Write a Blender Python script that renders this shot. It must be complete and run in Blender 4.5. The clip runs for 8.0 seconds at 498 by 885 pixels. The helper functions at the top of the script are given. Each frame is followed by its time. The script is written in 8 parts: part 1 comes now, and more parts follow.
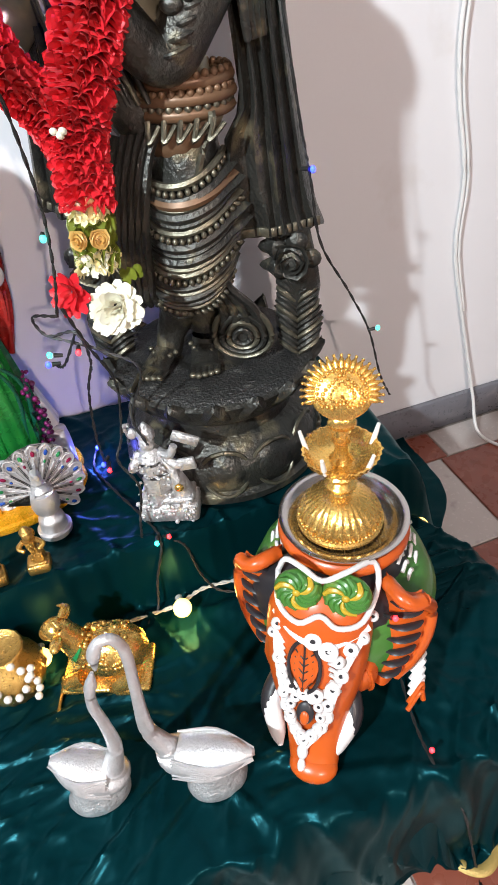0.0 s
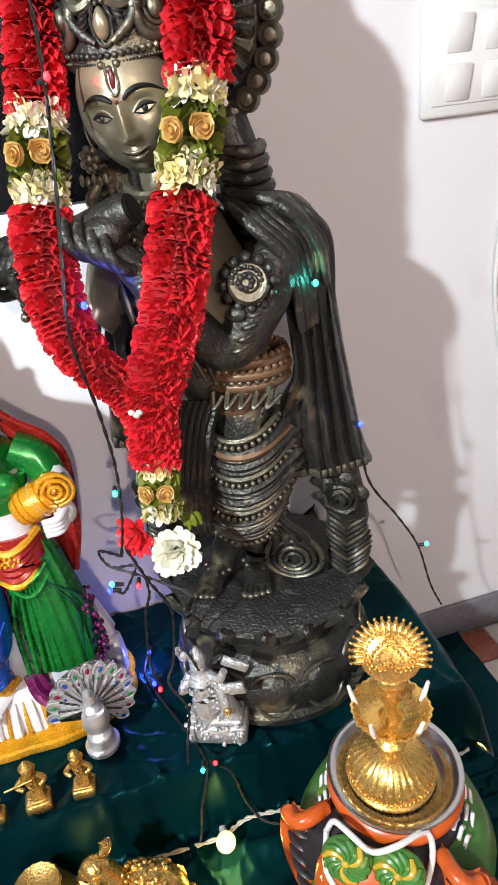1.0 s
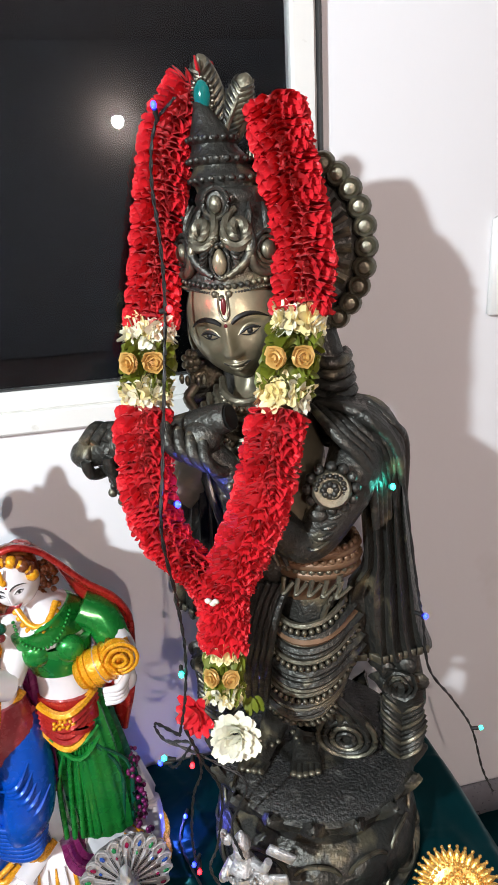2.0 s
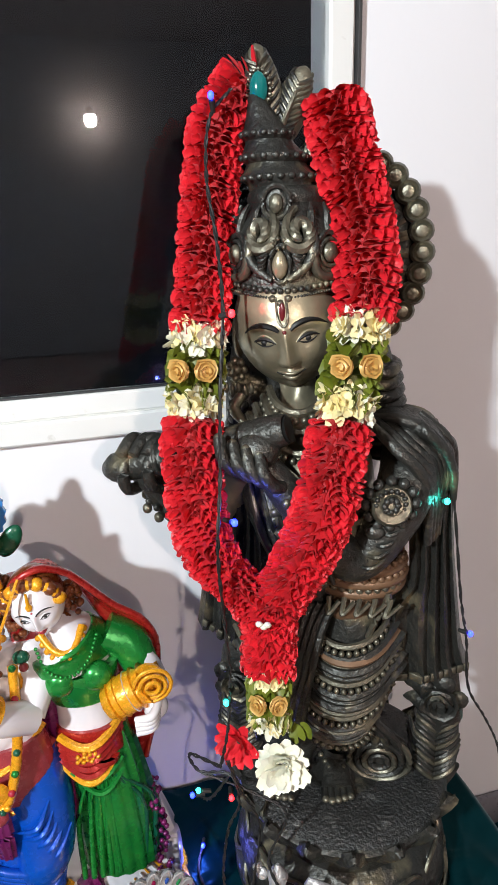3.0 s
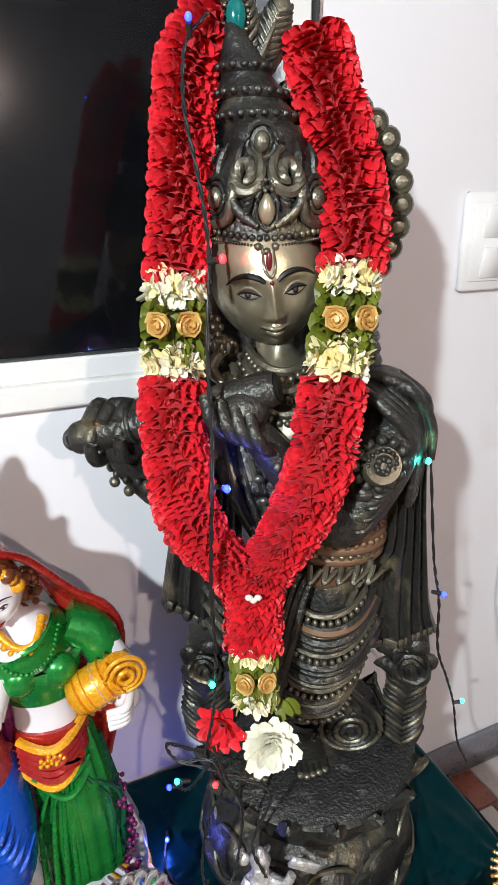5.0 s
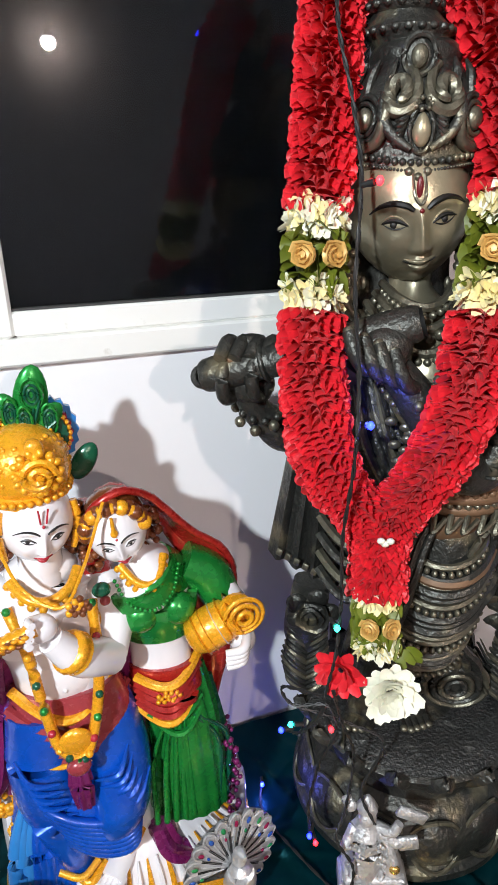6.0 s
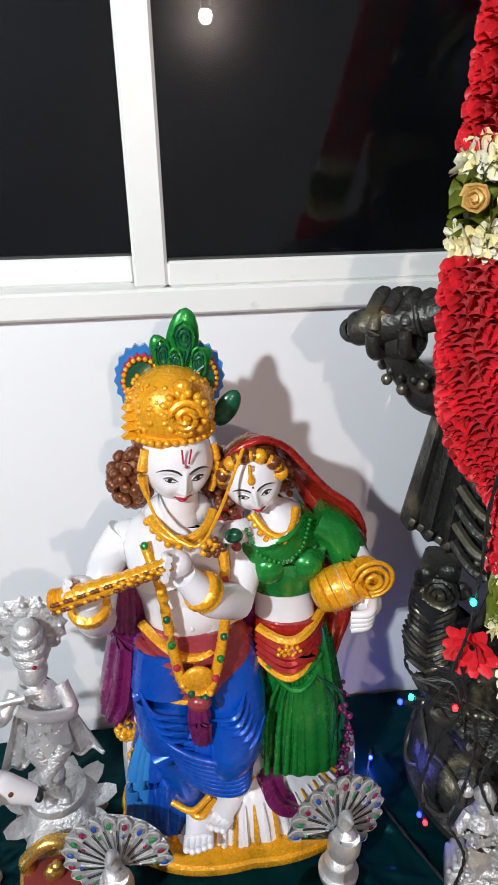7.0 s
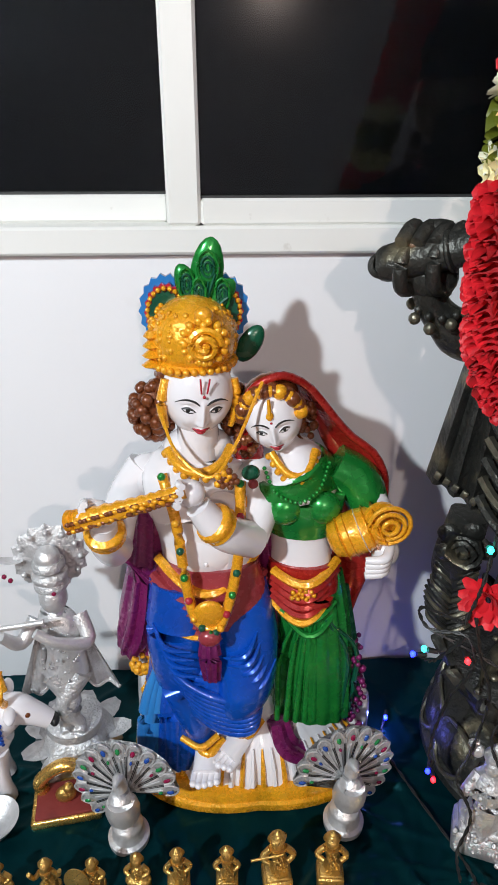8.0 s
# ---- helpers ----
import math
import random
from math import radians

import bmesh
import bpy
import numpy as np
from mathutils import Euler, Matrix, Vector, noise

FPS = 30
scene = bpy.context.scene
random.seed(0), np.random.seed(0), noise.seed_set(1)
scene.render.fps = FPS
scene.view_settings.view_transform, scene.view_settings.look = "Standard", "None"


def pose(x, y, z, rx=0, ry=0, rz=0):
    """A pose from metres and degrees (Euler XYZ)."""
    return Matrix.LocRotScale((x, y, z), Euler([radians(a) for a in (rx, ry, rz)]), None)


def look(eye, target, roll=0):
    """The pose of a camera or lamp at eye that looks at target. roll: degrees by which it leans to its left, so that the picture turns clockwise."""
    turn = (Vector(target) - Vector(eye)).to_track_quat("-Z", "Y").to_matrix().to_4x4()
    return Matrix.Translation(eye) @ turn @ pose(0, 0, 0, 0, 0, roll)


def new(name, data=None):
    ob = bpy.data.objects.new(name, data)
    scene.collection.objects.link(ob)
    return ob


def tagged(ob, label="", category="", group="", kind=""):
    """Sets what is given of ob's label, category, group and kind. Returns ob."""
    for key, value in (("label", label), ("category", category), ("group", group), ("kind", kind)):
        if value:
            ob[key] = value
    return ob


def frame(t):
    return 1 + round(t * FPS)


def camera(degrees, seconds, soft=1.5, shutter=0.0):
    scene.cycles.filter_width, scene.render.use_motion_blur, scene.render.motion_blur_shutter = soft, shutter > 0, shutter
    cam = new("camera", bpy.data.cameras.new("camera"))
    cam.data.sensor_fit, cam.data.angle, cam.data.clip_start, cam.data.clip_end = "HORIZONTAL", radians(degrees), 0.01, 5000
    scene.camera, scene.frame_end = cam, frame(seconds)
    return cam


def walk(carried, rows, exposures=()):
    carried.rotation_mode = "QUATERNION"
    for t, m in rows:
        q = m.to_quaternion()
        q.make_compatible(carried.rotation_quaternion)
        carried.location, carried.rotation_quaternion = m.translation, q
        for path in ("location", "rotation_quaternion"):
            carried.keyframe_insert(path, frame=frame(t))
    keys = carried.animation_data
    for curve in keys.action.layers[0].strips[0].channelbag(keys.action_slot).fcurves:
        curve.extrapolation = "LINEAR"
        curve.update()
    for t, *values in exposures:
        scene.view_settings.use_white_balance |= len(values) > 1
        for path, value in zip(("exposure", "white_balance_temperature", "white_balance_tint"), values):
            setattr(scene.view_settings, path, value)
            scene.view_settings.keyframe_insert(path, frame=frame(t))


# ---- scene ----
cam = camera(43.5, 8.0, soft=1.6)
PATH = [
    (0, (0.123, 0.348, 0.9), (0.557, 1.811, -0.393), -6.0),
    (0.5, (0.134, 0.36, 0.951), (0.563, 1.962, -0.167), -6.6),
    (1, (0.144, 0.378, 1.016), (0.528, 2.107, 0.087), -6.9),
    (1.5, (0.141, 0.391, 1.079), (0.489, 2.209, 0.32), -6.5),
    (2, (0.107, 0.406, 1.124), (0.456, 2.264, 0.469), -3.3),
    (2.2, (0.086, 0.415, 1.128), (0.447, 2.261, 0.447), -2.6),
    (3.3, (0.008, 0.477, 1.12), (0.62, 2.28, 0.508), -1.2),
    (3.5, (-0.003, 0.483, 1.117), (0.707, 2.256, 0.526), -0.7),
    (4, (-0.021, 0.495, 1.113), (0.745, 2.236, 0.494), -0.5),
    (5.5, (-0.064, 0.533, 1.074), (0.723, 2.224, 0.352), -0.1),
    (6, (-0.108, 0.55, 1.058), (0.527, 2.284, 0.289), -0.7),
    (6.5, (-0.135, 0.561, 1.041), (0.3, 2.338, 0.231), -1.0),
    (7, (-0.13, 0.552, 1.031), (0.136, 2.359, 0.215), -0.8),
    (7.5, (-0.106, 0.536, 1.011), (0.076, 2.344, 0.176), 0.1),
    (8, (-0.104, 0.534, 0.989), (0.001, 2.335, 0.128), -0.0),
]
walk(cam, [(t, look(eye, target, roll)) for t, eye, target, roll in PATH],
     [(0.0, 0.36), (1.0, 0.22), (2.0, 0.05), (3.5, -0.02), (5.5, 0.03), (6.5, -0.22), (8.0, -0.46)])

# ---- world and light ----
world = bpy.data.worlds.new("night")
scene.world = world
world.use_nodes = True
world.node_tree.nodes["Background"].inputs[0].default_value = (0.010, 0.012, 0.018, 1)
world.node_tree.nodes["Background"].inputs[1].default_value = 0.3
scene.view_settings.exposure = 0.0

KEY = (-0.97, -0.14, 1.68)
BULB = (0.20, -1.50, 1.66)


def lamp(name, place, watts, colour, radius):
    data = bpy.data.lights.new(name, "POINT")
    data.energy, data.color, data.shadow_soft_size = watts, colour, radius
    ob = new(name, data)
    ob.location = place
    return ob


key = bpy.data.lights.new("key_light", "SPOT")
key.energy, key.color, key.shadow_soft_size, key.spot_size, key.spot_blend = 180, (0.86, 0.95, 1.0), 0.035, radians(110), 0.4
new("key_light", key).matrix_basis = look(KEY, (0.15, 1.1, 0.75))
lamp("bulb_light", BULB, 112, (1.0, 0.80, 0.71), 0.03)
# small lamps added beside the coloured and the globe bulbs to strengthen their glow
lamp("blue_bulb_light", (0.105, 1.105, 0.312), 0.16, (0.15, 0.18, 1.0), 0.004)
lamp("blue_bulb_light", (0.150, 0.945, 0.880), 0.09, (0.08, 0.12, 1.0), 0.004)
lamp("teal_bulb_light", (0.352, 0.955, 0.862), 0.02, (0.1, 1.0, 0.8), 0.004)
lamp("red_bulb_light", (0.155, 1.000, 1.065), 0.012, (1.0, 0.03, 0.05), 0.004)
lamp("globe_light", (0.158, 0.838, 0.212), 0.17, (1.0, 0.58, 0.14), 0.012)
lamp("globe_light", (-0.027, 0.838, 0.212), 0.17, (1.0, 0.58, 0.14), 0.012)

# ---- materials ----
def rgb(r, g, b):
    return (r, g, b, 1.0)


def material(name, colour, rough=0.5, metal=0.0, second=None, scale=30.0, amount=0.5, bump=0.0, bump_scale=120.0,
             coat=0.0, sheen=0.0, per_piece=0.0, emit=None, power=0.0, detail=4.0, wear=None, wear_scale=8.0, wear_amount=0.3):
    """Principled surface with two scales of variation (broad patches, fine grain), bump and optional worn patches."""
    m = bpy.data.materials.new(name)
    m.use_nodes = True
    nt = m.node_tree
    n, l = nt.nodes, nt.links
    b = n["Principled BSDF"]
    b.inputs["Roughness"].default_value = rough
    b.inputs["Metallic"].default_value = metal
    b.inputs["Coat Weight"].default_value = coat
    b.inputs["Coat Roughness"].default_value = 0.12
    b.inputs["Sheen Weight"].default_value = sheen
    co = n.new("ShaderNodeTexCoord")
    first = n.new("ShaderNodeTexNoise")
    first.inputs["Scale"].default_value = scale
    first.inputs["Detail"].default_value = detail
    l.new(co.outputs["Object"], first.inputs["Vector"])
    ramp = n.new("ShaderNodeValToRGB")
    ramp.color_ramp.elements[0].position, ramp.color_ramp.elements[1].position = 0.5 - 0.28 / max(amount, 0.3), 0.5 + 0.28 / max(amount, 0.3)
    ramp.color_ramp.elements[0].color = second or colour
    ramp.color_ramp.elements[1].color = colour
    l.new(first.outputs["Fac"], ramp.inputs["Fac"])
    out = ramp.outputs["Color"]
    if wear:
        spots = n.new("ShaderNodeTexNoise")
        spots.inputs["Scale"].default_value = wear_scale
        spots.inputs["Detail"].default_value = 8
        l.new(co.outputs["Object"], spots.inputs["Vector"])
        cut = n.new("ShaderNodeMapRange")
        cut.inputs["From Min"].default_value, cut.inputs["From Max"].default_value = 0.72 - wear_amount, 0.80 - wear_amount * 0.6
        l.new(spots.outputs["Fac"], cut.inputs["Value"])
        mix = n.new("ShaderNodeMix")
        mix.data_type = "RGBA"
        l.new(cut.outputs["Result"], mix.inputs["Factor"])
        l.new(out, mix.inputs["A"])
        mix.inputs["B"].default_value = wear
        out = mix.outputs["Result"]
    if per_piece:
        geo = n.new("ShaderNodeNewGeometry")
        hsv = n.new("ShaderNodeHueSaturation")
        val = n.new("ShaderNodeMapRange")
        val.inputs["To Min"].default_value, val.inputs["To Max"].default_value = 1 - per_piece, 1 + per_piece
        l.new(geo.outputs["Random Per Island"], val.inputs["Value"])
        l.new(val.outputs["Result"], hsv.inputs["Value"])
        l.new(out, hsv.inputs["Color"])
        out = hsv.outputs["Color"]
    l.new(out, b.inputs["Base Color"])
    if bump:
        fine = n.new("ShaderNodeTexNoise")
        fine.inputs["Scale"].default_value = bump_scale
        fine.inputs["Detail"].default_value = 6
        l.new(co.outputs["Object"], fine.inputs["Vector"])
        bp = n.new("ShaderNodeBump")
        bp.inputs["Strength"].default_value = bump
        bp.inputs["Distance"].default_value = 0.004
        l.new(fine.outputs["Fac"], bp.inputs["Height"])
        l.new(bp.outputs["Normal"], b.inputs["Normal"])
        rr = n.new("ShaderNodeMapRange")
        rr.inputs["To Min"].default_value, rr.inputs["To Max"].default_value = max(0.02, rough - 0.10), min(1, rough + 0.10)
        l.new(fine.outputs["Fac"], rr.inputs["Value"])
        l.new(rr.outputs["Result"], b.inputs["Roughness"])
    if emit:
        b.inputs["Emission Color"].default_value = emit
        b.inputs["Emission Strength"].default_value = power
    return m


def glass(name, colour=(1, 1, 1, 1), rough=0.0):
    m = bpy.data.materials.new(name)
    m.use_nodes = True
    b = m.node_tree.nodes["Principled BSDF"]
    b.inputs["Base Color"].default_value = colour
    b.inputs["Transmission Weight"].default_value = 1.0
    b.inputs["Roughness"].default_value = rough
    b.inputs["IOR"].default_value = 1.5
    return m


WALL = material("wall_paint", rgb(0.80, 0.80, 0.82), 0.55, second=rgb(0.77, 0.765, 0.78), scale=3, bump=0.06, bump_scale=60, wear=rgb(0.70, 0.68, 0.67), wear_scale=5, wear_amount=0.06)
# unseen ceiling: its grey is chosen for bounced light and the panes' reflection
CEIL = material("unseen_ceiling_tone", rgb(0.50, 0.54, 0.58), 0.7, second=rgb(0.46, 0.50, 0.54), scale=2)
# invented tint for unseen walls: dims bounced light, cools the reflection in the panes
FAR_WALL = material("unseen_wall_tint", rgb(0.32, 0.38, 0.44), 0.6, second=rgb(0.28, 0.34, 0.40), scale=3, bump=0.06, bump_scale=60)
FRAME = material("window_paint", rgb(0.80, 0.80, 0.78), 0.35, second=rgb(0.74, 0.73, 0.69), scale=9, bump=0.03, wear=rgb(0.45, 0.42, 0.36), wear_scale=26, wear_amount=0.05)
GASKET = material("window_gasket", rgb(0.02, 0.02, 0.02), 0.6, second=rgb(0.05, 0.05, 0.05))
PANE = glass("window_glass", rgb(0.9, 0.92, 0.95))
PANE.node_tree.nodes["Principled BSDF"].inputs["Coat Weight"].default_value = 0.07
PANE.node_tree.nodes["Principled BSDF"].inputs["Coat Roughness"].default_value = 0.16
NIGHT = material("night_dark", rgb(0.006, 0.007, 0.011), 0.9, second=rgb(0.003, 0.003, 0.006), scale=0.8)
SKIRT = material("skirting_stone", rgb(0.20, 0.20, 0.22), 0.3, second=rgb(0.13, 0.13, 0.15), scale=40, bump=0.03, wear=rgb(0.30, 0.29, 0.28), wear_scale=20, wear_amount=0.1)
GROUT = material("grout", rgb(0.22, 0.19, 0.17), 0.9, second=rgb(0.14, 0.12, 0.11), bump=0.2)
TILE_RED = material("red_tile", rgb(0.27, 0.082, 0.050), 0.28, second=rgb(0.17, 0.048, 0.032), scale=18, bump=0.04, bump_scale=40, wear=rgb(0.33, 0.13, 0.09), wear_scale=30, wear_amount=0.12)
TILE_PALE = material("pale_tile", rgb(0.52, 0.47, 0.44), 0.25, second=rgb(0.42, 0.37, 0.35), scale=14, bump=0.03, wear=rgb(0.36, 0.31, 0.29), wear_scale=24, wear_amount=0.1)
PLASTIC = material("white_plastic", rgb(0.82, 0.82, 0.80), 0.3, second=rgb(0.76, 0.76, 0.74), scale=20)
CABLE = material("white_cable", rgb(0.80, 0.80, 0.79), 0.35, second=rgb(0.70, 0.69, 0.67), scale=30)
SATIN = material("green_satin", rgb(0.001, 0.036, 0.043), 0.31, 0.5, second=rgb(0.0006, 0.014, 0.019), scale=7, bump=0.06, bump_scale=900)
SATIN.node_tree.nodes["Principled BSDF"].inputs["Specular IOR Level"].default_value = 0.10
SATIN.node_tree.nodes["Principled BSDF"].inputs["Specular Tint"].default_value = rgb(0.75, 1.0, 1.0)
GOLD_HEM = material("gold_hem", rgb(0.55, 0.40, 0.13), 0.4, 0.4, second=rgb(0.35, 0.24, 0.07), scale=90, bump=0.3, bump_scale=500)
BRONZE = material("dark_bronze", rgb(0.105, 0.103, 0.090), 0.37, 0.70, second=rgb(0.024, 0.025, 0.024), scale=30, bump=0.60, bump_scale=160, wear=rgb(0.27, 0.235, 0.15), wear_scale=22, wear_amount=0.15)
BRONZE_SKIN = material("bronze_skin", rgb(0.30, 0.265, 0.175), 0.33, 0.6, second=rgb(0.15, 0.138, 0.098), scale=18, bump=0.12, bump_scale=120, wear=rgb(0.42, 0.36, 0.24), wear_scale=12, wear_amount=0.22)
# paler bronze on raised relief: worn edges, and highlights put into the colour
BRONZE_LIGHT = material("bronze_highlight", rgb(0.29, 0.265, 0.19), 0.36, 0.75, second=rgb(0.06, 0.058, 0.048), scale=70, bump=0.25, bump_scale=260)
BRONZE_BLACK = material("bronze_black", rgb(0.012, 0.012, 0.011), 0.5, 0.2, second=rgb(0.006, 0.006, 0.006))
BRONZE_WARM = material("bronze_bare", rgb(0.23, 0.13, 0.07), 0.42, 0.3, second=rgb(0.12, 0.07, 0.04), scale=30, bump=0.1)
SAND = material("bronze_rough", rgb(0.11, 0.11, 0.105), 0.45, 0.75, second=rgb(0.045, 0.045, 0.045), scale=60, bump=1.0, bump_scale=230, wear=rgb(0.25, 0.25, 0.235), wear_scale=60, wear_amount=0.1)
GOLD = material("gold_leaf", rgb(0.95, 0.62, 0.20), 0.26, 0.88, second=rgb(0.80, 0.46, 0.10), scale=50, bump=0.12, bump_scale=300)
BRASS = material("brass", rgb(0.85, 0.55, 0.17), 0.30, 0.88, second=rgb(0.42, 0.24, 0.06), scale=80, bump=0.35, bump_scale=420)
SILVER = material("silver", rgb(0.84, 0.84, 0.85), 0.36, 0.65, second=rgb(0.55, 0.54, 0.54), scale=70, bump=0.30, bump_scale=350)
SILVER_CAST = material("silver_cast", rgb(0.82, 0.82, 0.83), 0.40, 0.62, second=rgb(0.40, 0.39, 0.39), scale=90, bump=0.7, bump_scale=240)
STEEL = material("steel", rgb(0.62, 0.60, 0.58), 0.22, 1.0, second=rgb(0.52, 0.50, 0.48), scale=30, bump=0.03)
RED_DARK = material("dark_red_enamel", rgb(0.14, 0.008, 0.012), 0.3, second=rgb(0.08, 0.005, 0.008))
GEM_TEAL = material("teal_gem", rgb(0.0, 0.22, 0.20), 0.08, 0.2, second=rgb(0.0, 0.10, 0.10), coat=1.0)
RIBBON = material("red_ribbon", rgb(0.70, 0.012, 0.024), 0.5, second=rgb(0.56, 0.008, 0.016), scale=60, sheen=0.05, per_piece=0.14, bump=0.12, bump_scale=300)
RIBBON_CORE = material("red_core", rgb(0.46, 0.006, 0.012), 0.7, second=rgb(0.28, 0.003, 0.006), scale=60)
CREAM = material("cream_petal", rgb(0.86, 0.80, 0.52), 0.45, second=rgb(0.76, 0.62, 0.22), scale=38, per_piece=0.10, sheen=0.1)
WHITE_PETAL = material("white_petal", rgb(0.84, 0.83, 0.72), 0.45, second=rgb(0.76, 0.74, 0.55), scale=40, per_piece=0.08, sheen=0.1)
LEAF = material("olive_ribbon", rgb(0.165, 0.185, 0.016), 0.45, second=rgb(0.085, 0.11, 0.008), scale=60, per_piece=0.15)
ROSE_GOLD = material("gold_rose", rgb(0.66, 0.42, 0.13), 0.40, 0.15, second=rgb(0.46, 0.25, 0.06), scale=60)
P_WHITE = material("gloss_white_paint", rgb(0.80, 0.78, 0.80), 0.22, second=rgb(0.70, 0.67, 0.70), scale=22, coat=0.5, bump=0.03, bump_scale=60)
P_GOLD = material("gold_paint", rgb(0.92, 0.46, 0.020), 0.27, 0.25, second=rgb(0.64, 0.24, 0.006), scale=60, coat=0.5, bump=0.25, bump_scale=260)
P_BLUE = material("blue_paint", rgb(0.002, 0.105, 0.60), 0.27, 0.25, second=rgb(0.001, 0.045, 0.36), scale=26, coat=0.5, bump=0.08, bump_scale=90)
P_SKY = material("sky_blue_paint", rgb(0.03, 0.25, 0.60), 0.25, 0.1, second=rgb(0.02, 0.14, 0.46), scale=26, coat=0.5)
P_GREEN = material("green_paint", rgb(0.02, 0.36, 0.055), 0.27, 0.45, second=rgb(0.005, 0.13, 0.022), scale=18, coat=0.6, bump=0.10, bump_scale=90)
P_DARKGREEN = material("dark_green_paint", rgb(0.006, 0.12, 0.045), 0.26, 0.15, second=rgb(0.003, 0.045, 0.04), scale=18, coat=0.5, bump=0.1)
P_RED = material("red_paint", rgb(0.46, 0.022, 0.014), 0.27, 0.3, second=rgb(0.24, 0.008, 0.010), scale=24, coat=0.5, bump=0.08)
P_ROSE = material("rose_paint", rgb(0.36, 0.055, 0.065), 0.26, 0.1, second=rgb(0.22, 0.02, 0.03), scale=24, coat=0.5, bump=0.08)
P_PURPLE = material("purple_paint", rgb(0.26, 0.016, 0.125), 0.28, 0.3, second=rgb(0.09, 0.006, 0.07), scale=20, coat=0.5, bump=0.15)
P_BROWN = material("brown_hair_paint", rgb(0.22, 0.062, 0.016), 0.28, 0.2, second=rgb(0.10, 0.026, 0.008), scale=50, coat=0.5, bump=0.2)
P_BLACK = material("black_paint", rgb(0.01, 0.01, 0.011), 0.4, second=rgb(0.018, 0.018, 0.018))
P_LIP = material("lip_paint", rgb(0.42, 0.02, 0.04), 0.25, coat=0.5, second=rgb(0.36, 0.015, 0.03))
POT_ORANGE = material("orange_clay_paint", rgb(0.62, 0.115, 0.012), 0.32, second=rgb(0.50, 0.075, 0.010), scale=20, coat=0.3, bump=0.06, bump_scale=60, wear=rgb(0.36, 0.045, 0.01), wear_scale=16, wear_amount=0.1)
POT_BLACK = material("black_clay_paint", rgb(0.014, 0.013, 0.016), 0.4, second=rgb(0.03, 0.028, 0.032), scale=30, bump=0.12, bump_scale=90)
POT_GREEN = material("green_clay_paint", rgb(0.075, 0.24, 0.040), 0.33, second=rgb(0.035, 0.13, 0.022), scale=16, coat=0.3, bump=0.06, wear=rgb(0.22, 0.28, 0.03), wear_scale=20, wear_amount=0.14)
POT_YELLOW = material("yellow_clay_paint", rgb(0.55, 0.38, 0.03), 0.35, second=rgb(0.40, 0.25, 0.02), scale=30)
POT_WHITE = material("white_clay_paint", rgb(0.78, 0.77, 0.76), 0.4, second=rgb(0.60, 0.58, 0.58), scale=60, bump=0.2, bump_scale=240)
WIRE = material("black_wire", rgb(0.008, 0.008, 0.008), 0.5, second=rgb(0.02, 0.02, 0.02))
CLEAR_WIRE = material("clear_wire", rgb(0.55, 0.55, 0.52), 0.2, second=rgb(0.4, 0.4, 0.38), scale=80)
LED_BLUE = material("blue_led", rgb(0.1, 0.2, 0.9), 0.3, emit=rgb(0.004, 0.008, 1.0), power=18)
LED_TEAL = material("teal_led", rgb(0.1, 0.7, 0.6), 0.3, emit=rgb(0.012, 1.0, 0.70), power=12)
LED_RED = material("red_led", rgb(0.8, 0.1, 0.1), 0.3, emit=rgb(1.0, 0.006, 0.012), power=9)
LED_WARM = material("warm_led", rgb(1.0, 0.7, 0.3), 0.3, emit=rgb(1.0, 0.60, 0.13), power=4)
BULB_GLOW = material("bulb_glow", rgb(1.0, 0.8, 0.6), 0.3, emit=rgb(1.0, 0.50, 0.20), power=18)
FELT = material("red_felt", rgb(0.22, 0.025, 0.02), 0.8, second=rgb(0.13, 0.012, 0.01), bump=0.2)
GEM_RED = material("red_gem", rgb(0.30, 0.01, 0.06), 0.12, 0.1, second=rgb(0.2, 0.0, 0.04), coat=1)
GEM_BLUE = material("blue_gem", rgb(0.02, 0.10, 0.42), 0.12, 0.1, second=rgb(0.01, 0.05, 0.3), coat=1)
GEM_GREEN = material("green_gem", rgb(0.02, 0.28, 0.08), 0.12, 0.1, second=rgb(0.01, 0.18, 0.05), coat=1)
WICK = material("cotton_wick", rgb(0.82, 0.81, 0.78), 0.8, second=rgb(0.7, 0.69, 0.66), scale=90, bump=0.3)
ORANGE_CLOTH = material("orange_saddle", rgb(0.60, 0.22, 0.02), 0.4, second=rgb(0.45, 0.12, 0.01), coat=0.3)
PEARL = material("pearl", rgb(0.80, 0.77, 0.72), 0.2, second=rgb(0.72, 0.69, 0.64), coat=0.6)


# ---- mesh building ----
def spline(points, steps):
    """Catmull-Rom through rows of numbers."""
    p = np.array(points, float)
    if len(p) < 3:
        return np.array([p[0] + (p[-1] - p[0]) * i / steps for i in range(steps + 1)])
    ext = np.vstack([2 * p[0] - p[1], p, 2 * p[-1] - p[-2]])
    out = []
    for i in range(1, len(ext) - 2):
        a, b, c, d = ext[i - 1], ext[i], ext[i + 1], ext[i + 2]
        for k in range(steps):
            t = k / steps
            out.append(0.5 * (2 * b + (c - a) * t + (2 * a - 5 * b + 4 * c - d) * t * t + (3 * b - a - 3 * c + d) * t ** 3))
    out.append(p[-1])
    return np.array(out)


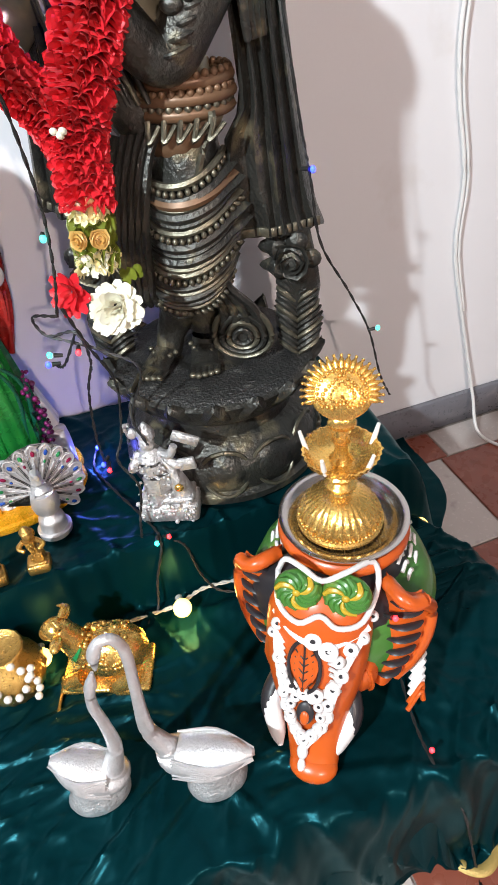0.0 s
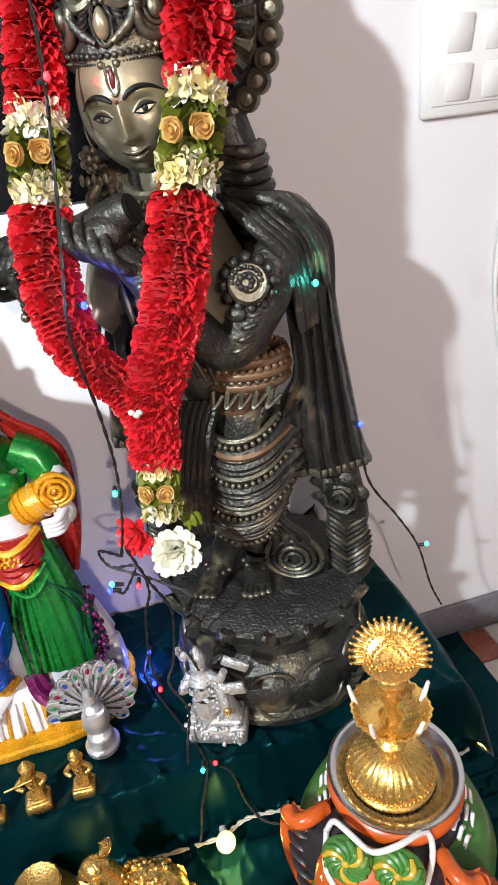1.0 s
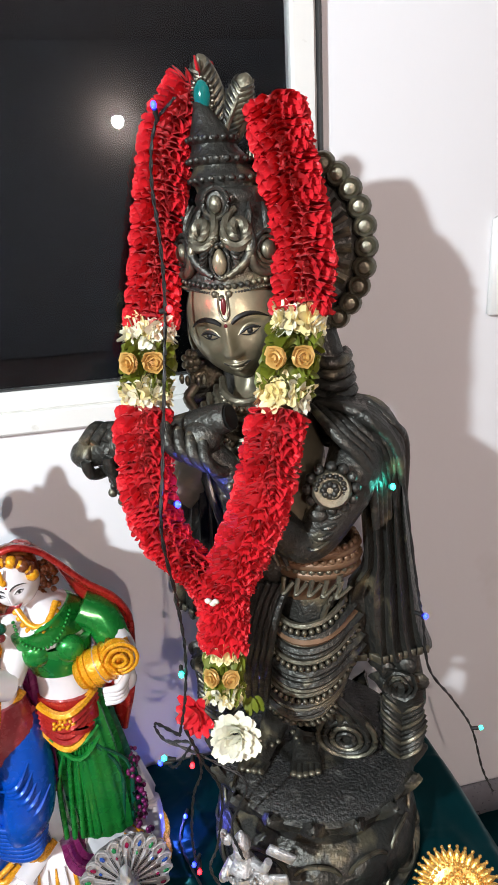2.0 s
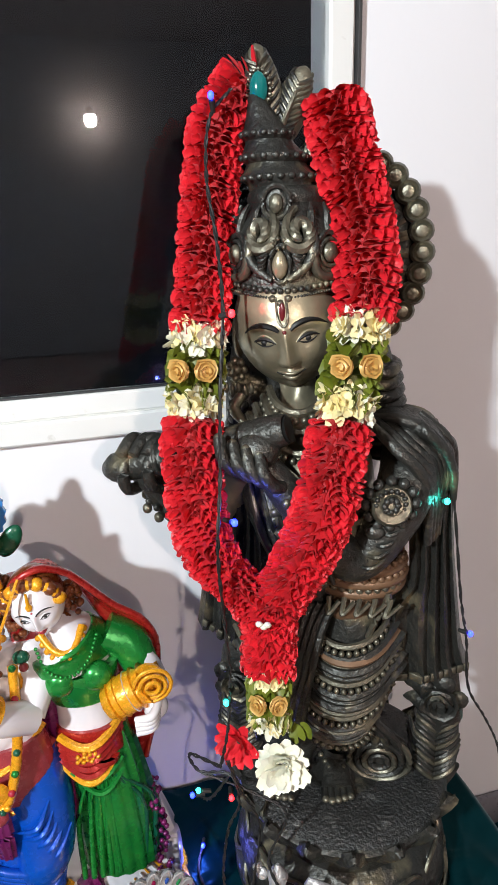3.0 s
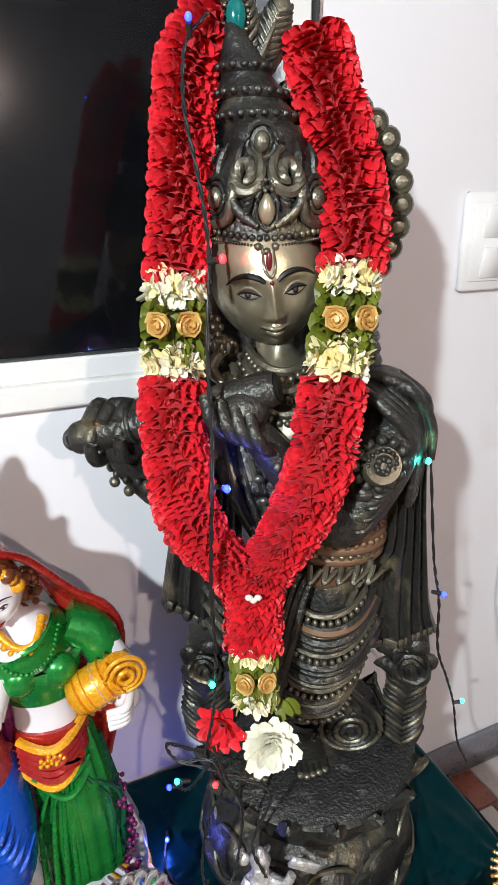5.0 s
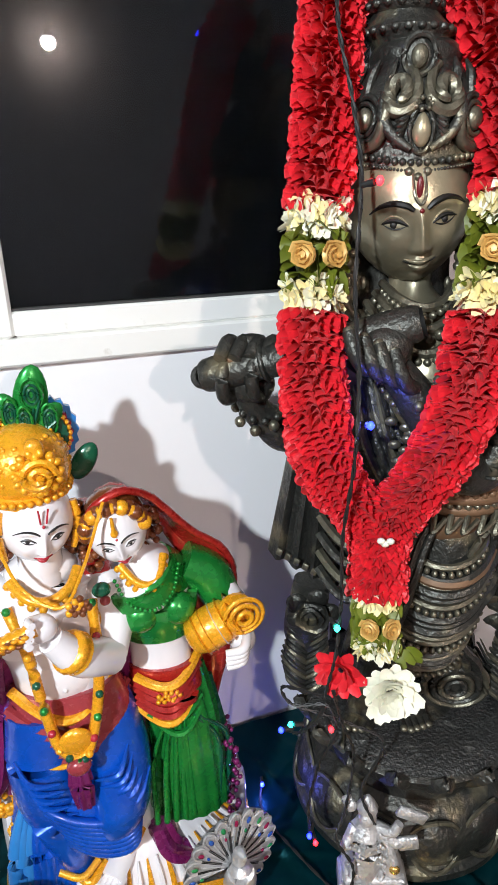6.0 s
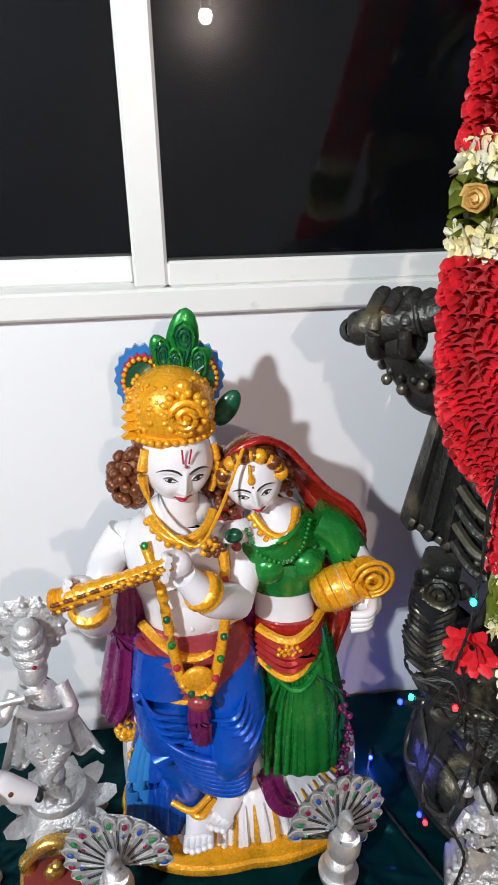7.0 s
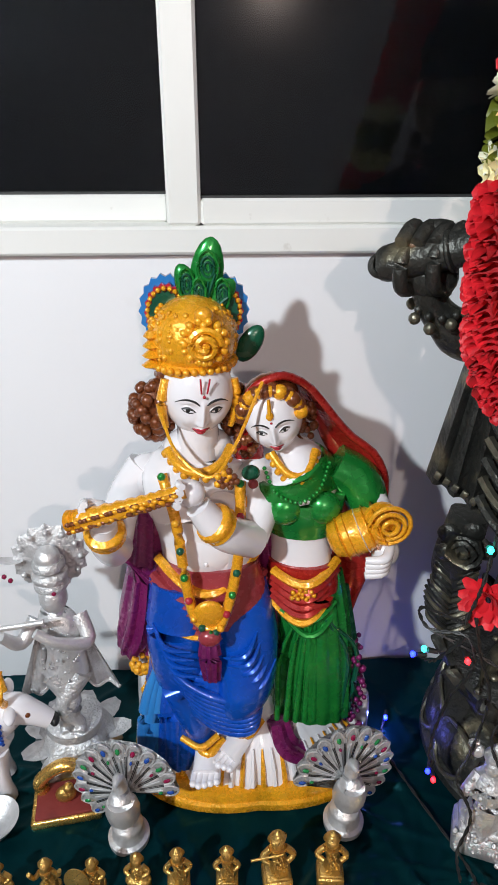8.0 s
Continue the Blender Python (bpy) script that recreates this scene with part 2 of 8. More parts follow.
class Mesh:
    """Collects vertices, faces and material numbers, then becomes one mesh object."""

    def __init__(self):
        self.v, self.f, self.m, self.mats = [], [], [], []

    def slot(self, mat):
        if mat not in self.mats:
            self.mats.append(mat)
        return self.mats.index(mat)

    def add(self, verts, faces, mat):
        o, s = len(self.v), self.slot(mat)
        self.v.extend([tuple(map(float, q)) for q in verts])
        self.f.extend([tuple(o + i for i in q) for q in faces])
        self.m.extend([s] * len(faces))

    def grid(self, rows, mat, ring=True, caps=True):
        """Skin over rings of equal length."""
        n, k = len(rows[0]), len(rows)
        verts = [q for r in rows for q in r]
        faces = []
        for i in range(k - 1):
            for j in range(n if ring else n - 1):
                a, b = i * n + j, i * n + (j + 1) % n
                faces.append((a, b, b + n, a + n))
        if caps and ring:
            faces.append(tuple(range(n - 1, -1, -1)))
            faces.append(tuple((k - 1) * n + j for j in range(n)))
        self.add(verts, faces, mat)

    def ball(self, c, r, mat, turn=(0, 0, 0), seg=16, rings=10, shape=None):
        r = (r, r, r) if isinstance(r, (int, float)) else r
        rot = np.array(Euler([radians(a) for a in turn]).to_matrix())
        rows = []
        for i in range(rings + 1):
            a = math.pi * (0.02 + 0.96 * i / rings)
            row = []
            for j in range(seg):
                b = 2 * math.pi * j / seg
                q = np.array((math.sin(a) * math.cos(b), math.sin(a) * math.sin(b), -math.cos(a)))
                if shape:
                    q = np.array(shape(*q))
                row.append(rot @ (q * np.array(r)) + np.array(c))
            rows.append(row)
        self.grid(rows, mat)

    def lathe(self, profile, mat, c=(0, 0, 0), seg=32, ripple=None, squash=(1, 1), turn=(0, 0, 0), smooth=0):
        """profile: rows of (radius, height). ripple(angle, height) scales the radius."""
        rot = np.array(Euler([radians(a) for a in turn]).to_matrix())
        pr = spline(profile, smooth) if smooth else profile
        rows = []
        for r, z in pr:
            row = []
            for j in range(seg):
                a = 2 * math.pi * j / seg
                k = r * (ripple(a, z) if ripple else 1)
                row.append(rot @ np.array((k * math.cos(a) * squash[0], k * math.sin(a) * squash[1], z)) + np.array(c))
            rows.append(row)
        self.grid(rows, mat)

    def tube(self, points, radii, mat, seg=10, steps=5, flat=1.0, up=(0, 0, 1), folds=0, depth=0.0, twist=0.0, ridges=None):
        """A swept limb. radii: one per point. flat: thickness across 'up'. folds: pleats of that depth round it."""
        if isinstance(radii, (int, float)):
            radii = [radii] * len(points)
        rows4 = spline([(*p, r) for p, r in zip(points, radii)], steps)
        pts, rad = rows4[:, :3], np.maximum(rows4[:, 3], 1e-4)
        rows = []
        up = np.array(up, float)
        for i in range(len(pts)):
            d = pts[min(i + 1, len(pts) - 1)] - pts[max(i - 1, 0)]
            d = d / (np.linalg.norm(d) + 1e-9)
            x = np.cross(d, up)
            if np.linalg.norm(x) < 0.15:
                x = np.cross(d, (0.3, 1, 0.1))
            x /= np.linalg.norm(x)
            y = np.cross(x, d)
            row = []
            for j in range(seg):
                a = 2 * math.pi * j / seg
                k = rad[i] * (1 + depth * math.cos(folds * a + twist * i / len(pts)) if folds else 1)
                if ridges:
                    k *= 1 + ridges[1] * math.cos(ridges[0] * 2 * math.pi * i / len(pts))
                row.append(pts[i] + x * math.cos(a) * k + y * math.sin(a) * k * flat)
            rows.append(row)
        self.grid(rows, mat)

    def sheet(self, rows, mat, thick=0.004, back=(0, 1, 0)):
        """A cloth of rows of points with thickness."""
        b = np.array(back, float) * thick
        n = len(rows[0])
        loops = [[np.array(q) for q in r] + [np.array(q) + b for q in reversed(r)] for r in rows]
        self.grid(loops, mat, True, True)

    def box(self, c, size, mat, turn=(0, 0, 0), bevel=0.15):
        rot = np.array(Euler([radians(a) for a in turn]).to_matrix())
        hx, hy, hz = [s / 2 for s in size]
        e = min(size) * bevel
        rows = []
        for z, k in ((-hz, e), (-hz + e, 0), (hz - e, 0), (hz, e)):
            x, y = hx - k, hy - k
            row = [(x - e, -y), (x, -y + e), (x, y - e), (x - e, y), (-x + e, y), (-x, y - e), (-x, -y + e), (-x + e, -y)]
            rows.append([rot @ np.array((*q, z)) + np.array(c) for q in row])
        self.grid(rows, mat)

    def beads(self, points, r, mat, count=None, seg=8, rings=5, closed=False):
        p = spline(points, 12)
        d = np.concatenate([[0], np.cumsum(np.linalg.norm(np.diff(p, axis=0), axis=1))])
        count = count or max(2, int(d[-1] / (r * 2.05)))
        for k in range(count):
            s = d[-1] * k / (count if closed else max(1, count - 1))
            q = [np.interp(s, d, p[:, a]) for a in range(3)]
            self.ball(q, r, mat, seg=seg, rings=rings)

    def petal(self, c, way, up, size, mat, width=0.6, curl=0.4, cup=0.2, n=4):
        """One curled petal or leaf: root c, direction way, bends towards up."""
        way, up = np.array(way, float), np.array(up, float)
        way /= np.linalg.norm(way)
        side = np.cross(way, up)
        side /= np.linalg.norm(side) + 1e-9
        up = np.cross(side, way)
        rows = []
        for i in range(n + 1):
            t = i / n
            w = width * size * 0.5 * math.sin(math.pi * min(0.93, 0.16 + 0.76 * t)) ** 0.7
            o = np.array(c) + way * size * t + up * size * curl * t * t
            rows.append([o - side * w + up * cup * w, o, o + side * w + up * cup * w])
        self.grid(rows, mat, ring=False)

    def rose(self, c, way, r, mat, turns=3, n=9):
        """A spiral ribbon rose facing 'way'."""
        way = np.array(way, float) / np.linalg.norm(way)
        x = np.cross(way, (0.2, 0.1, 1))
        x /= np.linalg.norm(x)
        y = np.cross(way, x)
        rows = []
        for i in range(turns * n + 1):
            t = i / (turns * n)
            a = t * turns * 2 * math.pi
            k = r * (0.16 + 0.84 * t) * (1 + 0.08 * math.sin(5.3 * a))
            h = r * (0.55 - 0.35 * t)
            d = x * math.cos(a) + y * math.sin(a)
            rows.append([np.array(c) + d * k * 0.72 - way * r * 0.25, np.array(c) + d * k * 0.90 + way * h * 0.7, np.array(c) + d * k * 1.08 + way * h])
        self.grid(rows, mat, ring=False)
        self.lathe([(r * 0.3, -r * 0.3), (r * 0.85, -r * 0.2), (r * 0.7, 0.0), (r * 0.2, r * 0.12)], mat, c=c, seg=12,
                   turn=[math.degrees(a) for a in Vector(way).to_track_quat("Z", "Y").to_euler()])

    def done(self, name, parent=None, at=None, label="", smooth=True, category="", group="", kind=""):
        me = bpy.data.meshes.new(name)
        me.from_pydata(self.v, [], self.f)
        for mat in self.mats:
            me.materials.append(mat)
        me.polygons.foreach_set("material_index", self.m)
        bm = bmesh.new()
        bm.from_mesh(me)
        bmesh.ops.recalc_face_normals(bm, faces=bm.faces[:])
        bm.to_mesh(me)
        bm.free()
        if smooth:
            me.polygons.foreach_set("use_smooth", [True] * len(me.polygons))
            me.set_sharp_from_angle(angle=radians(50))
        ob = new(name, me)
        if parent:
            ob.parent = parent
        if at:
            ob.matrix_basis = at
        return tagged(ob, label, category, group, kind)


def empty(name, at, label="", category="", group="", kind=""):
    ob = new(name)
    ob.empty_display_size = 0.05
    ob.matrix_basis = at
    return tagged(ob, label, category, group, kind)


def wave(x, y, z=0.0):
    return noise.noise(Vector((x, y, z)))

# ---- the room ----
WALL_Y, SILL, HEAD = 1.24, 0.882, 1.98
WIN_L, WIN_R = -1.05, 0.380
LEFT, RIGHT, BACK, TOP = -2.6, 2.6, -4.4, 2.75


def slab(name, lo, hi, mat, label, category="wall", bevel=0.02):
    m = Mesh()
    m.box([(a + b) / 2 for a, b in zip(lo, hi)], [b - a for a, b in zip(lo, hi)], mat, bevel=bevel)
    return m.done(name, label=label, category=category, kind="structure", smooth=False)


north = Mesh()
for lo, hi in (((LEFT, WALL_Y, 0), (WIN_L, 1.40, TOP)), ((WIN_R, WALL_Y, 0), (RIGHT, 1.40, TOP)),
               ((WIN_L, WALL_Y, 0), (WIN_R, 1.40, SILL)), ((WIN_L, WALL_Y, HEAD), (WIN_R, 1.40, TOP))):
    north.box([(a + b) / 2 for a, b in zip(lo, hi)], [b - a for a, b in zip(lo, hi)], WALL, bevel=0.0)
north.done("wall_north", label="white painted plaster wall behind the altar", category="wall", kind="structure", smooth=False)
# unseen walls added to close the room and tone its bounced light
slab("wall_west", (LEFT - 0.15, BACK, 0), (LEFT, 1.40, TOP), FAR_WALL, "unseen side wall, dull blue to dim bounced light")
slab("wall_east", (RIGHT, BACK, 0), (RIGHT + 0.15, 1.40, TOP), FAR_WALL, "unseen side wall, dull blue to dim bounced light")
slab("wall_south", (LEFT, BACK - 0.15, 0), (RIGHT, BACK, TOP), FAR_WALL, "unseen wall across the room, dull blue to cool the pane reflection")
# ceiling out of view, added to close the room above
slab("ceiling", (LEFT, BACK, TOP), (RIGHT, 1.40, TOP + 0.1), CEIL, "unseen ceiling, grey set for bounce and pane reflection", "ceiling")
slab("backdrop", (-2.5, 2.3, -0.2), (1.8, 2.34, 3.2), NIGHT, "dark night outside the window", "backdrop")

skirting = Mesh()
skirting.box(((LEFT + RIGHT) / 2, WALL_Y - 0.006, 0.04), (RIGHT - LEFT, 0.012, 0.08), SKIRT, bevel=0.25)
skirting.done("baseboard", label="dark grey stone skirting along the wall", category="baseboard", kind="structure")

# window of two sliding sashes in a white frame
window = empty("window_1", pose(0, WALL_Y, 0), "white metal sliding window with dark night panes", "window", kind="structure")


def bar(name, lo, hi, mat, parent, label="", bevel=0.10):
    m = Mesh()
    m.box([(a + b) / 2 for a, b in zip(lo, hi)], [b - a for a, b in zip(lo, hi)], mat, bevel=bevel)
    return m.done(name, parent, label=label, smooth=False)


bar("frame_rail", (WIN_L, -0.012, SILL), (WIN_R, 0.07, 0.911), FRAME, window)
bar("frame_rail", (WIN_L, -0.012, HEAD - 0.03), (WIN_R, 0.07, HEAD), FRAME, window)
bar("frame_post", (WIN_R - 0.006, -0.012, 0.911), (WIN_R - 0.002, 0.07, HEAD - 0.03), GASKET, window)
bar("frame_post", (WIN_L, -0.012, 0.911), (WIN_L + 0.03, 0.07, HEAD - 0.03), FRAME, window)
# outer sash, right
bar("sash_stile", (0.341, -0.006, 0.911), (WIN_R - 0.007, 0.026, HEAD - 0.03), FRAME, window)
bar("sash_stile", (-0.150, -0.006, 0.911), (-0.114, 0.026, HEAD - 0.03), FRAME, window)
bar("sash_rail", (-0.114, -0.005, 0.911), (0.341, 0.025, 0.938), FRAME, window)
bar("sash_rail", (-0.114, -0.005, HEAD - 0.06), (0.341, 0.025, HEAD - 0.03), FRAME, window)
bar("pane", (-0.116, 0.008, 0.936), (0.343, 0.013, HEAD - 0.058), PANE, window, bevel=0.0)
# inner sash, behind
bar("sash_rail", (WIN_L + 0.06, 0.030, 0.911), (-0.150, 0.058, 0.940), FRAME, window)
bar("sash_rail", (WIN_L + 0.06, 0.030, HEAD - 0.06), (-0.150, 0.058, HEAD - 0.03), FRAME, window)
bar("sash_stile", (WIN_L + 0.03, 0.030, 0.911), (WIN_L + 0.06, 0.058, HEAD - 0.03), FRAME, window)
bar("sash_stile", (-0.148, 0.030, 0.911), (-0.116, 0.058, HEAD - 0.03), FRAME, window)
bar("pane", (WIN_L + 0.058, 0.042, 0.936), (-0.146, 0.047, HEAD - 0.058), PANE, window, bevel=0.0)
for a, b in (((-0.114, 0.0005, 0.938), (0.341, 0.0075, 0.9405)), ((WIN_L + 0.06, 0.034, 0.940), (-0.150, 0.0415, 0.9425))):
    bar("gasket", a, b, GASKET, window)
lock = bar("latch_plate", (0.348, -0.010, 1.372), (0.368, -0.006, 1.425), PLASTIC, window, "small white latch plate with a screw")
screw = Mesh()
screw.ball((0.359, -0.011, 1.383), (0.0035, 0.0015, 0.0035), STEEL)
screw.done("screw", lock)

# floor: chequered tiles in red and pale stone
slab("floor", (LEFT, BACK, -0.06), (RIGHT, 1.40, -0.003), GROUT, "red and pale chequered tile floor", "floor")

# ---- altar cloth over two low steps ----
BACK_Z, FRONT_Z, STEP_Y, FRONT_Y, SIDE_X = 0.285, 0.185, 0.903, 0.570, 0.525


def smoothstep(a, b, x):
    t = min(1, max(0, (x - a) / (b - a)))
    return t * t * (3 - 2 * t)


def cloth_height(x, y):
    """Height of the satin: back step, riser, front step, and falls at the front and the side."""
    edge = STEP_Y + 0.006 * wave(x * 9, 3)
    z = FRONT_Z + (BACK_Z - FRONT_Z) * smoothstep(edge - 0.014, edge + 0.004, y)
    side = SIDE_X + 0.02 * wave(y * 6, 8) + 0.05 * smoothstep(0.95, 0.6, y)
    fall_side = smoothstep(side, side + 0.11 + 0.05 * wave(y * 8, 1), x)
    fall_front = smoothstep(FRONT_Y, FRONT_Y - 0.045, y + 0.008 * wave(x * 12, 5))
    down = max(fall_side, fall_front)
    z = z * (1 - down) + 0.006 * down
    flat = 1 - 0.55 * smoothstep(0.9, 0.95, y)
    crease = 0.006 * wave(x * 6 + y * 3, y * 7 - x * 2)
    wx, wy = x + 0.035 * wave(x * 5, y * 5, 1), y + 0.035 * wave(x * 5, y * 5, 6)
    for deg, f, k, a in ((25, 15, 7, 0.016), (70, 22, 2, 0.012), (125, 26, 5, 0.010), (-20, 38, 9, 0.006), (95, 50, 3, 0.004)):
        u, v = wx * math.cos(radians(deg)) + wy * math.sin(radians(deg)), wy * math.cos(radians(deg)) - wx * math.sin(radians(deg))
        n = abs(wave(u * f, v * f * 0.16, k))
        local = smoothstep(-0.15, 0.35, wave(x * 6, y * 6, k + 20))
        crease += a * (0.5 - min(0.5, n * 2.4)) * flat * (0.25 + 0.75 * local)
    crease += 0.014 * max(0, wave(x * 15, y * 2.5, 4)) * smoothstep(0.02, 0.2, down) * (1 - 0.6 * down)
    gather = smoothstep(0.66, 0.50, y) * (1 - down)
    crease += 0.007 * gather * wave(x * 30 + y * 12, 2.0)
    crease *= 1.15
    return z + crease


def build_cloth():
    m = Mesh()
    nx, ny = 430, 260
    x0, x1, y0, y1 = -0.95, 0.76, 0.44, 1.232
    rows = []
    for j in range(ny + 1):
        v = j / ny
        row = []
        for i in range(nx + 1):
            u = i / nx
            x, y = x0 + (x1 - x0) * u, y0 + (y1 - y0) * v
            # the hem on the floor runs slanting at the side and is uneven in front
            hem_x = 0.60 + 0.13 * smoothstep(0.85, 1.10, y) + 0.14 * smoothstep(0.78, 0.62, y) + 0.012 * wave(y * 14, 2)
            hem_y = 0.532 + 0.012 * wave(x * 6, 9) - 0.030 * smoothstep(0.34, 0.40, x) * smoothstep(0.47, 0.41, x)
            x = min(x, x0 + (hem_x - x0) * u ** 0.98) if x > hem_x - 0.06 else x
            y = max(y, hem_y + (y - y0) * 0.15) if y < hem_y else y
            z = cloth_height(x, y)
            # slanting folds in the fall at the front
            fall = smoothstep(FRONT_Y + 0.03, FRONT_Y - 0.01, y) * smoothstep(0.60, 0.50, x)
            fold = abs(wave(x * 16 + z * 9 + 0.6 * wave(x * 5, z * 8, 2), z * 4, 12)) + 0.25 * abs(wave(x * 34 - z * 14, z * 6, 15))
            row.append((x, y - fall * 0.020 * (1 - min(1, fold * 1.9)), z))
        rows.append(row)
    m.grid(rows, SATIN, ring=False)
    return m.done("altar_cloth", label="creased dark green satin cloth spread over two steps", category="cloth")


build_cloth()

hem = Mesh()
hem.tube([(0.345, 0.548, 0.008), (0.370, 0.522, 0.009), (0.392, 0.500, 0.009), (0.412, 0.498, 0.009), (0.440, 0.518, 0.009), (0.48, 0.540, 0.009), (0.54, 0.56, 0.009)], 0.0075, GOLD_HEM, seg=8, steps=6, flat=0.45)
part_hem = hem.done("gold_hem", bpy.data.objects["altar_cloth"], label="gold braid hem of the cloth")

# ---- modelled heads ----
def face_relief(x, z):
    """How far the face stands out from a plain egg at the side x and the height z, in head radii."""
    def g(cx, cz, sx, sz):
        return math.exp(-((x - cx) / sx) ** 2 - ((z - cz) / sz) ** 2)
    ax = abs(x)
    p = -0.105 * math.exp(-((ax - 0.36) / 0.20) ** 2 - ((z + 0.03) / 0.13) ** 2)
    p += 0.060 * math.exp(-((ax - 0.37) / 0.15) ** 2 - ((z + 0.06) / 0.075) ** 2)
    p += 0.045 * math.exp(-((ax - 0.36) / 0.24) ** 2 - ((z - 0.14) / 0.07) ** 2)
    p += 0.060 * math.exp(-((ax - 0.46) / 0.22) ** 2 - ((z + 0.38) / 0.20) ** 2)
    along = float(np.interp(z, (-0.47, -0.42, -0.37, -0.10, 0.06, 0.20), (0.0, 0.75, 1.0, 0.62, 0.42, 0.0)))
    p += 0.225 * along * math.exp(-(x / (0.075 + 0.03 * along)) ** 2)
    p += 0.085 * math.exp(-((ax - 0.115) / 0.06) ** 2 - ((z + 0.385) / 0.05) ** 2)
    p += 0.075 * g(0, -0.60, 0.26, 0.12) + 0.045 * g(0, -0.555, 0.17, 0.032) + 0.055 * g(0, -0.655, 0.13, 0.042) - 0.055 * g(0, -0.602, 0.20, 0.016)
    p += -0.04 * g(0, -0.735, 0.18, 0.045) + 0.10 * g(0, -0.86, 0.20, 0.11)
    return p


def sculpted_head(m, c, r, mat, turn, jaw=0.22):
    """An egg-shaped head with brows, lids, nose, lips and chin. Gives a function for points on its face."""
    rot = np.array(Euler([radians(a) for a in turn]).to_matrix())

    def shaped(x, y, z):
        k = 1 - jaw * max(0, -z) ** 2.0 - 0.05 * max(0, z)
        w = smoothstep(0.05, -0.40, y)
        q = np.array((x * k, y * (1 - 0.06 * max(0, -z) ** 2) - (face_relief(x, z) * w if w else 0), z))
        return rot @ (q * np.array(r)) + np.array(c)

    rows = []
    for i in range(77):
        a = math.pi * (0.02 + 0.96 * i / 76)
        row = []
        for j in range(84):
            t = -1 + 2 * j / 84
            b = -math.pi / 2 + math.pi * math.copysign(abs(t) ** 1.5, t)
            row.append(shaped(math.sin(a) * math.cos(b), math.sin(a) * math.sin(b), -math.cos(a)))
        rows.append(row)
    m.grid(rows, mat)

    def on(x, z, out=0.0):
        p = shaped(x, -math.sqrt(max(0.0, 1 - x * x - z * z)), z)
        return p + rot @ np.array((0, -out, 0))

    return on


def paint_eye(m, on, d, size, dark, lid, weight=1.0, thin=1.0):
    """Lids, pupil and brow of one eye, drawn along the modelled face."""
    u = size / 0.064
    e, z = 0.37, -0.065
    t = np.linspace(-1, 1, 7)
    m.tube([on(d * (e + 0.19 * k), z + 0.052 * (1 - k * k) + 0.018 * k, 0.0006 * u) for k in t], [0.0016 * u * thin * (0.35 + 0.9 * (1 - k * k)) for k in t], dark, seg=6, steps=3)
    m.tube([on(d * (e + 0.17 * k), z - 0.050 * (1 - k * k) + 0.014 * k, 0.0003 * u) for k in t], [0.0008 * u * thin * (0.3 + 0.8 * (1 - k * k)) for k in t], dark, seg=5, steps=3)
    m.tube([on(d * (e + 0.20 * k), z + 0.100 * (1 - k * k) + 0.020 * k, 0.0002 * u) for k in t], [0.0013 * u * (0.3 + 0.8 * (1 - k * k)) for k in t], lid, seg=6, steps=3)
    m.ball(on(d * e - 0.01, z + 0.004, -0.0006 * u), (0.0033 * u, 0.0016 * u, 0.0032 * u), dark, seg=10, rings=8)
    brow = ((0.10, 0.105), (0.22, 0.175), (0.40, 0.205), (0.58, 0.165), (0.72, 0.075))
    m.tube([on(d * x, y, 0.0004 * u) for x, y in brow], [q * u * weight for q in (0.0016, 0.0027, 0.0025, 0.0017, 0.0006)], dark, seg=7)


def paint_lips(m, on, size, mat, dark):
    u = size / 0.064
    t = np.linspace(-1, 1, 7)
    m.tube([on(0.25 * k, -0.562 + 0.040 * k * k - 0.008 * (1 - abs(k)) * (abs(k) < 0.2), -0.0002 * u) for k in t], [0.0020 * u * (0.25 + 0.75 * (1 - k * k)) for k in t], mat, seg=8, steps=3)
    m.tube([on(0.20 * k, -0.650 + 0.062 * k * k, -0.0004 * u) for k in t], [0.0026 * u * (0.2 + 0.8 * (1 - k * k)) for k in t], mat, seg=8, steps=3)
    m.tube([on(0.265 * k, -0.602 + 0.060 * k * k, 0.0006 * u) for k in t], [0.0006 * u] * 7, dark, seg=5, steps=3)


# ---- the tall dark bronze statue ----
STATUE = pose(0.30, 1.07, 0.285, 0, 0, -25)


def swag(m, a, b, dip, r, mat, bulge=0.03, seg=6):
    """A hanging fold between two points, sagging by dip and bulging to the front."""
    a, b = np.array(a, float), np.array(b, float)
    pts = []
    for k in range(7):
        t = k / 6
        q = a + (b - a) * t
        s = math.sin(math.pi * t)
        pts.append(q + np.array((0, -bulge * s, -dip * s)))
    m.tube(pts, r, mat, seg=seg, steps=3)
    return pts


def wrap_swag(m, cx, cy, a, b, z, dip, r, mat, seg=6, lean=0.0):
    """A fold that follows the front of an oval body, sagging in the middle."""
    pts = []
    for k in range(9):
        w = math.pi * (1.02 + 0.96 * k / 8)
        pts.append((cx + a * math.cos(w), cy + b * math.sin(w), z - dip * abs(math.sin(w)) ** 1.5 + lean * math.cos(w)))
    m.tube(pts, r, mat, seg=seg, steps=3)
    return pts


def spiral(m, c, r, turns, thick, mat, start=0.0, mirror=1):
    pts = []
    n = int(turns * 10)
    for k in range(n + 1):
        t = k / n
        a = start + mirror * t * turns * 2 * math.pi
        q = r * (1 - 0.85 * t)
        pts.append((c[0] + q * math.cos(a), c[1] - 0.006 * t, c[2] + q * math.sin(a)))
    m.tube(pts, [thick] * len(pts), mat, seg=6, steps=2)


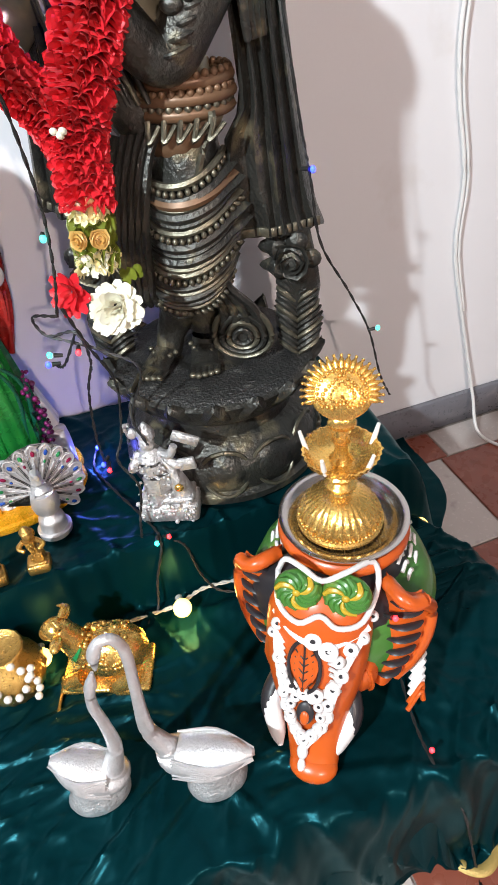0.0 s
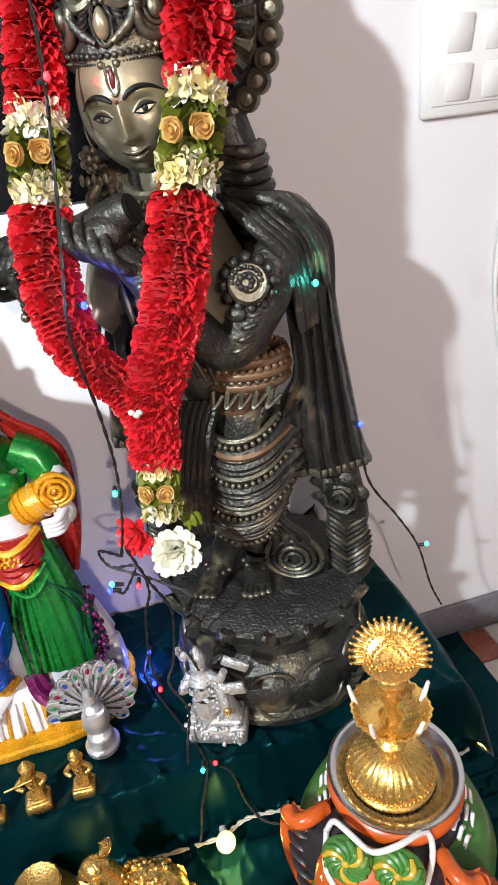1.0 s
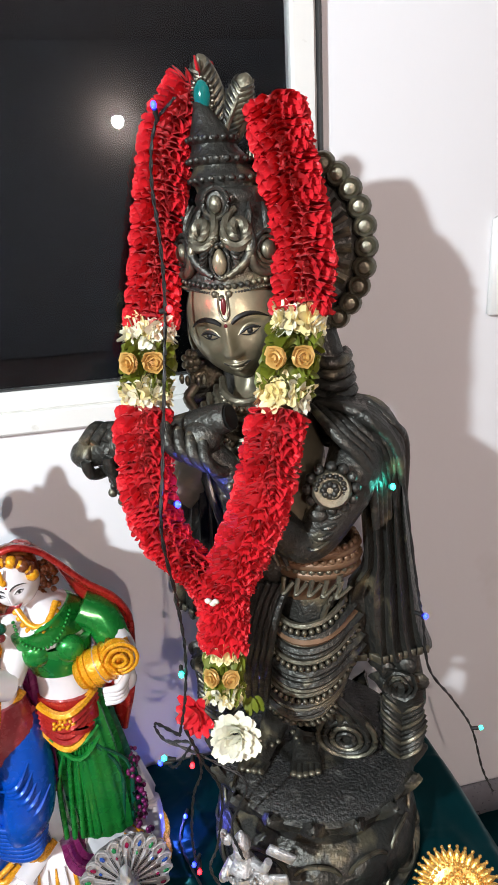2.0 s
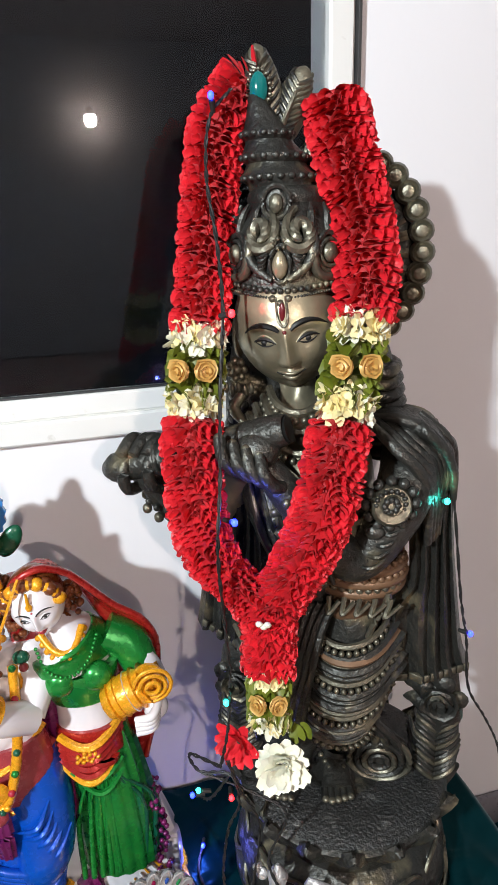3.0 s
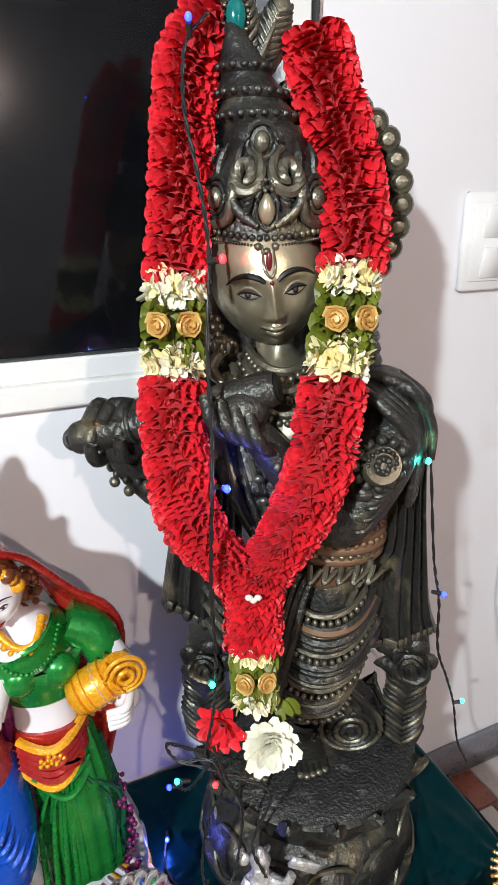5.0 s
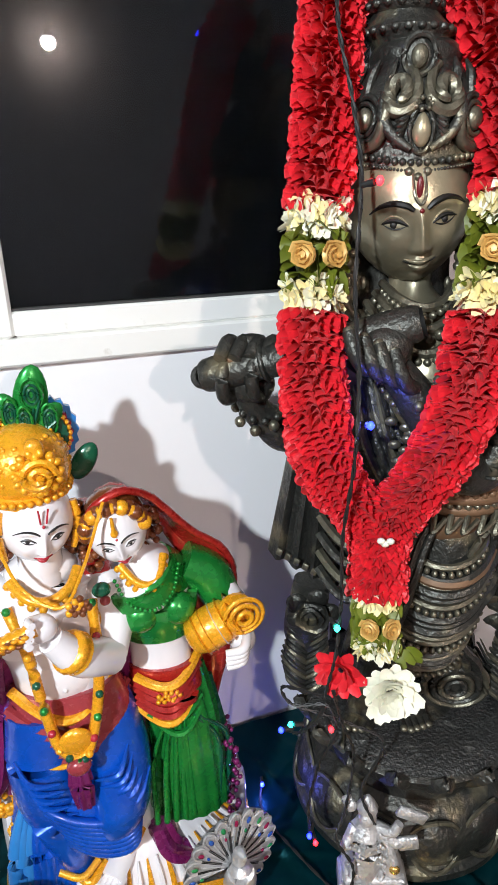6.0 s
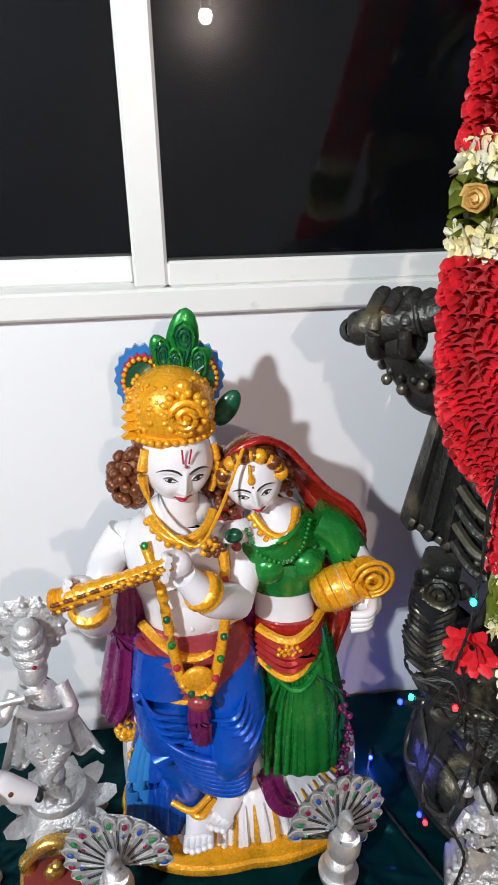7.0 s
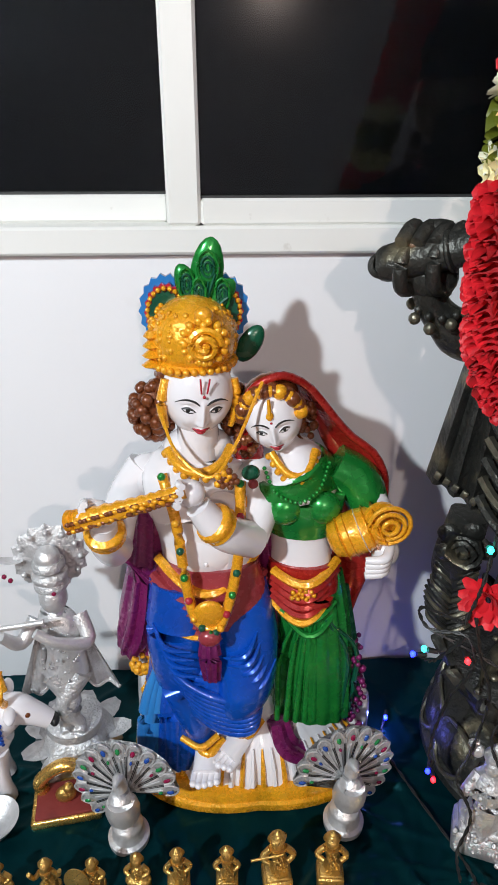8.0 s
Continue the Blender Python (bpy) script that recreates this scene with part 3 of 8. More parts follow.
def lotus_pedestal(m):
    m.lathe([(0.10, 0), (0.150, 0), (0.158, 0.006), (0.157, 0.014), (0.148, 0.018), (0.150, 0.03), (0.144, 0.055), (0.126, 0.072),
             (0.112, 0.078), (0.110, 0.095), (0.124, 0.104), (0.140, 0.122), (0.146, 0.136), (0.140, 0.1405), (0.02, 0.1405)], BRONZE, seg=64)
    m.lathe([(0.02, 0.139), (0.10, 0.142), (0.136, 0.1425), (0.141, 0.140)], SAND, seg=48)
    for k in range(12):
        a = 2 * math.pi * (k + 0.3) / 12
        c, s = math.cos(a), math.sin(a)
        m.ball((0.137 * c, 0.137 * s, 0.043), (0.014, 0.033, 0.027), BRONZE, turn=(0, -20, math.degrees(a)), seg=14, rings=8)
        rim = []
        for i in range(13):
            b = 2 * math.pi * i / 12
            u, w = 0.034 * math.sin(b), 0.0285 * math.cos(b)
            rr = 0.1475 - 0.30 * w - 0.010 * (abs(u) / 0.034) ** 2
            rim.append((rr * c - u * s, rr * s + u * c, 0.044 + w))
        m.tube(rim, 0.0028, BRONZE_LIGHT, seg=6, steps=2)
    for k in range(17):
        a = 2 * math.pi * (k + 0.1) / 17
        c, s = math.cos(a), math.sin(a)
        rows = []
        for r, z, w in ((0.108, 0.094, 0.022), (0.126, 0.106, 0.025), (0.143, 0.120, 0.023), (0.156, 0.134, 0.014), (0.163, 0.143, 0.003)):
            rows.append([((r - 0.008 * (abs(u) == w)) * c - u * s, (r - 0.008 * (abs(u) == w)) * s + u * c, z + 0.004 * (u == 0)) for u in (-w, -w / 2, 0, w / 2, w)])
        top = [[(q[0] * 0.97, q[1] * 0.97, q[2] + 0.006) for q in r] for r in rows]
        m.grid([list(a_) + list(reversed(b_)) for a_, b_ in zip(rows, top)], BRONZE)


def foot(m, c, turn, mat, s=1.0):
    a = radians(turn)
    f = np.array((math.sin(a), -math.cos(a), 0))
    side = np.array((math.cos(a), math.sin(a), 0))
    c = np.array(c, float)
    m.tube([c - f * 0.02 * s + (0, 0, 0.022 * s), c + (0, 0, 0.016 * s), c + f * 0.03 * s + (0, 0, 0.008 * s)], [0.013 * s, 0.015 * s, 0.016 * s], mat, seg=10, flat=0.7)
    for k in range(5):
        w = (k - 2) * 0.0068 * s
        q = c + f * (0.046 - 0.0022 * abs(k - 1.2)) * s + side * w + np.array((0, 0, 0.006 * s))
        m.tube([q - f * 0.016 * s, q], [0.0042 * s, 0.0046 * s], mat, seg=8, steps=3)
        m.ball(q + np.array((0, 0, 0.001)), (0.0045 * s, 0.0045 * s, 0.004 * s), BRONZE_LIGHT if mat is BRONZE else mat, seg=8, rings=6)


def settle(x, y, z):
    """Sets the figure on its pedestal: legs stand well back, the skirt is slim, the fist close to the body."""
    x = x + 0.012 * smoothstep(-0.13, -0.18, x) * smoothstep(0.50, 0.54, z)
    slim = smoothstep(0.24, 0.29, z) * smoothstep(0.47, 0.43, z) * smoothstep(0.085, 0.064, abs(x - 0.008))
    x = x + slim * ((x - 0.016) * 0.86 + 0.004 - x)
    back = 1.0 if abs(x) < 0.09 else 0.25
    dy = float(np.interp(z, (0.20, 0.28, 0.42, 0.585, 0.71, 0.95), (0.042, 0.020, 0.0, -0.012, -0.007, -0.006)))
    dz = float(np.interp(z, (0.1435, 0.20, 0.30, 0.45, 0.585, 0.71, 0.95), (0.018, 0.008, 0.0, 0.004, 0.010, 0.009, 0.003)))
    return (x, y + dy * (back if dy > 0 else 1.0), z + dz)


def hang(x, y, z):
    """The garland hangs well clear of the chest and swings back below the hand."""
    dy = float(np.interp(z, (0.30, 0.345, 0.40, 0.462, 0.49, 0.53, 0.58, 0.65, 0.75, 0.85, 0.95), (-0.006, 0.004, 0.016, 0.016, 0.004, -0.018, -0.032, -0.040, -0.026, -0.016, -0.004)))
    dz = float(np.interp(z, (0.28, 0.34, 0.48, 0.70, 0.95), (0.018, 0.014, 0.008, 0.006, 0.002)))
    dx = 0.012 * smoothstep(0.50, 0.62, z) * smoothstep(0.95, 0.80, z) * smoothstep(-0.06, -0.12, x)
    return (x + dx, y + dy, z + dz)


def bronze_statue():
    m = Mesh()
    lotus_pedestal(m)
    # tall, narrow pedestal
    m.v = [(0.94 * x, 0.94 * y, z * 1.14) for x, y, z in m.v]
    standing = len(m.v)
    # feet and crossed legs
    foot(m, (-0.060, -0.070, 0.142), -18, BRONZE, 1.15)
    foot(m, (-0.008, -0.062, 0.142), 8, BRONZE, 1.15)
    m.tube([(-0.058, -0.060, 0.150), (-0.045, -0.050, 0.20), (0.005, -0.045, 0.29)], [0.017, 0.022, 0.034], BRONZE)
    m.tube([(-0.008, -0.052, 0.150), (-0.004, -0.045, 0.20), (0.0, -0.04, 0.29)], [0.017, 0.022, 0.034], BRONZE)
    m.beads([(-0.078, -0.07, 0.168), (-0.062, -0.09, 0.163), (-0.043, -0.078, 0.166)], 0.004, BRONZE_LIGHT)
    m.beads([(-0.026, -0.06, 0.168), (-0.008, -0.08, 0.163), (0.010, -0.066, 0.166)], 0.004, BRONZE_LIGHT)
    # hips and draped skirt with hanging folds
    m.tube([(0.018, -0.045, 0.44), (0.020, -0.046, 0.40), (0.014, -0.050, 0.345), (0.002, -0.052, 0.295), (-0.006, -0.05, 0.262)],
           [0.040, 0.050, 0.058, 0.057, 0.044], BRONZE, seg=28, steps=6, flat=0.86, folds=14, depth=0.03)
    for k in range(10):
        z = 0.424 - k * 0.0145
        cx = np.interp(z, (0.28, 0.345, 0.40, 0.44), (0.000, 0.014, 0.020, 0.018))
        a = np.interp(z, (0.27, 0.30, 0.345, 0.40, 0.44), (0.052, 0.058, 0.059, 0.051, 0.041)) + 0.002
        main = k % 3 == 0
        pts = wrap_swag(m, cx, -0.050, a + 0.003, a * 0.94 + 0.003, z, 0.016 + 0.0012 * k, 0.0040 if main else 0.0060, BRONZE_LIGHT if main else BRONZE, lean=0.006)
        if main:
            m.beads([np.array(q) + (0, -0.003, -0.0075) for q in pts], 0.0042, BRONZE_LIGHT, seg=8, rings=5)
        else:
            wrap_swag(m, cx, -0.051, a + 0.003, a * 0.94 + 0.003, z - 0.0075, 0.017 + 0.0012 * k, 0.0030, BRONZE_LIGHT if k % 2 else BRONZE, lean=0.006)
    wrap_swag(m, 0.020, -0.052, 0.054, 0.051, 0.402, 0.012, 0.0055, BRONZE_WARM, lean=0.004)
    swag(m, (-0.060, -0.055, 0.268), (0.040, -0.045, 0.292), 0.022, 0.007, BRONZE, bulge=0.055)
    m.beads(swag(m, (-0.062, -0.055, 0.262), (0.038, -0.045, 0.284), 0.022, 0.004, BRONZE, bulge=0.056), 0.004, BRONZE_LIGHT)
    # sash tails hanging beside the legs
    for k in range(7):
        x = -0.092 + 0.0085 * k
        m.tube([(x + 0.035, -0.085, 0.455), (x + 0.014, -0.105, 0.38), (x, -0.100, 0.30 - 0.006 * (k % 3)), (x - 0.004, -0.092, 0.262)],
               [0.005, 0.006, 0.0065, 0.004], BRONZE, seg=7)
    for k in range(4):
        m.tube([(0.028 + k * 0.008, -0.080, 0.30), (0.030 + k * 0.011, -0.078, 0.25), (0.024 + k * 0.017, -0.074, 0.205)], [0.006, 0.007, 0.005], BRONZE, seg=7)
    # looped end of the sash
    m.ball((0.048, -0.066, 0.196), (0.037, 0.012, 0.048), BRONZE, seg=18, rings=10)
    for s in (1.0, 0.74, 0.5, 0.27):
        pts = []
        for k in range(15):
            a = 2 * math.pi * k / 14
            pts.append((0.048 + 0.037 * s * math.sin(a), -0.076 - 0.006 * (1 - s), 0.190 + 0.046 * s * (-math.cos(a) * (1.15 if math.cos(a) < 0 else 0.8))))
        m.tube(pts, 0.0042, BRONZE_LIGHT if s in (1.0, 0.5) else BRONZE, seg=7, steps=2)
    # bare belly, beaded girdle
    m.ball((0.016, -0.052, 0.447), (0.040, 0.034, 0.030), BRONZE_WARM)
    m.tube([(0.016, -0.046, 0.44), (0.012, -0.046, 0.49), (-0.010, -0.048, 0.55), (-0.028, -0.044, 0.605), (-0.042, -0.040, 0.642), (-0.050, -0.038, 0.672), (-0.054, -0.04, 0.70)],
           [0.042, 0.044, 0.058, 0.066, 0.046, 0.026, 0.024], BRONZE_SKIN, seg=20, flat=0.74)
    for z, r in ((0.468, 0.047), (0.481, 0.049), (0.494, 0.048)):
        ring = [(0.014 + r * math.cos(a), -0.048 + 0.80 * r * math.sin(a), z) for a in np.linspace(0, 2 * math.pi, 15)]
        m.tube(ring, 0.006, BRONZE_WARM, seg=8, steps=2)
        m.beads([(q[0] * 1.0, q[1] - 0.002, q[2] + 0.006) for q in ring], 0.0042, BRONZE_LIGHT if z < 0.47 else BRONZE_WARM)
    for k in range(5):
        x = -0.015 + 0.016 * k
        m.tube([(x, -0.088, 0.466), (x + 0.004, -0.094, 0.448), (x + 0.012, -0.09, 0.462)], 0.003, BRONZE_LIGHT, seg=6)
    m.tube([(0.046, -0.082, 0.47), (0.050, -0.086, 0.44), (0.042, -0.086, 0.415)], 0.004, BRONZE_LIGHT, seg=6)
    m.tube([(-0.090, -0.020, 0.615), (-0.074, -0.036, 0.555), (-0.048, -0.044, 0.500), (-0.020, -0.046, 0.445)], [0.034, 0.042, 0.044, 0.036], BRONZE, seg=20, flat=0.8)
    for k in range(6):
        m.tube([(-0.100 + 0.010 * k, -0.064, 0.590), (-0.086 + 0.011 * k, -0.082, 0.535), (-0.060 + 0.010 * k, -0.088, 0.480)], [0.002, 0.0042, 0.0025], BRONZE if k % 2 else BRONZE_LIGHT, seg=7)
    # necklaces over the chest
    for k, (w, dip, z) in enumerate(((0.030, 0.014, 0.672), (0.036, 0.024, 0.664), (0.044, 0.036, 0.656), (0.050, 0.052, 0.648), (0.056, 0.074, 0.640))):
        pts = []
        for i in range(9):
            t = i / 8 * 2 - 1
            pts.append((-0.048 + w * t + 0.12 * dip * (1 - t * t), -0.058 - 0.042 * (1 - t * t) ** 0.6 - 0.003 * k, z - dip * (1 - t * t)))
        m.beads(pts, 0.0045 if k % 2 else 0.0036, BRONZE_LIGHT)
        m.tube([(q[0], q[1] + 0.003, q[2] + 0.007) for q in pts], 0.004, BRONZE_LIGHT, seg=6, steps=2)
    m.ball((-0.032, -0.112, 0.573), (0.011, 0.006, 0.014), BRONZE_LIGHT)
    for k in range(16):
        m.ball((-0.05 + 0.030 * wave(k * 1.7, 2), -0.104, 0.50 + 0.0055 * k), (0.006, 0.004, 0.0045), BRONZE_LIGHT, seg=8, rings=5)
    # arm on the flute side of the shawl, hand before the chin
    m.tube([(0.064, -0.036, 0.618), (0.058, -0.068, 0.582), (0.038, -0.086, 0.545), (0.018, -0.094, 0.518), (0.000, -0.104, 0.522), (-0.022, -0.115, 0.552), (-0.055, -0.122, 0.598), (-0.074, -0.124, 0.622)],
           [0.028, 0.029, 0.026, 0.023, 0.022, 0.021, 0.017, 0.014], BRONZE, seg=18, steps=6)
    for k in range(5):
        q = np.array((0.050 - 0.006 * k, -0.096 - 0.004 * k, 0.562 - 0.010 * k))
        m.tube([q + (-0.016, 0.004, -0.004), q + (0, -0.012, 0), q + (0.020, 0.010, 0.006)], [0.001, 0.0022, 0.001], BRONZE, seg=6)
    m.ball((-0.083, -0.128, 0.636), (0.026, 0.018, 0.020), BRONZE, turn=(0, -30, 0))
    for k in range(4):
        q = np.array((-0.112 + 0.012 * k, -0.142, 0.654 - 0.005 * k))
        m.tube([q, q + (0.005, -0.008, -0.015), q + (0.013, -0.002, -0.028), q + (0.020, 0.006, -0.032)], [0.0055, 0.0065, 0.0065, 0.006], BRONZE, seg=9)
        m.ball(q, (0.005, 0.004, 0.005), BRONZE_LIGHT, seg=8, rings=6)
    m.beads([(-0.052, -0.138, 0.592), (-0.040, -0.140, 0.600), (-0.036, -0.130, 0.612)], 0.005, BRONZE_LIGHT)
    # armlet
    m.lathe([(0.001, 0.012), (0.008, 0.012), (0.010, 0.007), (0.017, 0.008), (0.020, 0.003), (0.020, -0.004)], BRONZE_LIGHT, c=(0.042, -0.110, 0.582), turn=(72, 0, 12), seg=20)
    for k in range(16):
        a = 2 * math.pi * k / 16
        m.ball((0.042 + 0.0135 * math.cos(a), -0.1165 + 0.2 * 0.0135 * math.cos(a), 0.585 + 0.0135 * math.sin(a)), 0.0025, BRONZE, seg=7, rings=5)
    for k in range(8):
        a = 2 * math.pi * k / 8
        m.ball((0.042 + 0.006 * math.cos(a), -0.1215 + 0.2 * 0.006 * math.cos(a), 0.586 + 0.006 * math.sin(a)), 0.0034, BRONZE, seg=7, rings=5)
    for k in range(12):
        a = 2 * math.pi * k / 12
        m.ball((0.042 + 0.023 * math.cos(a), -0.108 + 0.2 * 0.023 * math.cos(a), 0.582 + 0.023 * math.sin(a)), 0.0055, BRONZE, seg=8, rings=6)
    m.ball((0.028, -0.112, 0.554), (0.010, 0.006, 0.007), BRONZE)
    # far arm, forearm and fist that hold the end of the flute
    m.tube([(-0.100, -0.035, 0.605), (-0.135, -0.030, 0.560), (-0.152, -0.045, 0.535)], [0.036, 0.030, 0.025], BRONZE_SKIN, seg=14)
    m.tube([(-0.150, -0.042, 0.533), (-0.178, -0.062, 0.542), (-0.200, -0.075, 0.562), (-0.210, -0.080, 0.585)], [0.024, 0.021, 0.015, 0.015], BRONZE, seg=14)
    m.beads([(-0.185, -0.094, 0.556), (-0.200, -0.096, 0.551), (-0.216, -0.088, 0.556), (-0.222, -0.072, 0.566)], 0.0055, BRONZE_LIGHT)
    m.beads([(-0.182, -0.092, 0.564), (-0.198, -0.096, 0.560), (-0.214, -0.088, 0.565)], 0.004, BRONZE)
    m.ball((-0.208, -0.082, 0.594), (0.024, 0.018, 0.022), BRONZE, turn=(0, 20, 0))
    m.tube([(-0.250, -0.088, 0.600), (-0.246, -0.088, 0.601), (-0.20, -0.097, 0.615), (-0.12, -0.112, 0.638), (-0.058, -0.124, 0.657), (-0.054, -0.125, 0.658)],
           [0.006, 0.0155, 0.0155, 0.0145, 0.0155, 0.004], BRONZE, seg=16, steps=4)
    m.lathe([(0.001, 0.0), (0.011, 0.0), (0.0125, 0.003)], BRONZE_BLACK, c=(-0.0535, -0.1255, 0.658), turn=(0, 72, -8), seg=12)
    for k in range(4):
        x = -0.228 + 0.013 * k
        m.tube([(x + 0.008, -0.076, 0.580), (x, -0.104, 0.585 + 0.002 * k), (x - 0.002, -0.110, 0.606 + 0.003 * k), (x + 0.002, -0.096, 0.622 + 0.003 * k)],
               [0.006, 0.0064, 0.006, 0.005], BRONZE, seg=9) if k % 2 == 0 else None
        m.tube([(x + 0.004, -0.078, 0.630), (x + 0.002, -0.092, 0.632), (x - 0.004, -0.108, 0.622)], [0.0068, 0.0075, 0.006], BRONZE, seg=9)
    m.ball((-0.205, -0.088, 0.632), (0.014, 0.010, 0.008), BRONZE)
    m.ball((-0.222, -0.103, 0.620), (0.006, 0.003, 0.004), BRONZE_WARM)
    for x in (-0.192, -0.150):
        m.lathe([(0.0155, -0.003), (0.018, -0.001), (0.018, 0.001), (0.0155, 0.003)], BRONZE, c=(x, -0.098 + (x + 0.192) * -0.26, 0.6165 + (x + 0.192) * 0.29), turn=(0, 73, -10), seg=16)
    # shawl over the shoulder, hanging in pleats
    rows = []
    for i in range(15):
        t = i / 14
        z = 0.632 - 0.300 * t
        l = np.interp(t, (0, 0.2, 0.5, 1), (0.050, 0.064, 0.070, 0.066))
        r_ = np.interp(t, (0, 0.2, 0.5, 0.9, 1), (0.094, 0.112, 0.122, 0.140, 0.152))
        row = []
        for k in range(29):
            u = k / 28
            row.append((l + (r_ - l) * u, -0.055 + 0.045 * u - 0.012 * math.sin(math.pi * u) + (0.0065 * min(1, t * 3 + 0.25)) * math.cos(u * 2 * math.pi * 5),
                        z + 0.012 * math.sin(math.pi * u) * (1 - t) - 0.004 * math.cos(u * 2 * math.pi * 5) * t))
        rows.append(row)
    m.sheet(rows, BRONZE, 0.014)
    m.ball((0.066, -0.014, 0.606), (0.036, 0.034, 0.036), BRONZE)
    for k in range(7):
        o = 0.008 * k
        m.tube([(0.018 + o, -0.004 - 0.5 * o, 0.655 - 0.2 * o), (0.045 + 0.6 * o, -0.045 - 0.4 * o, 0.648 - 0.15 * o), (0.074 + 0.55 * o, -0.058 + 0.3 * o, 0.616 - 0.2 * o), (0.080 + 0.5 * o, -0.055 + 0.4 * o, 0.57)],
               [0.004, 0.006, 0.0055, 0.0045], BRONZE, seg=8)
    for k in range(8):
        m.tube([(0.010 + 0.009 * k, -0.050 + 0.004 * k, 0.654 - 0.001 * k), (0.046 + 0.0075 * k, -0.090 + 0.009 * k, 0.630 - 0.001 * k), (0.076 + 0.005 * k, -0.082 + 0.011 * k, 0.592), (0.084 + 0.004 * k, -0.064 + 0.008 * k, 0.520)], [0.003, 0.0062, 0.0062, 0.004], BRONZE, seg=8)
    for k in range(8):
        y = -0.052 + 0.009 * k
        m.tube([(0.020, y + 0.004, 0.652 - 0.0012 * k), (0.050, y - 0.006, 0.650 - 0.001 * k), (0.082, y - 0.004, 0.634), (0.104, y + 0.006, 0.598), (0.110, y + 0.012, 0.560)], [0.004, 0.0062, 0.0062, 0.0055, 0.003], BRONZE, seg=8)
    for k in range(10):
        u = (k + 0.5) / 10
        m.box((0.068 + 0.080 * u, -0.068 + 0.046 * u, 0.340), (0.007, 0.003, 0.010), BRONZE_LIGHT, turn=(0, 0, 25))
    # shawl on the other side
    rows = []
    for i in range(13):
        t = i / 12
        row = []
        l, r_ = np.interp(t, (0, 0.4, 1), (-0.140, -0.158, -0.183)), np.interp(t, (0, 0.5, 1), (-0.085, -0.085, -0.078))
        for k in range(23):
            u = k / 22
            row.append((l + (r_ - l) * u, -0.020 - 0.035 * u + 0.0065 * math.cos(u * 2 * math.pi * 5), 0.605 - (0.235 + 0.035 * u) * t))
        rows.append(row)
    m.sheet(rows, BRONZE, 0.014)
    for k in range(9):
        u = (k + 0.5) / 9
        m.box((-0.174 + 0.090 * u, -0.030 - 0.033 * u, 0.381 - 0.034 * u), (0.007, 0.003, 0.009), BRONZE_LIGHT, turn=(0, 20, -22))
    for k in range(5):
        swag(m, (-0.125, -0.05, 0.46 - 0.022 * k), (-0.06, -0.075, 0.47 - 0.022 * k), 0.022, 0.0055, BRONZE_LIGHT if k % 2 else BRONZE, bulge=0.02)
    # leafy supports under both ends of the shawl, with a rosette
    for sx, px in ((1, 0.118), (-1, -0.134)):
        m.tube([(px - 0.004 * sx, 0.0, 0.138), (px, -0.006, 0.20), (px + 0.004 * sx, -0.016, 0.26), (px - 0.004 * sx, -0.022, 0.335)], [0.018, 0.024, 0.026, 0.022], BRONZE, seg=14, flat=0.7)
        for k in range(13):
            z = 0.158 + 0.010 * k
            for d in (-1, 1):
                w = 0.026 + 0.006 * math.sin(0.5 * k)
                m.tube([(px, -0.027, z - 0.016), (px + d * 0.010, -0.029, z - 0.004), (px + d * 0.022, -0.022, z + 0.004), (px + d * w, -0.010, z + 0.004 + 0.004 * d * sx)], [0.003, 0.0042, 0.0042, 0.002], BRONZE if k % 3 else BRONZE_LIGHT, seg=7, steps=3)
        m.rose((px - 0.004 * sx, -0.044, 0.300), (-0.15, -1, 0.1), 0.024, BRONZE)
        for k in range(5):
            a = 2 * math.pi * k / 5
            m.ball((px - 0.004 * sx + 0.022 * math.cos(a), -0.036, 0.300 + 0.022 * math.sin(a)), (0.013, 0.007, 0.013), BRONZE, seg=10, rings=6)
    # wavy locks on both shoulders
    for k in range(8):
        z = 0.605 + 0.0125 * k
        m.tube([(0.012, -0.020, z), (0.036, -0.026, z - 0.004), (0.062 - 0.002 * k, -0.004, z - 0.001), (0.058 - 0.002 * k, 0.022, z + 0.002)], [0.005, 0.0068, 0.0065, 0.004], BRONZE, seg=8)
        m.tube([(-0.098, -0.020, z), (-0.118, -0.030, z - 0.004), (-0.134 + 0.003 * k, -0.010, z - 0.001), (-0.128, 0.018, z + 0.002)], [0.005, 0.0068, 0.0065, 0.004], BRONZE, seg=8)
    m.tube([(0.030, 0.0, 0.60), (0.028, 0.0, 0.66), (0.015, -0.002, 0.72)], [0.026, 0.026, 0.022], BRONZE)
    m.tube([(-0.108, 0.0, 0.60), (-0.104, 0.0, 0.66), (-0.096, -0.002, 0.73)], [0.026, 0.030, 0.026], BRONZE)
    m.tube([(-0.052, 0.0, 0.60), (-0.052, 0.0, 0.66), (-0.052, 0.0, 0.74)], [0.05, 0.045, 0.04], BRONZE)
    # back disc of hair with a rim of ringed bosses
    ox, oy, oz = -0.008, -0.006, 0.806
    m.lathe([(0.001, -0.012), (0.05, -0.016), (0.066, -0.012), (0.070, 0), (0.06, 0.012), (0.001, 0.016)], BRONZE, c=(ox, oy + 0.012, oz), turn=(90, 0, 0), seg=36, squash=(1, 1.15))
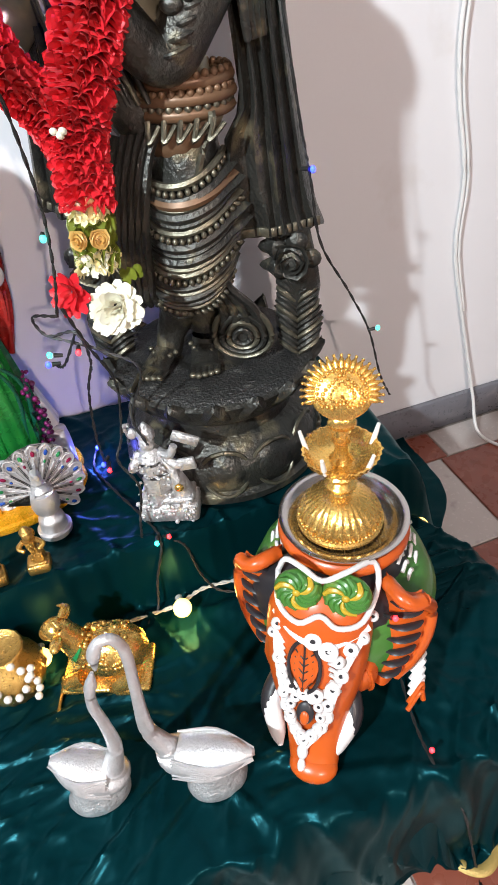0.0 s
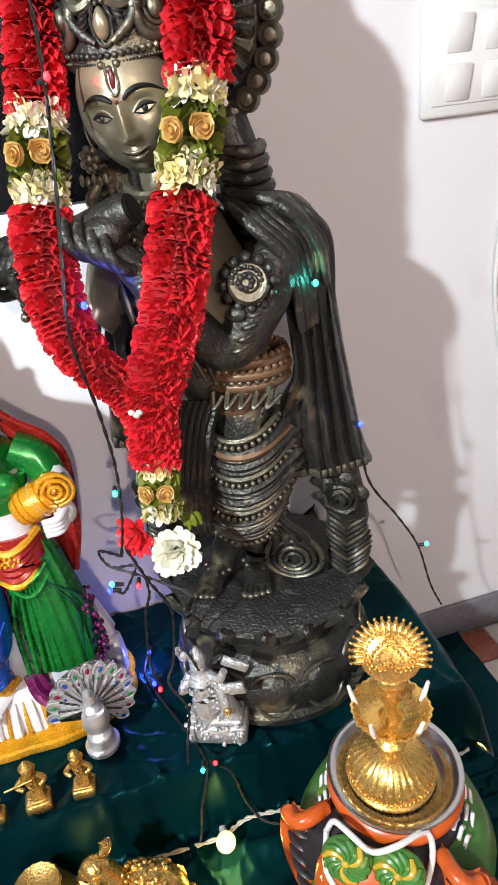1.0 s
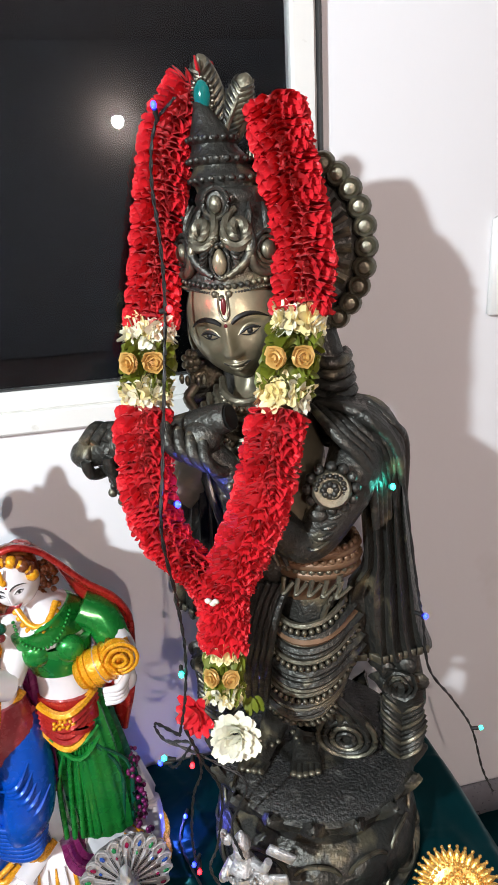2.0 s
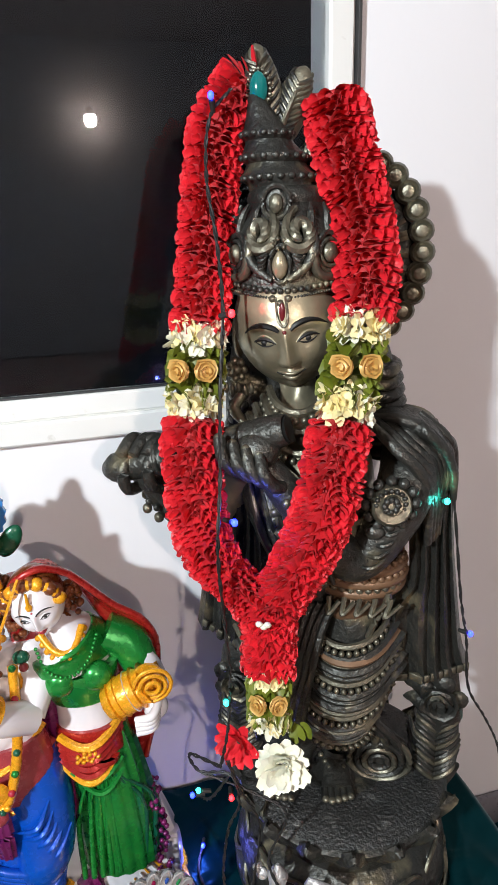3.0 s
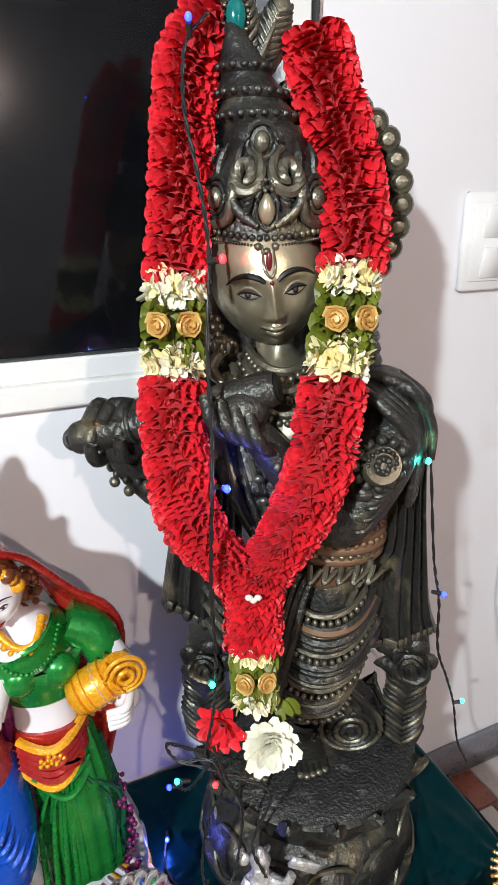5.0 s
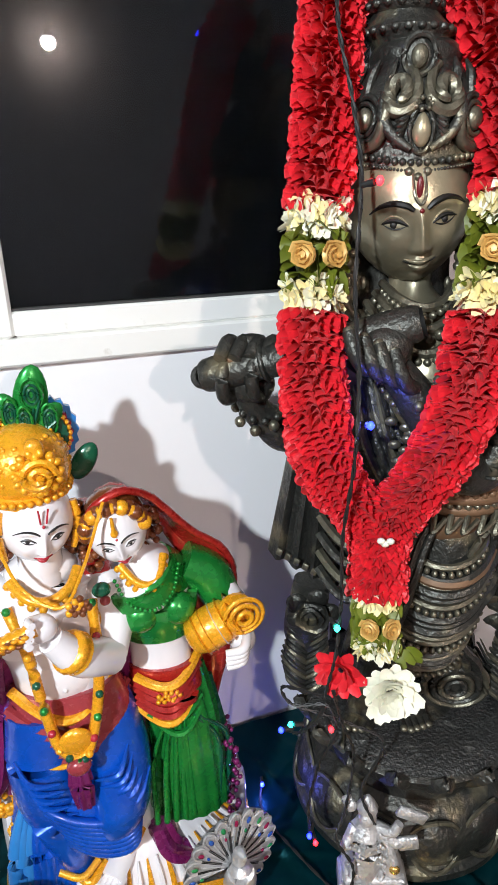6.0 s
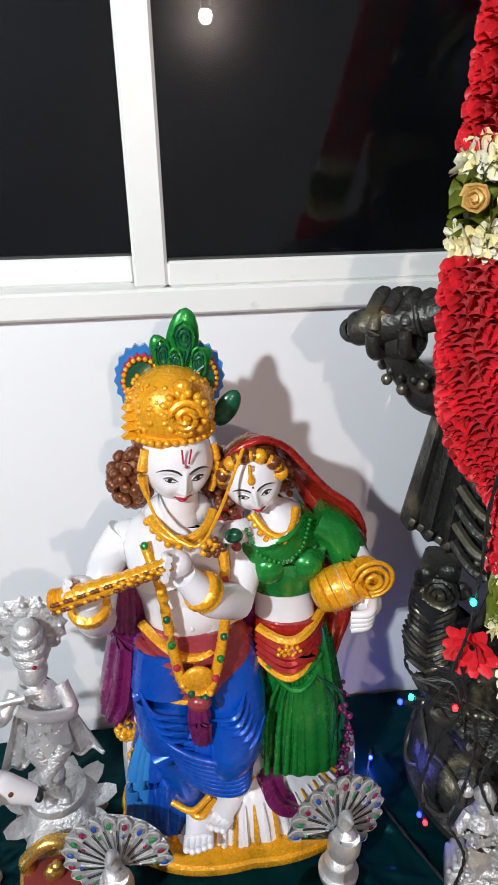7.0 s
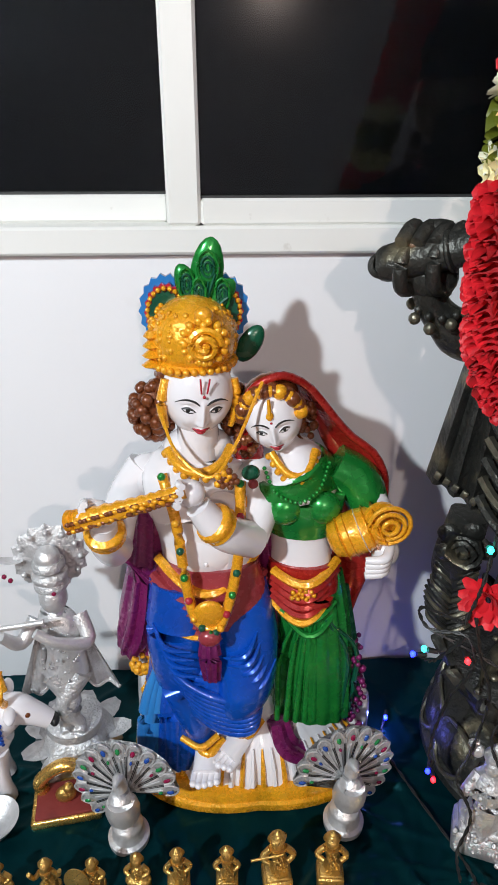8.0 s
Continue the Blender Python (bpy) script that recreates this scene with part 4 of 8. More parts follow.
    for k in range(28):
        a = 2 * math.pi * k / 28
        p = (ox + 0.076 * math.cos(a), oy + 0.008, oz + 0.092 * math.sin(a))
        m.lathe([(0.010, 0.008), (0.0125, 0.0), (0.0125, -0.006), (0.010, -0.010), (0.0075, -0.007), (0.0055, -0.011), (0.001, -0.012)], BRONZE_LIGHT, c=p, turn=(-90, 0, 0), seg=14)
        q = (ox + 0.062 * math.cos(a), oy - 0.006, oz + 0.076 * math.sin(a))
        m.tube([(ox + 0.044 * math.cos(a), oy - 0.006, oz + 0.050 * math.sin(a)), q], [0.004, 0.0055], BRONZE, seg=6, steps=2)
    # head, bowed and tilted
    hx, hy, hz = -0.059, -0.046, 0.7445
    on = sculpted_head(m, (hx, hy, hz), (0.0535, 0.0550, 0.0650), BRONZE_SKIN, (8, -7, 2), 0.17)
    for d in (-1, 1):
        paint_eye(m, on, d, 0.0640, BRONZE_BLACK, BRONZE_SKIN, 1.0)
        m.ball((hx + d * 0.051, hy + 0.006, hz - 0.014), (0.007, 0.013, 0.024), BRONZE_SKIN)
        for k in range(7):
            a = 2 * math.pi * k / 7
            m.ball((hx + d * 0.051 + 0.007 * math.cos(a), hy - 0.014, hz - 0.046 + 0.009 * math.sin(a)), 0.0042, BRONZE_LIGHT, seg=9, rings=6)
        m.ball((hx + d * 0.051, hy - 0.016, hz - 0.046), (0.0055, 0.005, 0.0055), BRONZE_LIGHT, seg=10, rings=6)
        for k in range(5):
            m.ball((hx + d * 0.049 + 0.0062 * (k - 2), hy - 0.017, hz - 0.064 - 0.002 * (k % 2)), (0.003, 0.003, 0.0058), BRONZE_LIGHT, seg=8, rings=6)
        m.tube([(hx + d * 0.045, hy - 0.020, hz - 0.070), (hx + d * 0.052, hy - 0.028, hz - 0.082), (hx + d * 0.040, hy - 0.038, hz - 0.094)], [0.005, 0.006, 0.004], BRONZE_LIGHT, seg=8)
    paint_lips(m, on, 0.0640, BRONZE_SKIN, BRONZE_BLACK)
    m.tube([on(-0.085, 0.56, 0.0008), on(-0.085, 0.28, 0.001), on(0.0, 0.17, 0.001), on(0.085, 0.28, 0.001), on(0.085, 0.56, 0.0008)], 0.0013, BRONZE_LIGHT, seg=6)
    m.ball(on(0, 0.36, 0.0006), (0.0028, 0.0014, 0.0085), RED_DARK, seg=8, rings=6)
    m.ball(on(0, 0.10, 0.0008), (0.0020, 0.0012, 0.0020), RED_DARK, seg=8, rings=6)
    # crown: beaded band, scrolls, tiers, plume
    cx, cy = -0.061, -0.036
    m.lathe([(0.052, 0.772), (0.0575, 0.776), (0.0580, 0.786), (0.0560, 0.794), (0.0585, 0.804), (0.0560, 0.822), (0.0490, 0.838), (0.0400, 0.850), (0.0360, 0.855), (0.0375, 0.860), (0.0350, 0.866), (0.0305, 0.870)],
            BRONZE, c=(cx, cy, 0), seg=40)
    tiers = [(0.0315, 0.866), (0.0320, 0.873), (0.0355, 0.876), (0.0360, 0.880), (0.0320, 0.883), (0.0285, 0.888), (0.0270, 0.891), (0.0305, 0.894), (0.0310, 0.898), (0.0270, 0.901), (0.0225, 0.908), (0.0215, 0.911),
             (0.0245, 0.914), (0.0240, 0.918), (0.0190, 0.922), (0.0150, 0.930), (0.0105, 0.940), (0.006, 0.950), (0.001, 0.953)]
    ring = np.linspace(0, 2 * math.pi, 40, endpoint=False)
    m.grid([[(cx - 0.003 - 0.30 * (z - 0.866) + r * math.cos(a) * (1 + 0.022 * math.cos(20 * a)), cy + 0.004 + r * math.sin(a) * (1 + 0.022 * math.cos(20 * a)), z) for a in ring] for r, z in tiers], BRONZE, caps=False)
    # rope of small beads dipping over the brow
    for off, br in ((0.0, 0.0030), (0.0062, 0.0014)):
        m.beads([(cx + 0.0595 * math.cos(a), cy + 0.0595 * math.sin(a), 0.7845 - off - 0.006 * max(0, -math.sin(a)) ** 6) for a in np.linspace(0, 2 * math.pi, 30)], br, BRONZE, closed=True, seg=7, rings=5)

    def band(a, z, out=0.0):
        z = z - 0.009 * smoothstep(0.865, 0.83, z)
        r = float(np.interp(z, (0.776, 0.794, 0.806, 0.822, 0.838, 0.850, 0.860, 0.870), (0.0575, 0.0560, 0.0585, 0.0560, 0.0490, 0.0400, 0.0375, 0.0305))) + 1.6 * out
        return (cx + r * math.sin(a), cy - r * math.cos(a), z)

    def curl(a0, z0, ra, rz, turns, start, mirror, thick, mat=BRONZE):
        n = int(turns * 12)
        pts = []
        for k in range(n + 1):
            t = k / n
            w = start + mirror * t * turns * 2 * math.pi
            pts.append(band(a0 + ra * (1 - 0.8 * t) * math.cos(w), z0 + rz * (1 - 0.8 * t) * math.sin(w), 0.0015 + 0.003 * t))
        m.tube(pts, [thick * (0.9 + 0.7 * math.sin(math.pi * k / n)) for k in range(n + 1)], mat, seg=7, steps=2)

    for d in (-1, 1):
        # twin scrolls, the long stems that sweep from them, rim bosses in almond frames
        curl(d * 0.30, 0.836, 0.25, 0.0165, 1.5, math.pi / 2, d, 0.0036, BRONZE_LIGHT)
        m.tube([band(d * 0.52, 0.838, 0.003), band(d * 0.50, 0.822, 0.003), band(d * 0.36, 0.808, 0.003), band(d * 0.12, 0.797, 0.003)], [0.0032, 0.0050, 0.0046, 0.0028], BRONZE, seg=8)
        m.tube([band(d * 0.56, 0.850, 0.002), band(d * 0.46, 0.826, 0.003), band(d * 0.56, 0.804, 0.003), band(d * 0.85, 0.799, 0.002), band(d * 1.20, 0.806, 0.002)], [0.0022, 0.0046, 0.0048, 0.0042, 0.0022], BRONZE_LIGHT, seg=8)
        for s_ in (1.0, 0.72):
            m.tube([band(d * (0.80 + 0.27 * s_ * math.cos(w)), 0.820 + 0.0165 * s_ * math.sin(w), 0.002) for w in np.linspace(0, 2 * math.pi, 15)], 0.0026 * s_, BRONZE, seg=7, steps=2)
        m.ball(band(d * 0.80, 0.820, 0.001), (0.0085, 0.0060, 0.0092), BRONZE_LIGHT, turn=(0, 0, math.degrees(d * 0.80)), seg=12, rings=8)
        curl(d * 1.42, 0.816, 0.18, 0.016, 1.2, -math.pi / 2, -d, 0.0040)
        for k in range(5):
            m.tube([band(d * (0.16 + 0.02 * k), 0.823 - 0.004 * k, 0.002), band(d * (0.24 + 0.02 * k), 0.818 - 0.004 * k, 0.004), band(d * (0.33 + 0.01 * k), 0.818 - 0.004 * k, 0.002)], [0.001, 0.0022, 0.001], BRONZE, seg=6, steps=3)
    m.ball(band(0, 0.811, 0.002), (0.0072, 0.0060, 0.0125), BRONZE_SKIN, seg=14, rings=10, shape=lambda x, y, z: (x * (1 - 0.35 * max(0, z)), y, z))
    m.tube([band(0.15 * math.sin(w), 0.811 + 0.0165 * math.cos(w), 0.002) for w in np.linspace(0, 2 * math.pi, 13)], 0.0018, BRONZE, seg=6, steps=2)
    for k in range(7):
        a = 2 * math.pi * k / 7
        m.ball(band(0.10 * math.cos(a), 0.829 + 0.004 * math.sin(a), 0.004), 0.0020, BRONZE_LIGHT, seg=7, rings=5)
    # upright boss over the scrolls, leaf tongues round the shoulder of the dome
    m.ball((cx - 0.004, cy - 0.042, 0.855), (0.0135, 0.007, 0.0150), BRONZE, seg=16, rings=10)
    m.tube([(cx - 0.004 + 0.012 * math.sin(w), cy - 0.049, 0.855 + 0.014 * math.cos(w)) for w in np.linspace(0, 2 * math.pi, 13)], 0.0022, BRONZE, seg=6, steps=2)
    m.ball((cx - 0.004, cy - 0.049, 0.854), (0.0065, 0.004, 0.0085), BRONZE_LIGHT, seg=12, rings=8)
    for k in range(18):
        a = radians(-170 + 20 * k)
        if abs(a) > 0.5:
            m.tube([band(a, 0.838, 0.0), band(a + 0.03, 0.848, 0.003), band(a + 0.08, 0.856, 0.003)], [0.0032, 0.0036, 0.0012], BRONZE, seg=7, steps=3)
    for z, r, n_ in ((0.878, 0.036, 22), (0.896, 0.031, 18), (0.916, 0.0245, 16)):
        for k in range(n_):
            a = 2 * math.pi * k / n_
            m.ball((cx - 0.003 - 0.30 * (z - 0.866) + r * math.cos(a), cy + 0.004 + r * math.sin(a), z), (0.0026, 0.0040, 0.0030), BRONZE, turn=(0, 0, math.degrees(a)), seg=7, rings=5)
    m.beads([(cx - 0.007, cy - 0.0605, 0.772), (cx + 0.000, cy - 0.0615, 0.768), (cx + 0.007, cy - 0.0605, 0.772)], 0.0036, BRONZE_LIGHT, count=3)
    for tip, w in (((-0.090, -0.020, 0.990), 0.0165), ((-0.046, -0.014, 0.970), 0.0165), ((-0.026, -0.006, 0.915), 0.014)):
        root = np.array((-0.072, -0.020, 0.908 if tip[2] > 0.92 else 0.86))
        tip = np.array(tip)
        mid = (root + tip) / 2
        ang = math.degrees(math.atan2(tip[0] - root[0], tip[2] - root[2]))
        m.ball(mid, (w, 0.007, np.linalg.norm(tip - root) / 2 + 0.004), BRONZE_LIGHT, turn=(0, ang, 0), seg=16, rings=12)
        for k in range(9):
            s = k / 9
            c = root + (tip - root) * (0.15 + 0.75 * s)
            ux = np.array((math.cos(radians(ang)), 0, -math.sin(radians(ang))))
            uz = np.array((math.sin(radians(ang)), 0, math.cos(radians(ang))))
            for d in (-1, 1):
                m.tube([c + (0, -0.0075, 0), c + ux * d * w * 0.55 + uz * 0.007 + (0, -0.0065, 0), c + ux * d * w * 0.9 * math.sin(math.pi * (0.2 + 0.7 * s)) + uz * 0.013 + (0, -0.002, 0)], [0.0018, 0.0018, 0.001], BRONZE, seg=5, steps=2)
        m.tube([root + (0, -0.007, 0), mid + (0, -0.009, 0), tip + (0, -0.003, 0)], [0.003, 0.0025, 0.001], BRONZE_LIGHT, seg=6)
    m.ball((-0.086, -0.034, 0.955), (0.0085, 0.005, 0.0145), GEM_TEAL, seg=10, rings=6)
    m.beads([(-0.086 + 0.0105 * math.cos(a), -0.031, 0.955 + 0.0165 * math.sin(a)) for a in np.linspace(0, 2 * math.pi, 14)], 0.002, BRONZE_LIGHT, closed=True, seg=6, rings=4)
    # taller pedestal, with the lower legs shortened to suit
    m.v = m.v[:standing] + [settle(*q) for q in m.v[standing:]]
    m.done("bronze_statue", at=STATUE, label="tall dark bronze garlanded flute player statue on a lotus pedestal", category="statue")


bronze_statue()


# ---- ruffled ribbon garland round the statue's neck ----
def strand_frames(points, step):
    p = spline(points, 16)
    d = np.concatenate([[0], np.cumsum(np.linalg.norm(np.diff(p, axis=0), axis=1))])
    n = max(2, int(d[-1] / step))
    out = []
    for k in range(n + 1):
        s = d[-1] * k / n
        q = np.array([np.interp(s, d, p[:, a]) for a in range(3)])
        q2 = np.array([np.interp(min(d[-1], s + 0.004), d, p[:, a]) for a in range(3)])
        q1 = np.array([np.interp(max(0, s - 0.004), d, p[:, a]) for a in range(3)])
        t = (q2 - q1) / (np.linalg.norm(q2 - q1) + 1e-9)
        x = np.cross(t, (0.05, -1, 0.1))
        x /= np.linalg.norm(x)
        out.append((q, t, x, np.cross(t, x)))
    return out


def ruffle(m, points, radius, mat, core, rng, step=0.0054, waves=15, flat=0.85, amp=0.0050):
    """Gathered ribbon frills, ring after ring on a core; the outer edge runs in uneven waves."""
    fr = strand_frames(points, step)
    m.grid([[q + x * math.cos(a) * radius * 0.5 + y * math.sin(a) * radius * 0.5 * flat for a in np.linspace(0, 2 * math.pi, 10, endpoint=False)] for q, t, x, y in fr], core)
    n = waves * 7
    for q, t, x, y in fr:
        ph, ph2, ph3 = rng.uniform(0, 6.28), rng.uniform(0, 6.28), rng.uniform(0, 6.28)
        w2 = rng.choice((3, 4, 5))
        rows = []
        for s_ in (0.42, 0.66, 0.86, 1.0, 1.03):
            row = []
            for k in range(n):
                a = 2 * math.pi * k / n
                local = waves * a + ph + 1.5 * math.sin(w2 * a + ph2)
                k_amp = amp * ((s_ - 0.4) / 0.6) ** 0.8 * (0.75 + 0.45 * math.sin(2 * a + ph3))
                lift = k_amp * math.sin(local) + 0.0105 * (s_ - 0.4)
                r = radius * s_ * (1 + 0.07 * s_ * math.sin(w2 * a + ph3) + 0.05 * s_ * math.cos(local * 2))
                sw = 0.10 * s_ * math.cos(local)
                row.append(q + (x * math.cos(a + sw) + y * math.sin(a + sw) * flat) * r + t * lift)
            rows.append(row)
        m.grid(rows, mat, caps=False)


def blossom(m, c, way, r, mat, rng, petals=14, layers=3):
    """An open fabric flower with layers of petals."""
    way = np.array(way, float) / np.linalg.norm(way)
    x = np.cross(way, (0.13, 0.2, 1))
    x /= np.linalg.norm(x)
    y = np.cross(way, x)
    for layer in range(layers):
        n = petals - layer * 3
        for k in range(n):
            a = 2 * math.pi * (k + 0.5 * layer + rng.uniform(-0.2, 0.2)) / n
            d = x * math.cos(a) + y * math.sin(a)
            lift = 0.15 + 0.55 * layer
            m.petal(np.array(c) + d * r * 0.12, d + way * lift, way, r * (1.0 - 0.2 * layer) * rng.uniform(0.85, 1.1), mat, width=0.62, curl=rng.uniform(0.0, 0.35), cup=0.35, n=4)


def hung(m, *names, **more):
    m.v = [hang(*q) for q in m.v]
    return m.done(*names, **more)


def cream_band(parent, q, t, x, y, radius, rng):
    m = Mesh()
    for k in range(11):
        a = 2 * math.pi * (k + rng.uniform(-0.2, 0.2)) / 11
        d = x * math.cos(a) + y * math.sin(a) * 0.8
        c = q + d * radius * 0.55 + t * rng.uniform(-0.004, 0.004)
        blossom(m, c, d + t * rng.uniform(-0.5, 0.5), radius * 0.56, WHITE_PETAL if rng.random() < 0.5 else CREAM, rng, petals=9, layers=2)
    hung(m, "cream_frill", parent, label="ring of cream and white fabric petals", kind="stuff")


def leaf_band(parent, points, radius, rng):
    m = Mesh()
    ruffle(m, points, radius * 0.92, LEAF, LEAF, rng, step=0.0075, waves=9, amp=0.008)
    hung(m, "leaf_frill", parent, label="olive green folded ribbon leaves", kind="stuff")


def garland():
    rng = random.Random(4)
    g = empty("garland", STATUE, "red ruffled ribbon garland with cream flowers and gold roses", "garland")
    left = [(-0.100, -0.015, 0.966), (-0.124, -0.025, 0.933), (-0.135, -0.034, 0.885), (-0.144, -0.049, 0.83), (-0.148, -0.062, 0.78), (-0.150, -0.069, 0.752)]
    left2 = [(-0.152, -0.093, 0.670), (-0.152, -0.107, 0.633), (-0.144, -0.124, 0.583), (-0.123, -0.136, 0.531), (-0.093, -0.146, 0.491), (-0.076, -0.152, 0.462)]
    right = [(-0.020, -0.018, 0.950), (-0.008, -0.030, 0.899), (0.005, -0.043, 0.849), (0.014, -0.057, 0.80), (0.013, -0.066, 0.762)]
    right2 = [(-0.004, -0.094, 0.670), (-0.010, -0.107, 0.635), (-0.019, -0.123, 0.590), (-0.038, -0.135, 0.538), (-0.059, -0.145, 0.495), (-0.072, -0.152, 0.462)]
    for pts, r in ((left, 0.0265), (left2, 0.0265), (right, 0.0285), (right2, 0.0275)):
        m = Mesh()
        ruffle(m, pts, r, RIBBON, RIBBON_CORE, rng)
        hung(m, "ruffled_strand", g, kind="stuff")
    m = Mesh()
    ruffle(m, [(-0.074, -0.150, 0.472), (-0.073, -0.155, 0.439), (-0.073, -0.160, 0.408)], 0.0265, RIBBON, RIBBON_CORE, rng)
    hung(m, "ruffled_tail", g, kind="stuff")
    # loose ribbon ends at the top
    m = Mesh()
    for k in range(16):
        a = rng.uniform(0, 6.28)
        m.petal((-0.098 + 0.012 * math.cos(a), -0.02 + 0.01 * math.sin(a), 0.972), (0.6 * math.cos(a) - 0.25, 0.5 * math.sin(a), 0.9), (math.sin(a), -0.5, 0.2), rng.uniform(0.012, 0.020), RIBBON, width=0.55, curl=0.3, cup=0.5, n=4)
    hung(m, "ribbon_tuft", g, kind="stuff")
    for a, b in (((-0.1505, -0.070, 0.748), (-0.152, -0.090, 0.676)), ((0.012, -0.068, 0.757), (-0.002, -0.092, 0.676)), ((-0.073, -0.160, 0.406), (-0.072, -0.163, 0.345))):
        a, b = np.array(a), np.array(b)
        r = 0.029 if a[2] > 0.5 else 0.024
        fr = strand_frames([a, (a + b) / 2, b], 0.03)
        q, t, x, y = fr[0]
        cream_band(g, a + (b - a) * 0.10, t, x, y, r, rng)
        cream_band(g, a + (b - a) * 0.92, t, x, y, r, rng)
        leaf_band(g, [a + (b - a) * 0.22, (a + b) / 2, a + (b - a) * 0.8], r, rng)
        for ang in (-58, -112):
            way = np.array((math.cos(radians(ang)), math.sin(radians(ang)), 0.1))
            m = Mesh()
            m.rose((a + b) / 2 + way * r * 0.92, way, 0.0118 if r > 0.026 else 0.0105, ROSE_GOLD)
            hung(m, "gold_rose", g)
    m = Mesh()
    blossom(m, (-0.058, -0.170, 0.306), (0.1, -1, 0.25), 0.027, WHITE_PETAL, rng, petals=16, layers=4)
    blossom(m, (-0.058, -0.165, 0.300), (0.3, -1, -0.6), 0.024, WHITE_PETAL, rng, petals=14, layers=2)
    hung(m, "white_blossom", g, label="large white fabric blossom")
    m = Mesh()
    blossom(m, (-0.104, -0.160, 0.318), (-0.4, -1, 0.1), 0.024, RIBBON, rng, petals=10, layers=3)
    hung(m, "red_blossom", g, label="red fabric blossom")
    m = Mesh()
    for k in range(5):
        m.petal((-0.05 + 0.01 * rng.uniform(-1, 1), -0.15, 0.335), (0.6, -0.3, rng.uniform(-0.6, 0.5)), (0, -1, 0.3), 0.019, LEAF, width=0.5)
    hung(m, "leaves", g)
    m = Mesh()
    for k in range(3):
        m.ball((-0.073 + 0.004 * (k - 1), -0.181, 0.478 - 0.004 * (k % 2)), 0.0038, WHITE_PETAL, seg=8, rings=6)
    hung(m, "pearl_knot", g, label="small white pearl knot")


garland()


# ---- painted statue of a couple ----
def curls(m, c, r, count, mat, rng, size=0.008):
    size, count = size * 0.66, int(count * 2.2)
    for k in range(count):
        a, b = rng.uniform(0, 6.283), rng.uniform(-1, 1)
        s = math.sqrt(1 - b * b)
        p = (c[0] + r[0] * s * math.cos(a), c[1] + r[1] * s * math.sin(a), c[2] + r[2] * b)
        m.ball(p, size * rng.uniform(0.7, 1.2), mat, seg=8, rings=6)


def painted_face(m, c, s, lean, brow_to, skin=None):
    """A glossy painted face on a head at c, s times life-small."""
    skin = skin or P_WHITE
    tw = np.array(Euler((radians(lean[0]), radians(lean[1]), radians(lean[2]))).to_matrix())

    def at(x, y, z):
        return tw @ (np.array((x, y, z)) * s) + np.array(c)

    on = sculpted_head(m, c, (0.0290 * s, 0.0285 * s, 0.0365 * s), skin, lean)
    for d in (-1, 1):
        paint_eye(m, on, d, 0.0365 * s, P_BLACK, skin, 0.62, 0.9)
    paint_lips(m, on, 0.0365 * s, P_LIP, RED_DARK)
    return at


def pleated(m, points, radii, mat, folds=14, depth=0.08, flat=0.8, seg=42, steps=6, twist=0.6):
    m.tube(points, radii, mat, seg=seg, steps=steps, folds=folds, depth=depth, flat=flat, twist=twist)


def hand(m, c, way, mat, s=1.0):
    c, way = np.array(c, float), np.array(way, float) / np.linalg.norm(way)
    side = np.cross(way, (0, 0, 1))
    side /= np.linalg.norm(side)
    up = np.cross(side, way)
    m.ball(c, (0.014 * s, 0.012 * s, 0.013 * s), mat)
    for k in range(4):
        q = c + up * (0.009 - 0.006 * k) * s
        m.tube([q, q + way * 0.014 * s + side * 0.003, q + way * 0.021 * s - side * 0.006 * s], [0.0042 * s, 0.0040 * s, 0.0034 * s], mat, seg=8, steps=3)


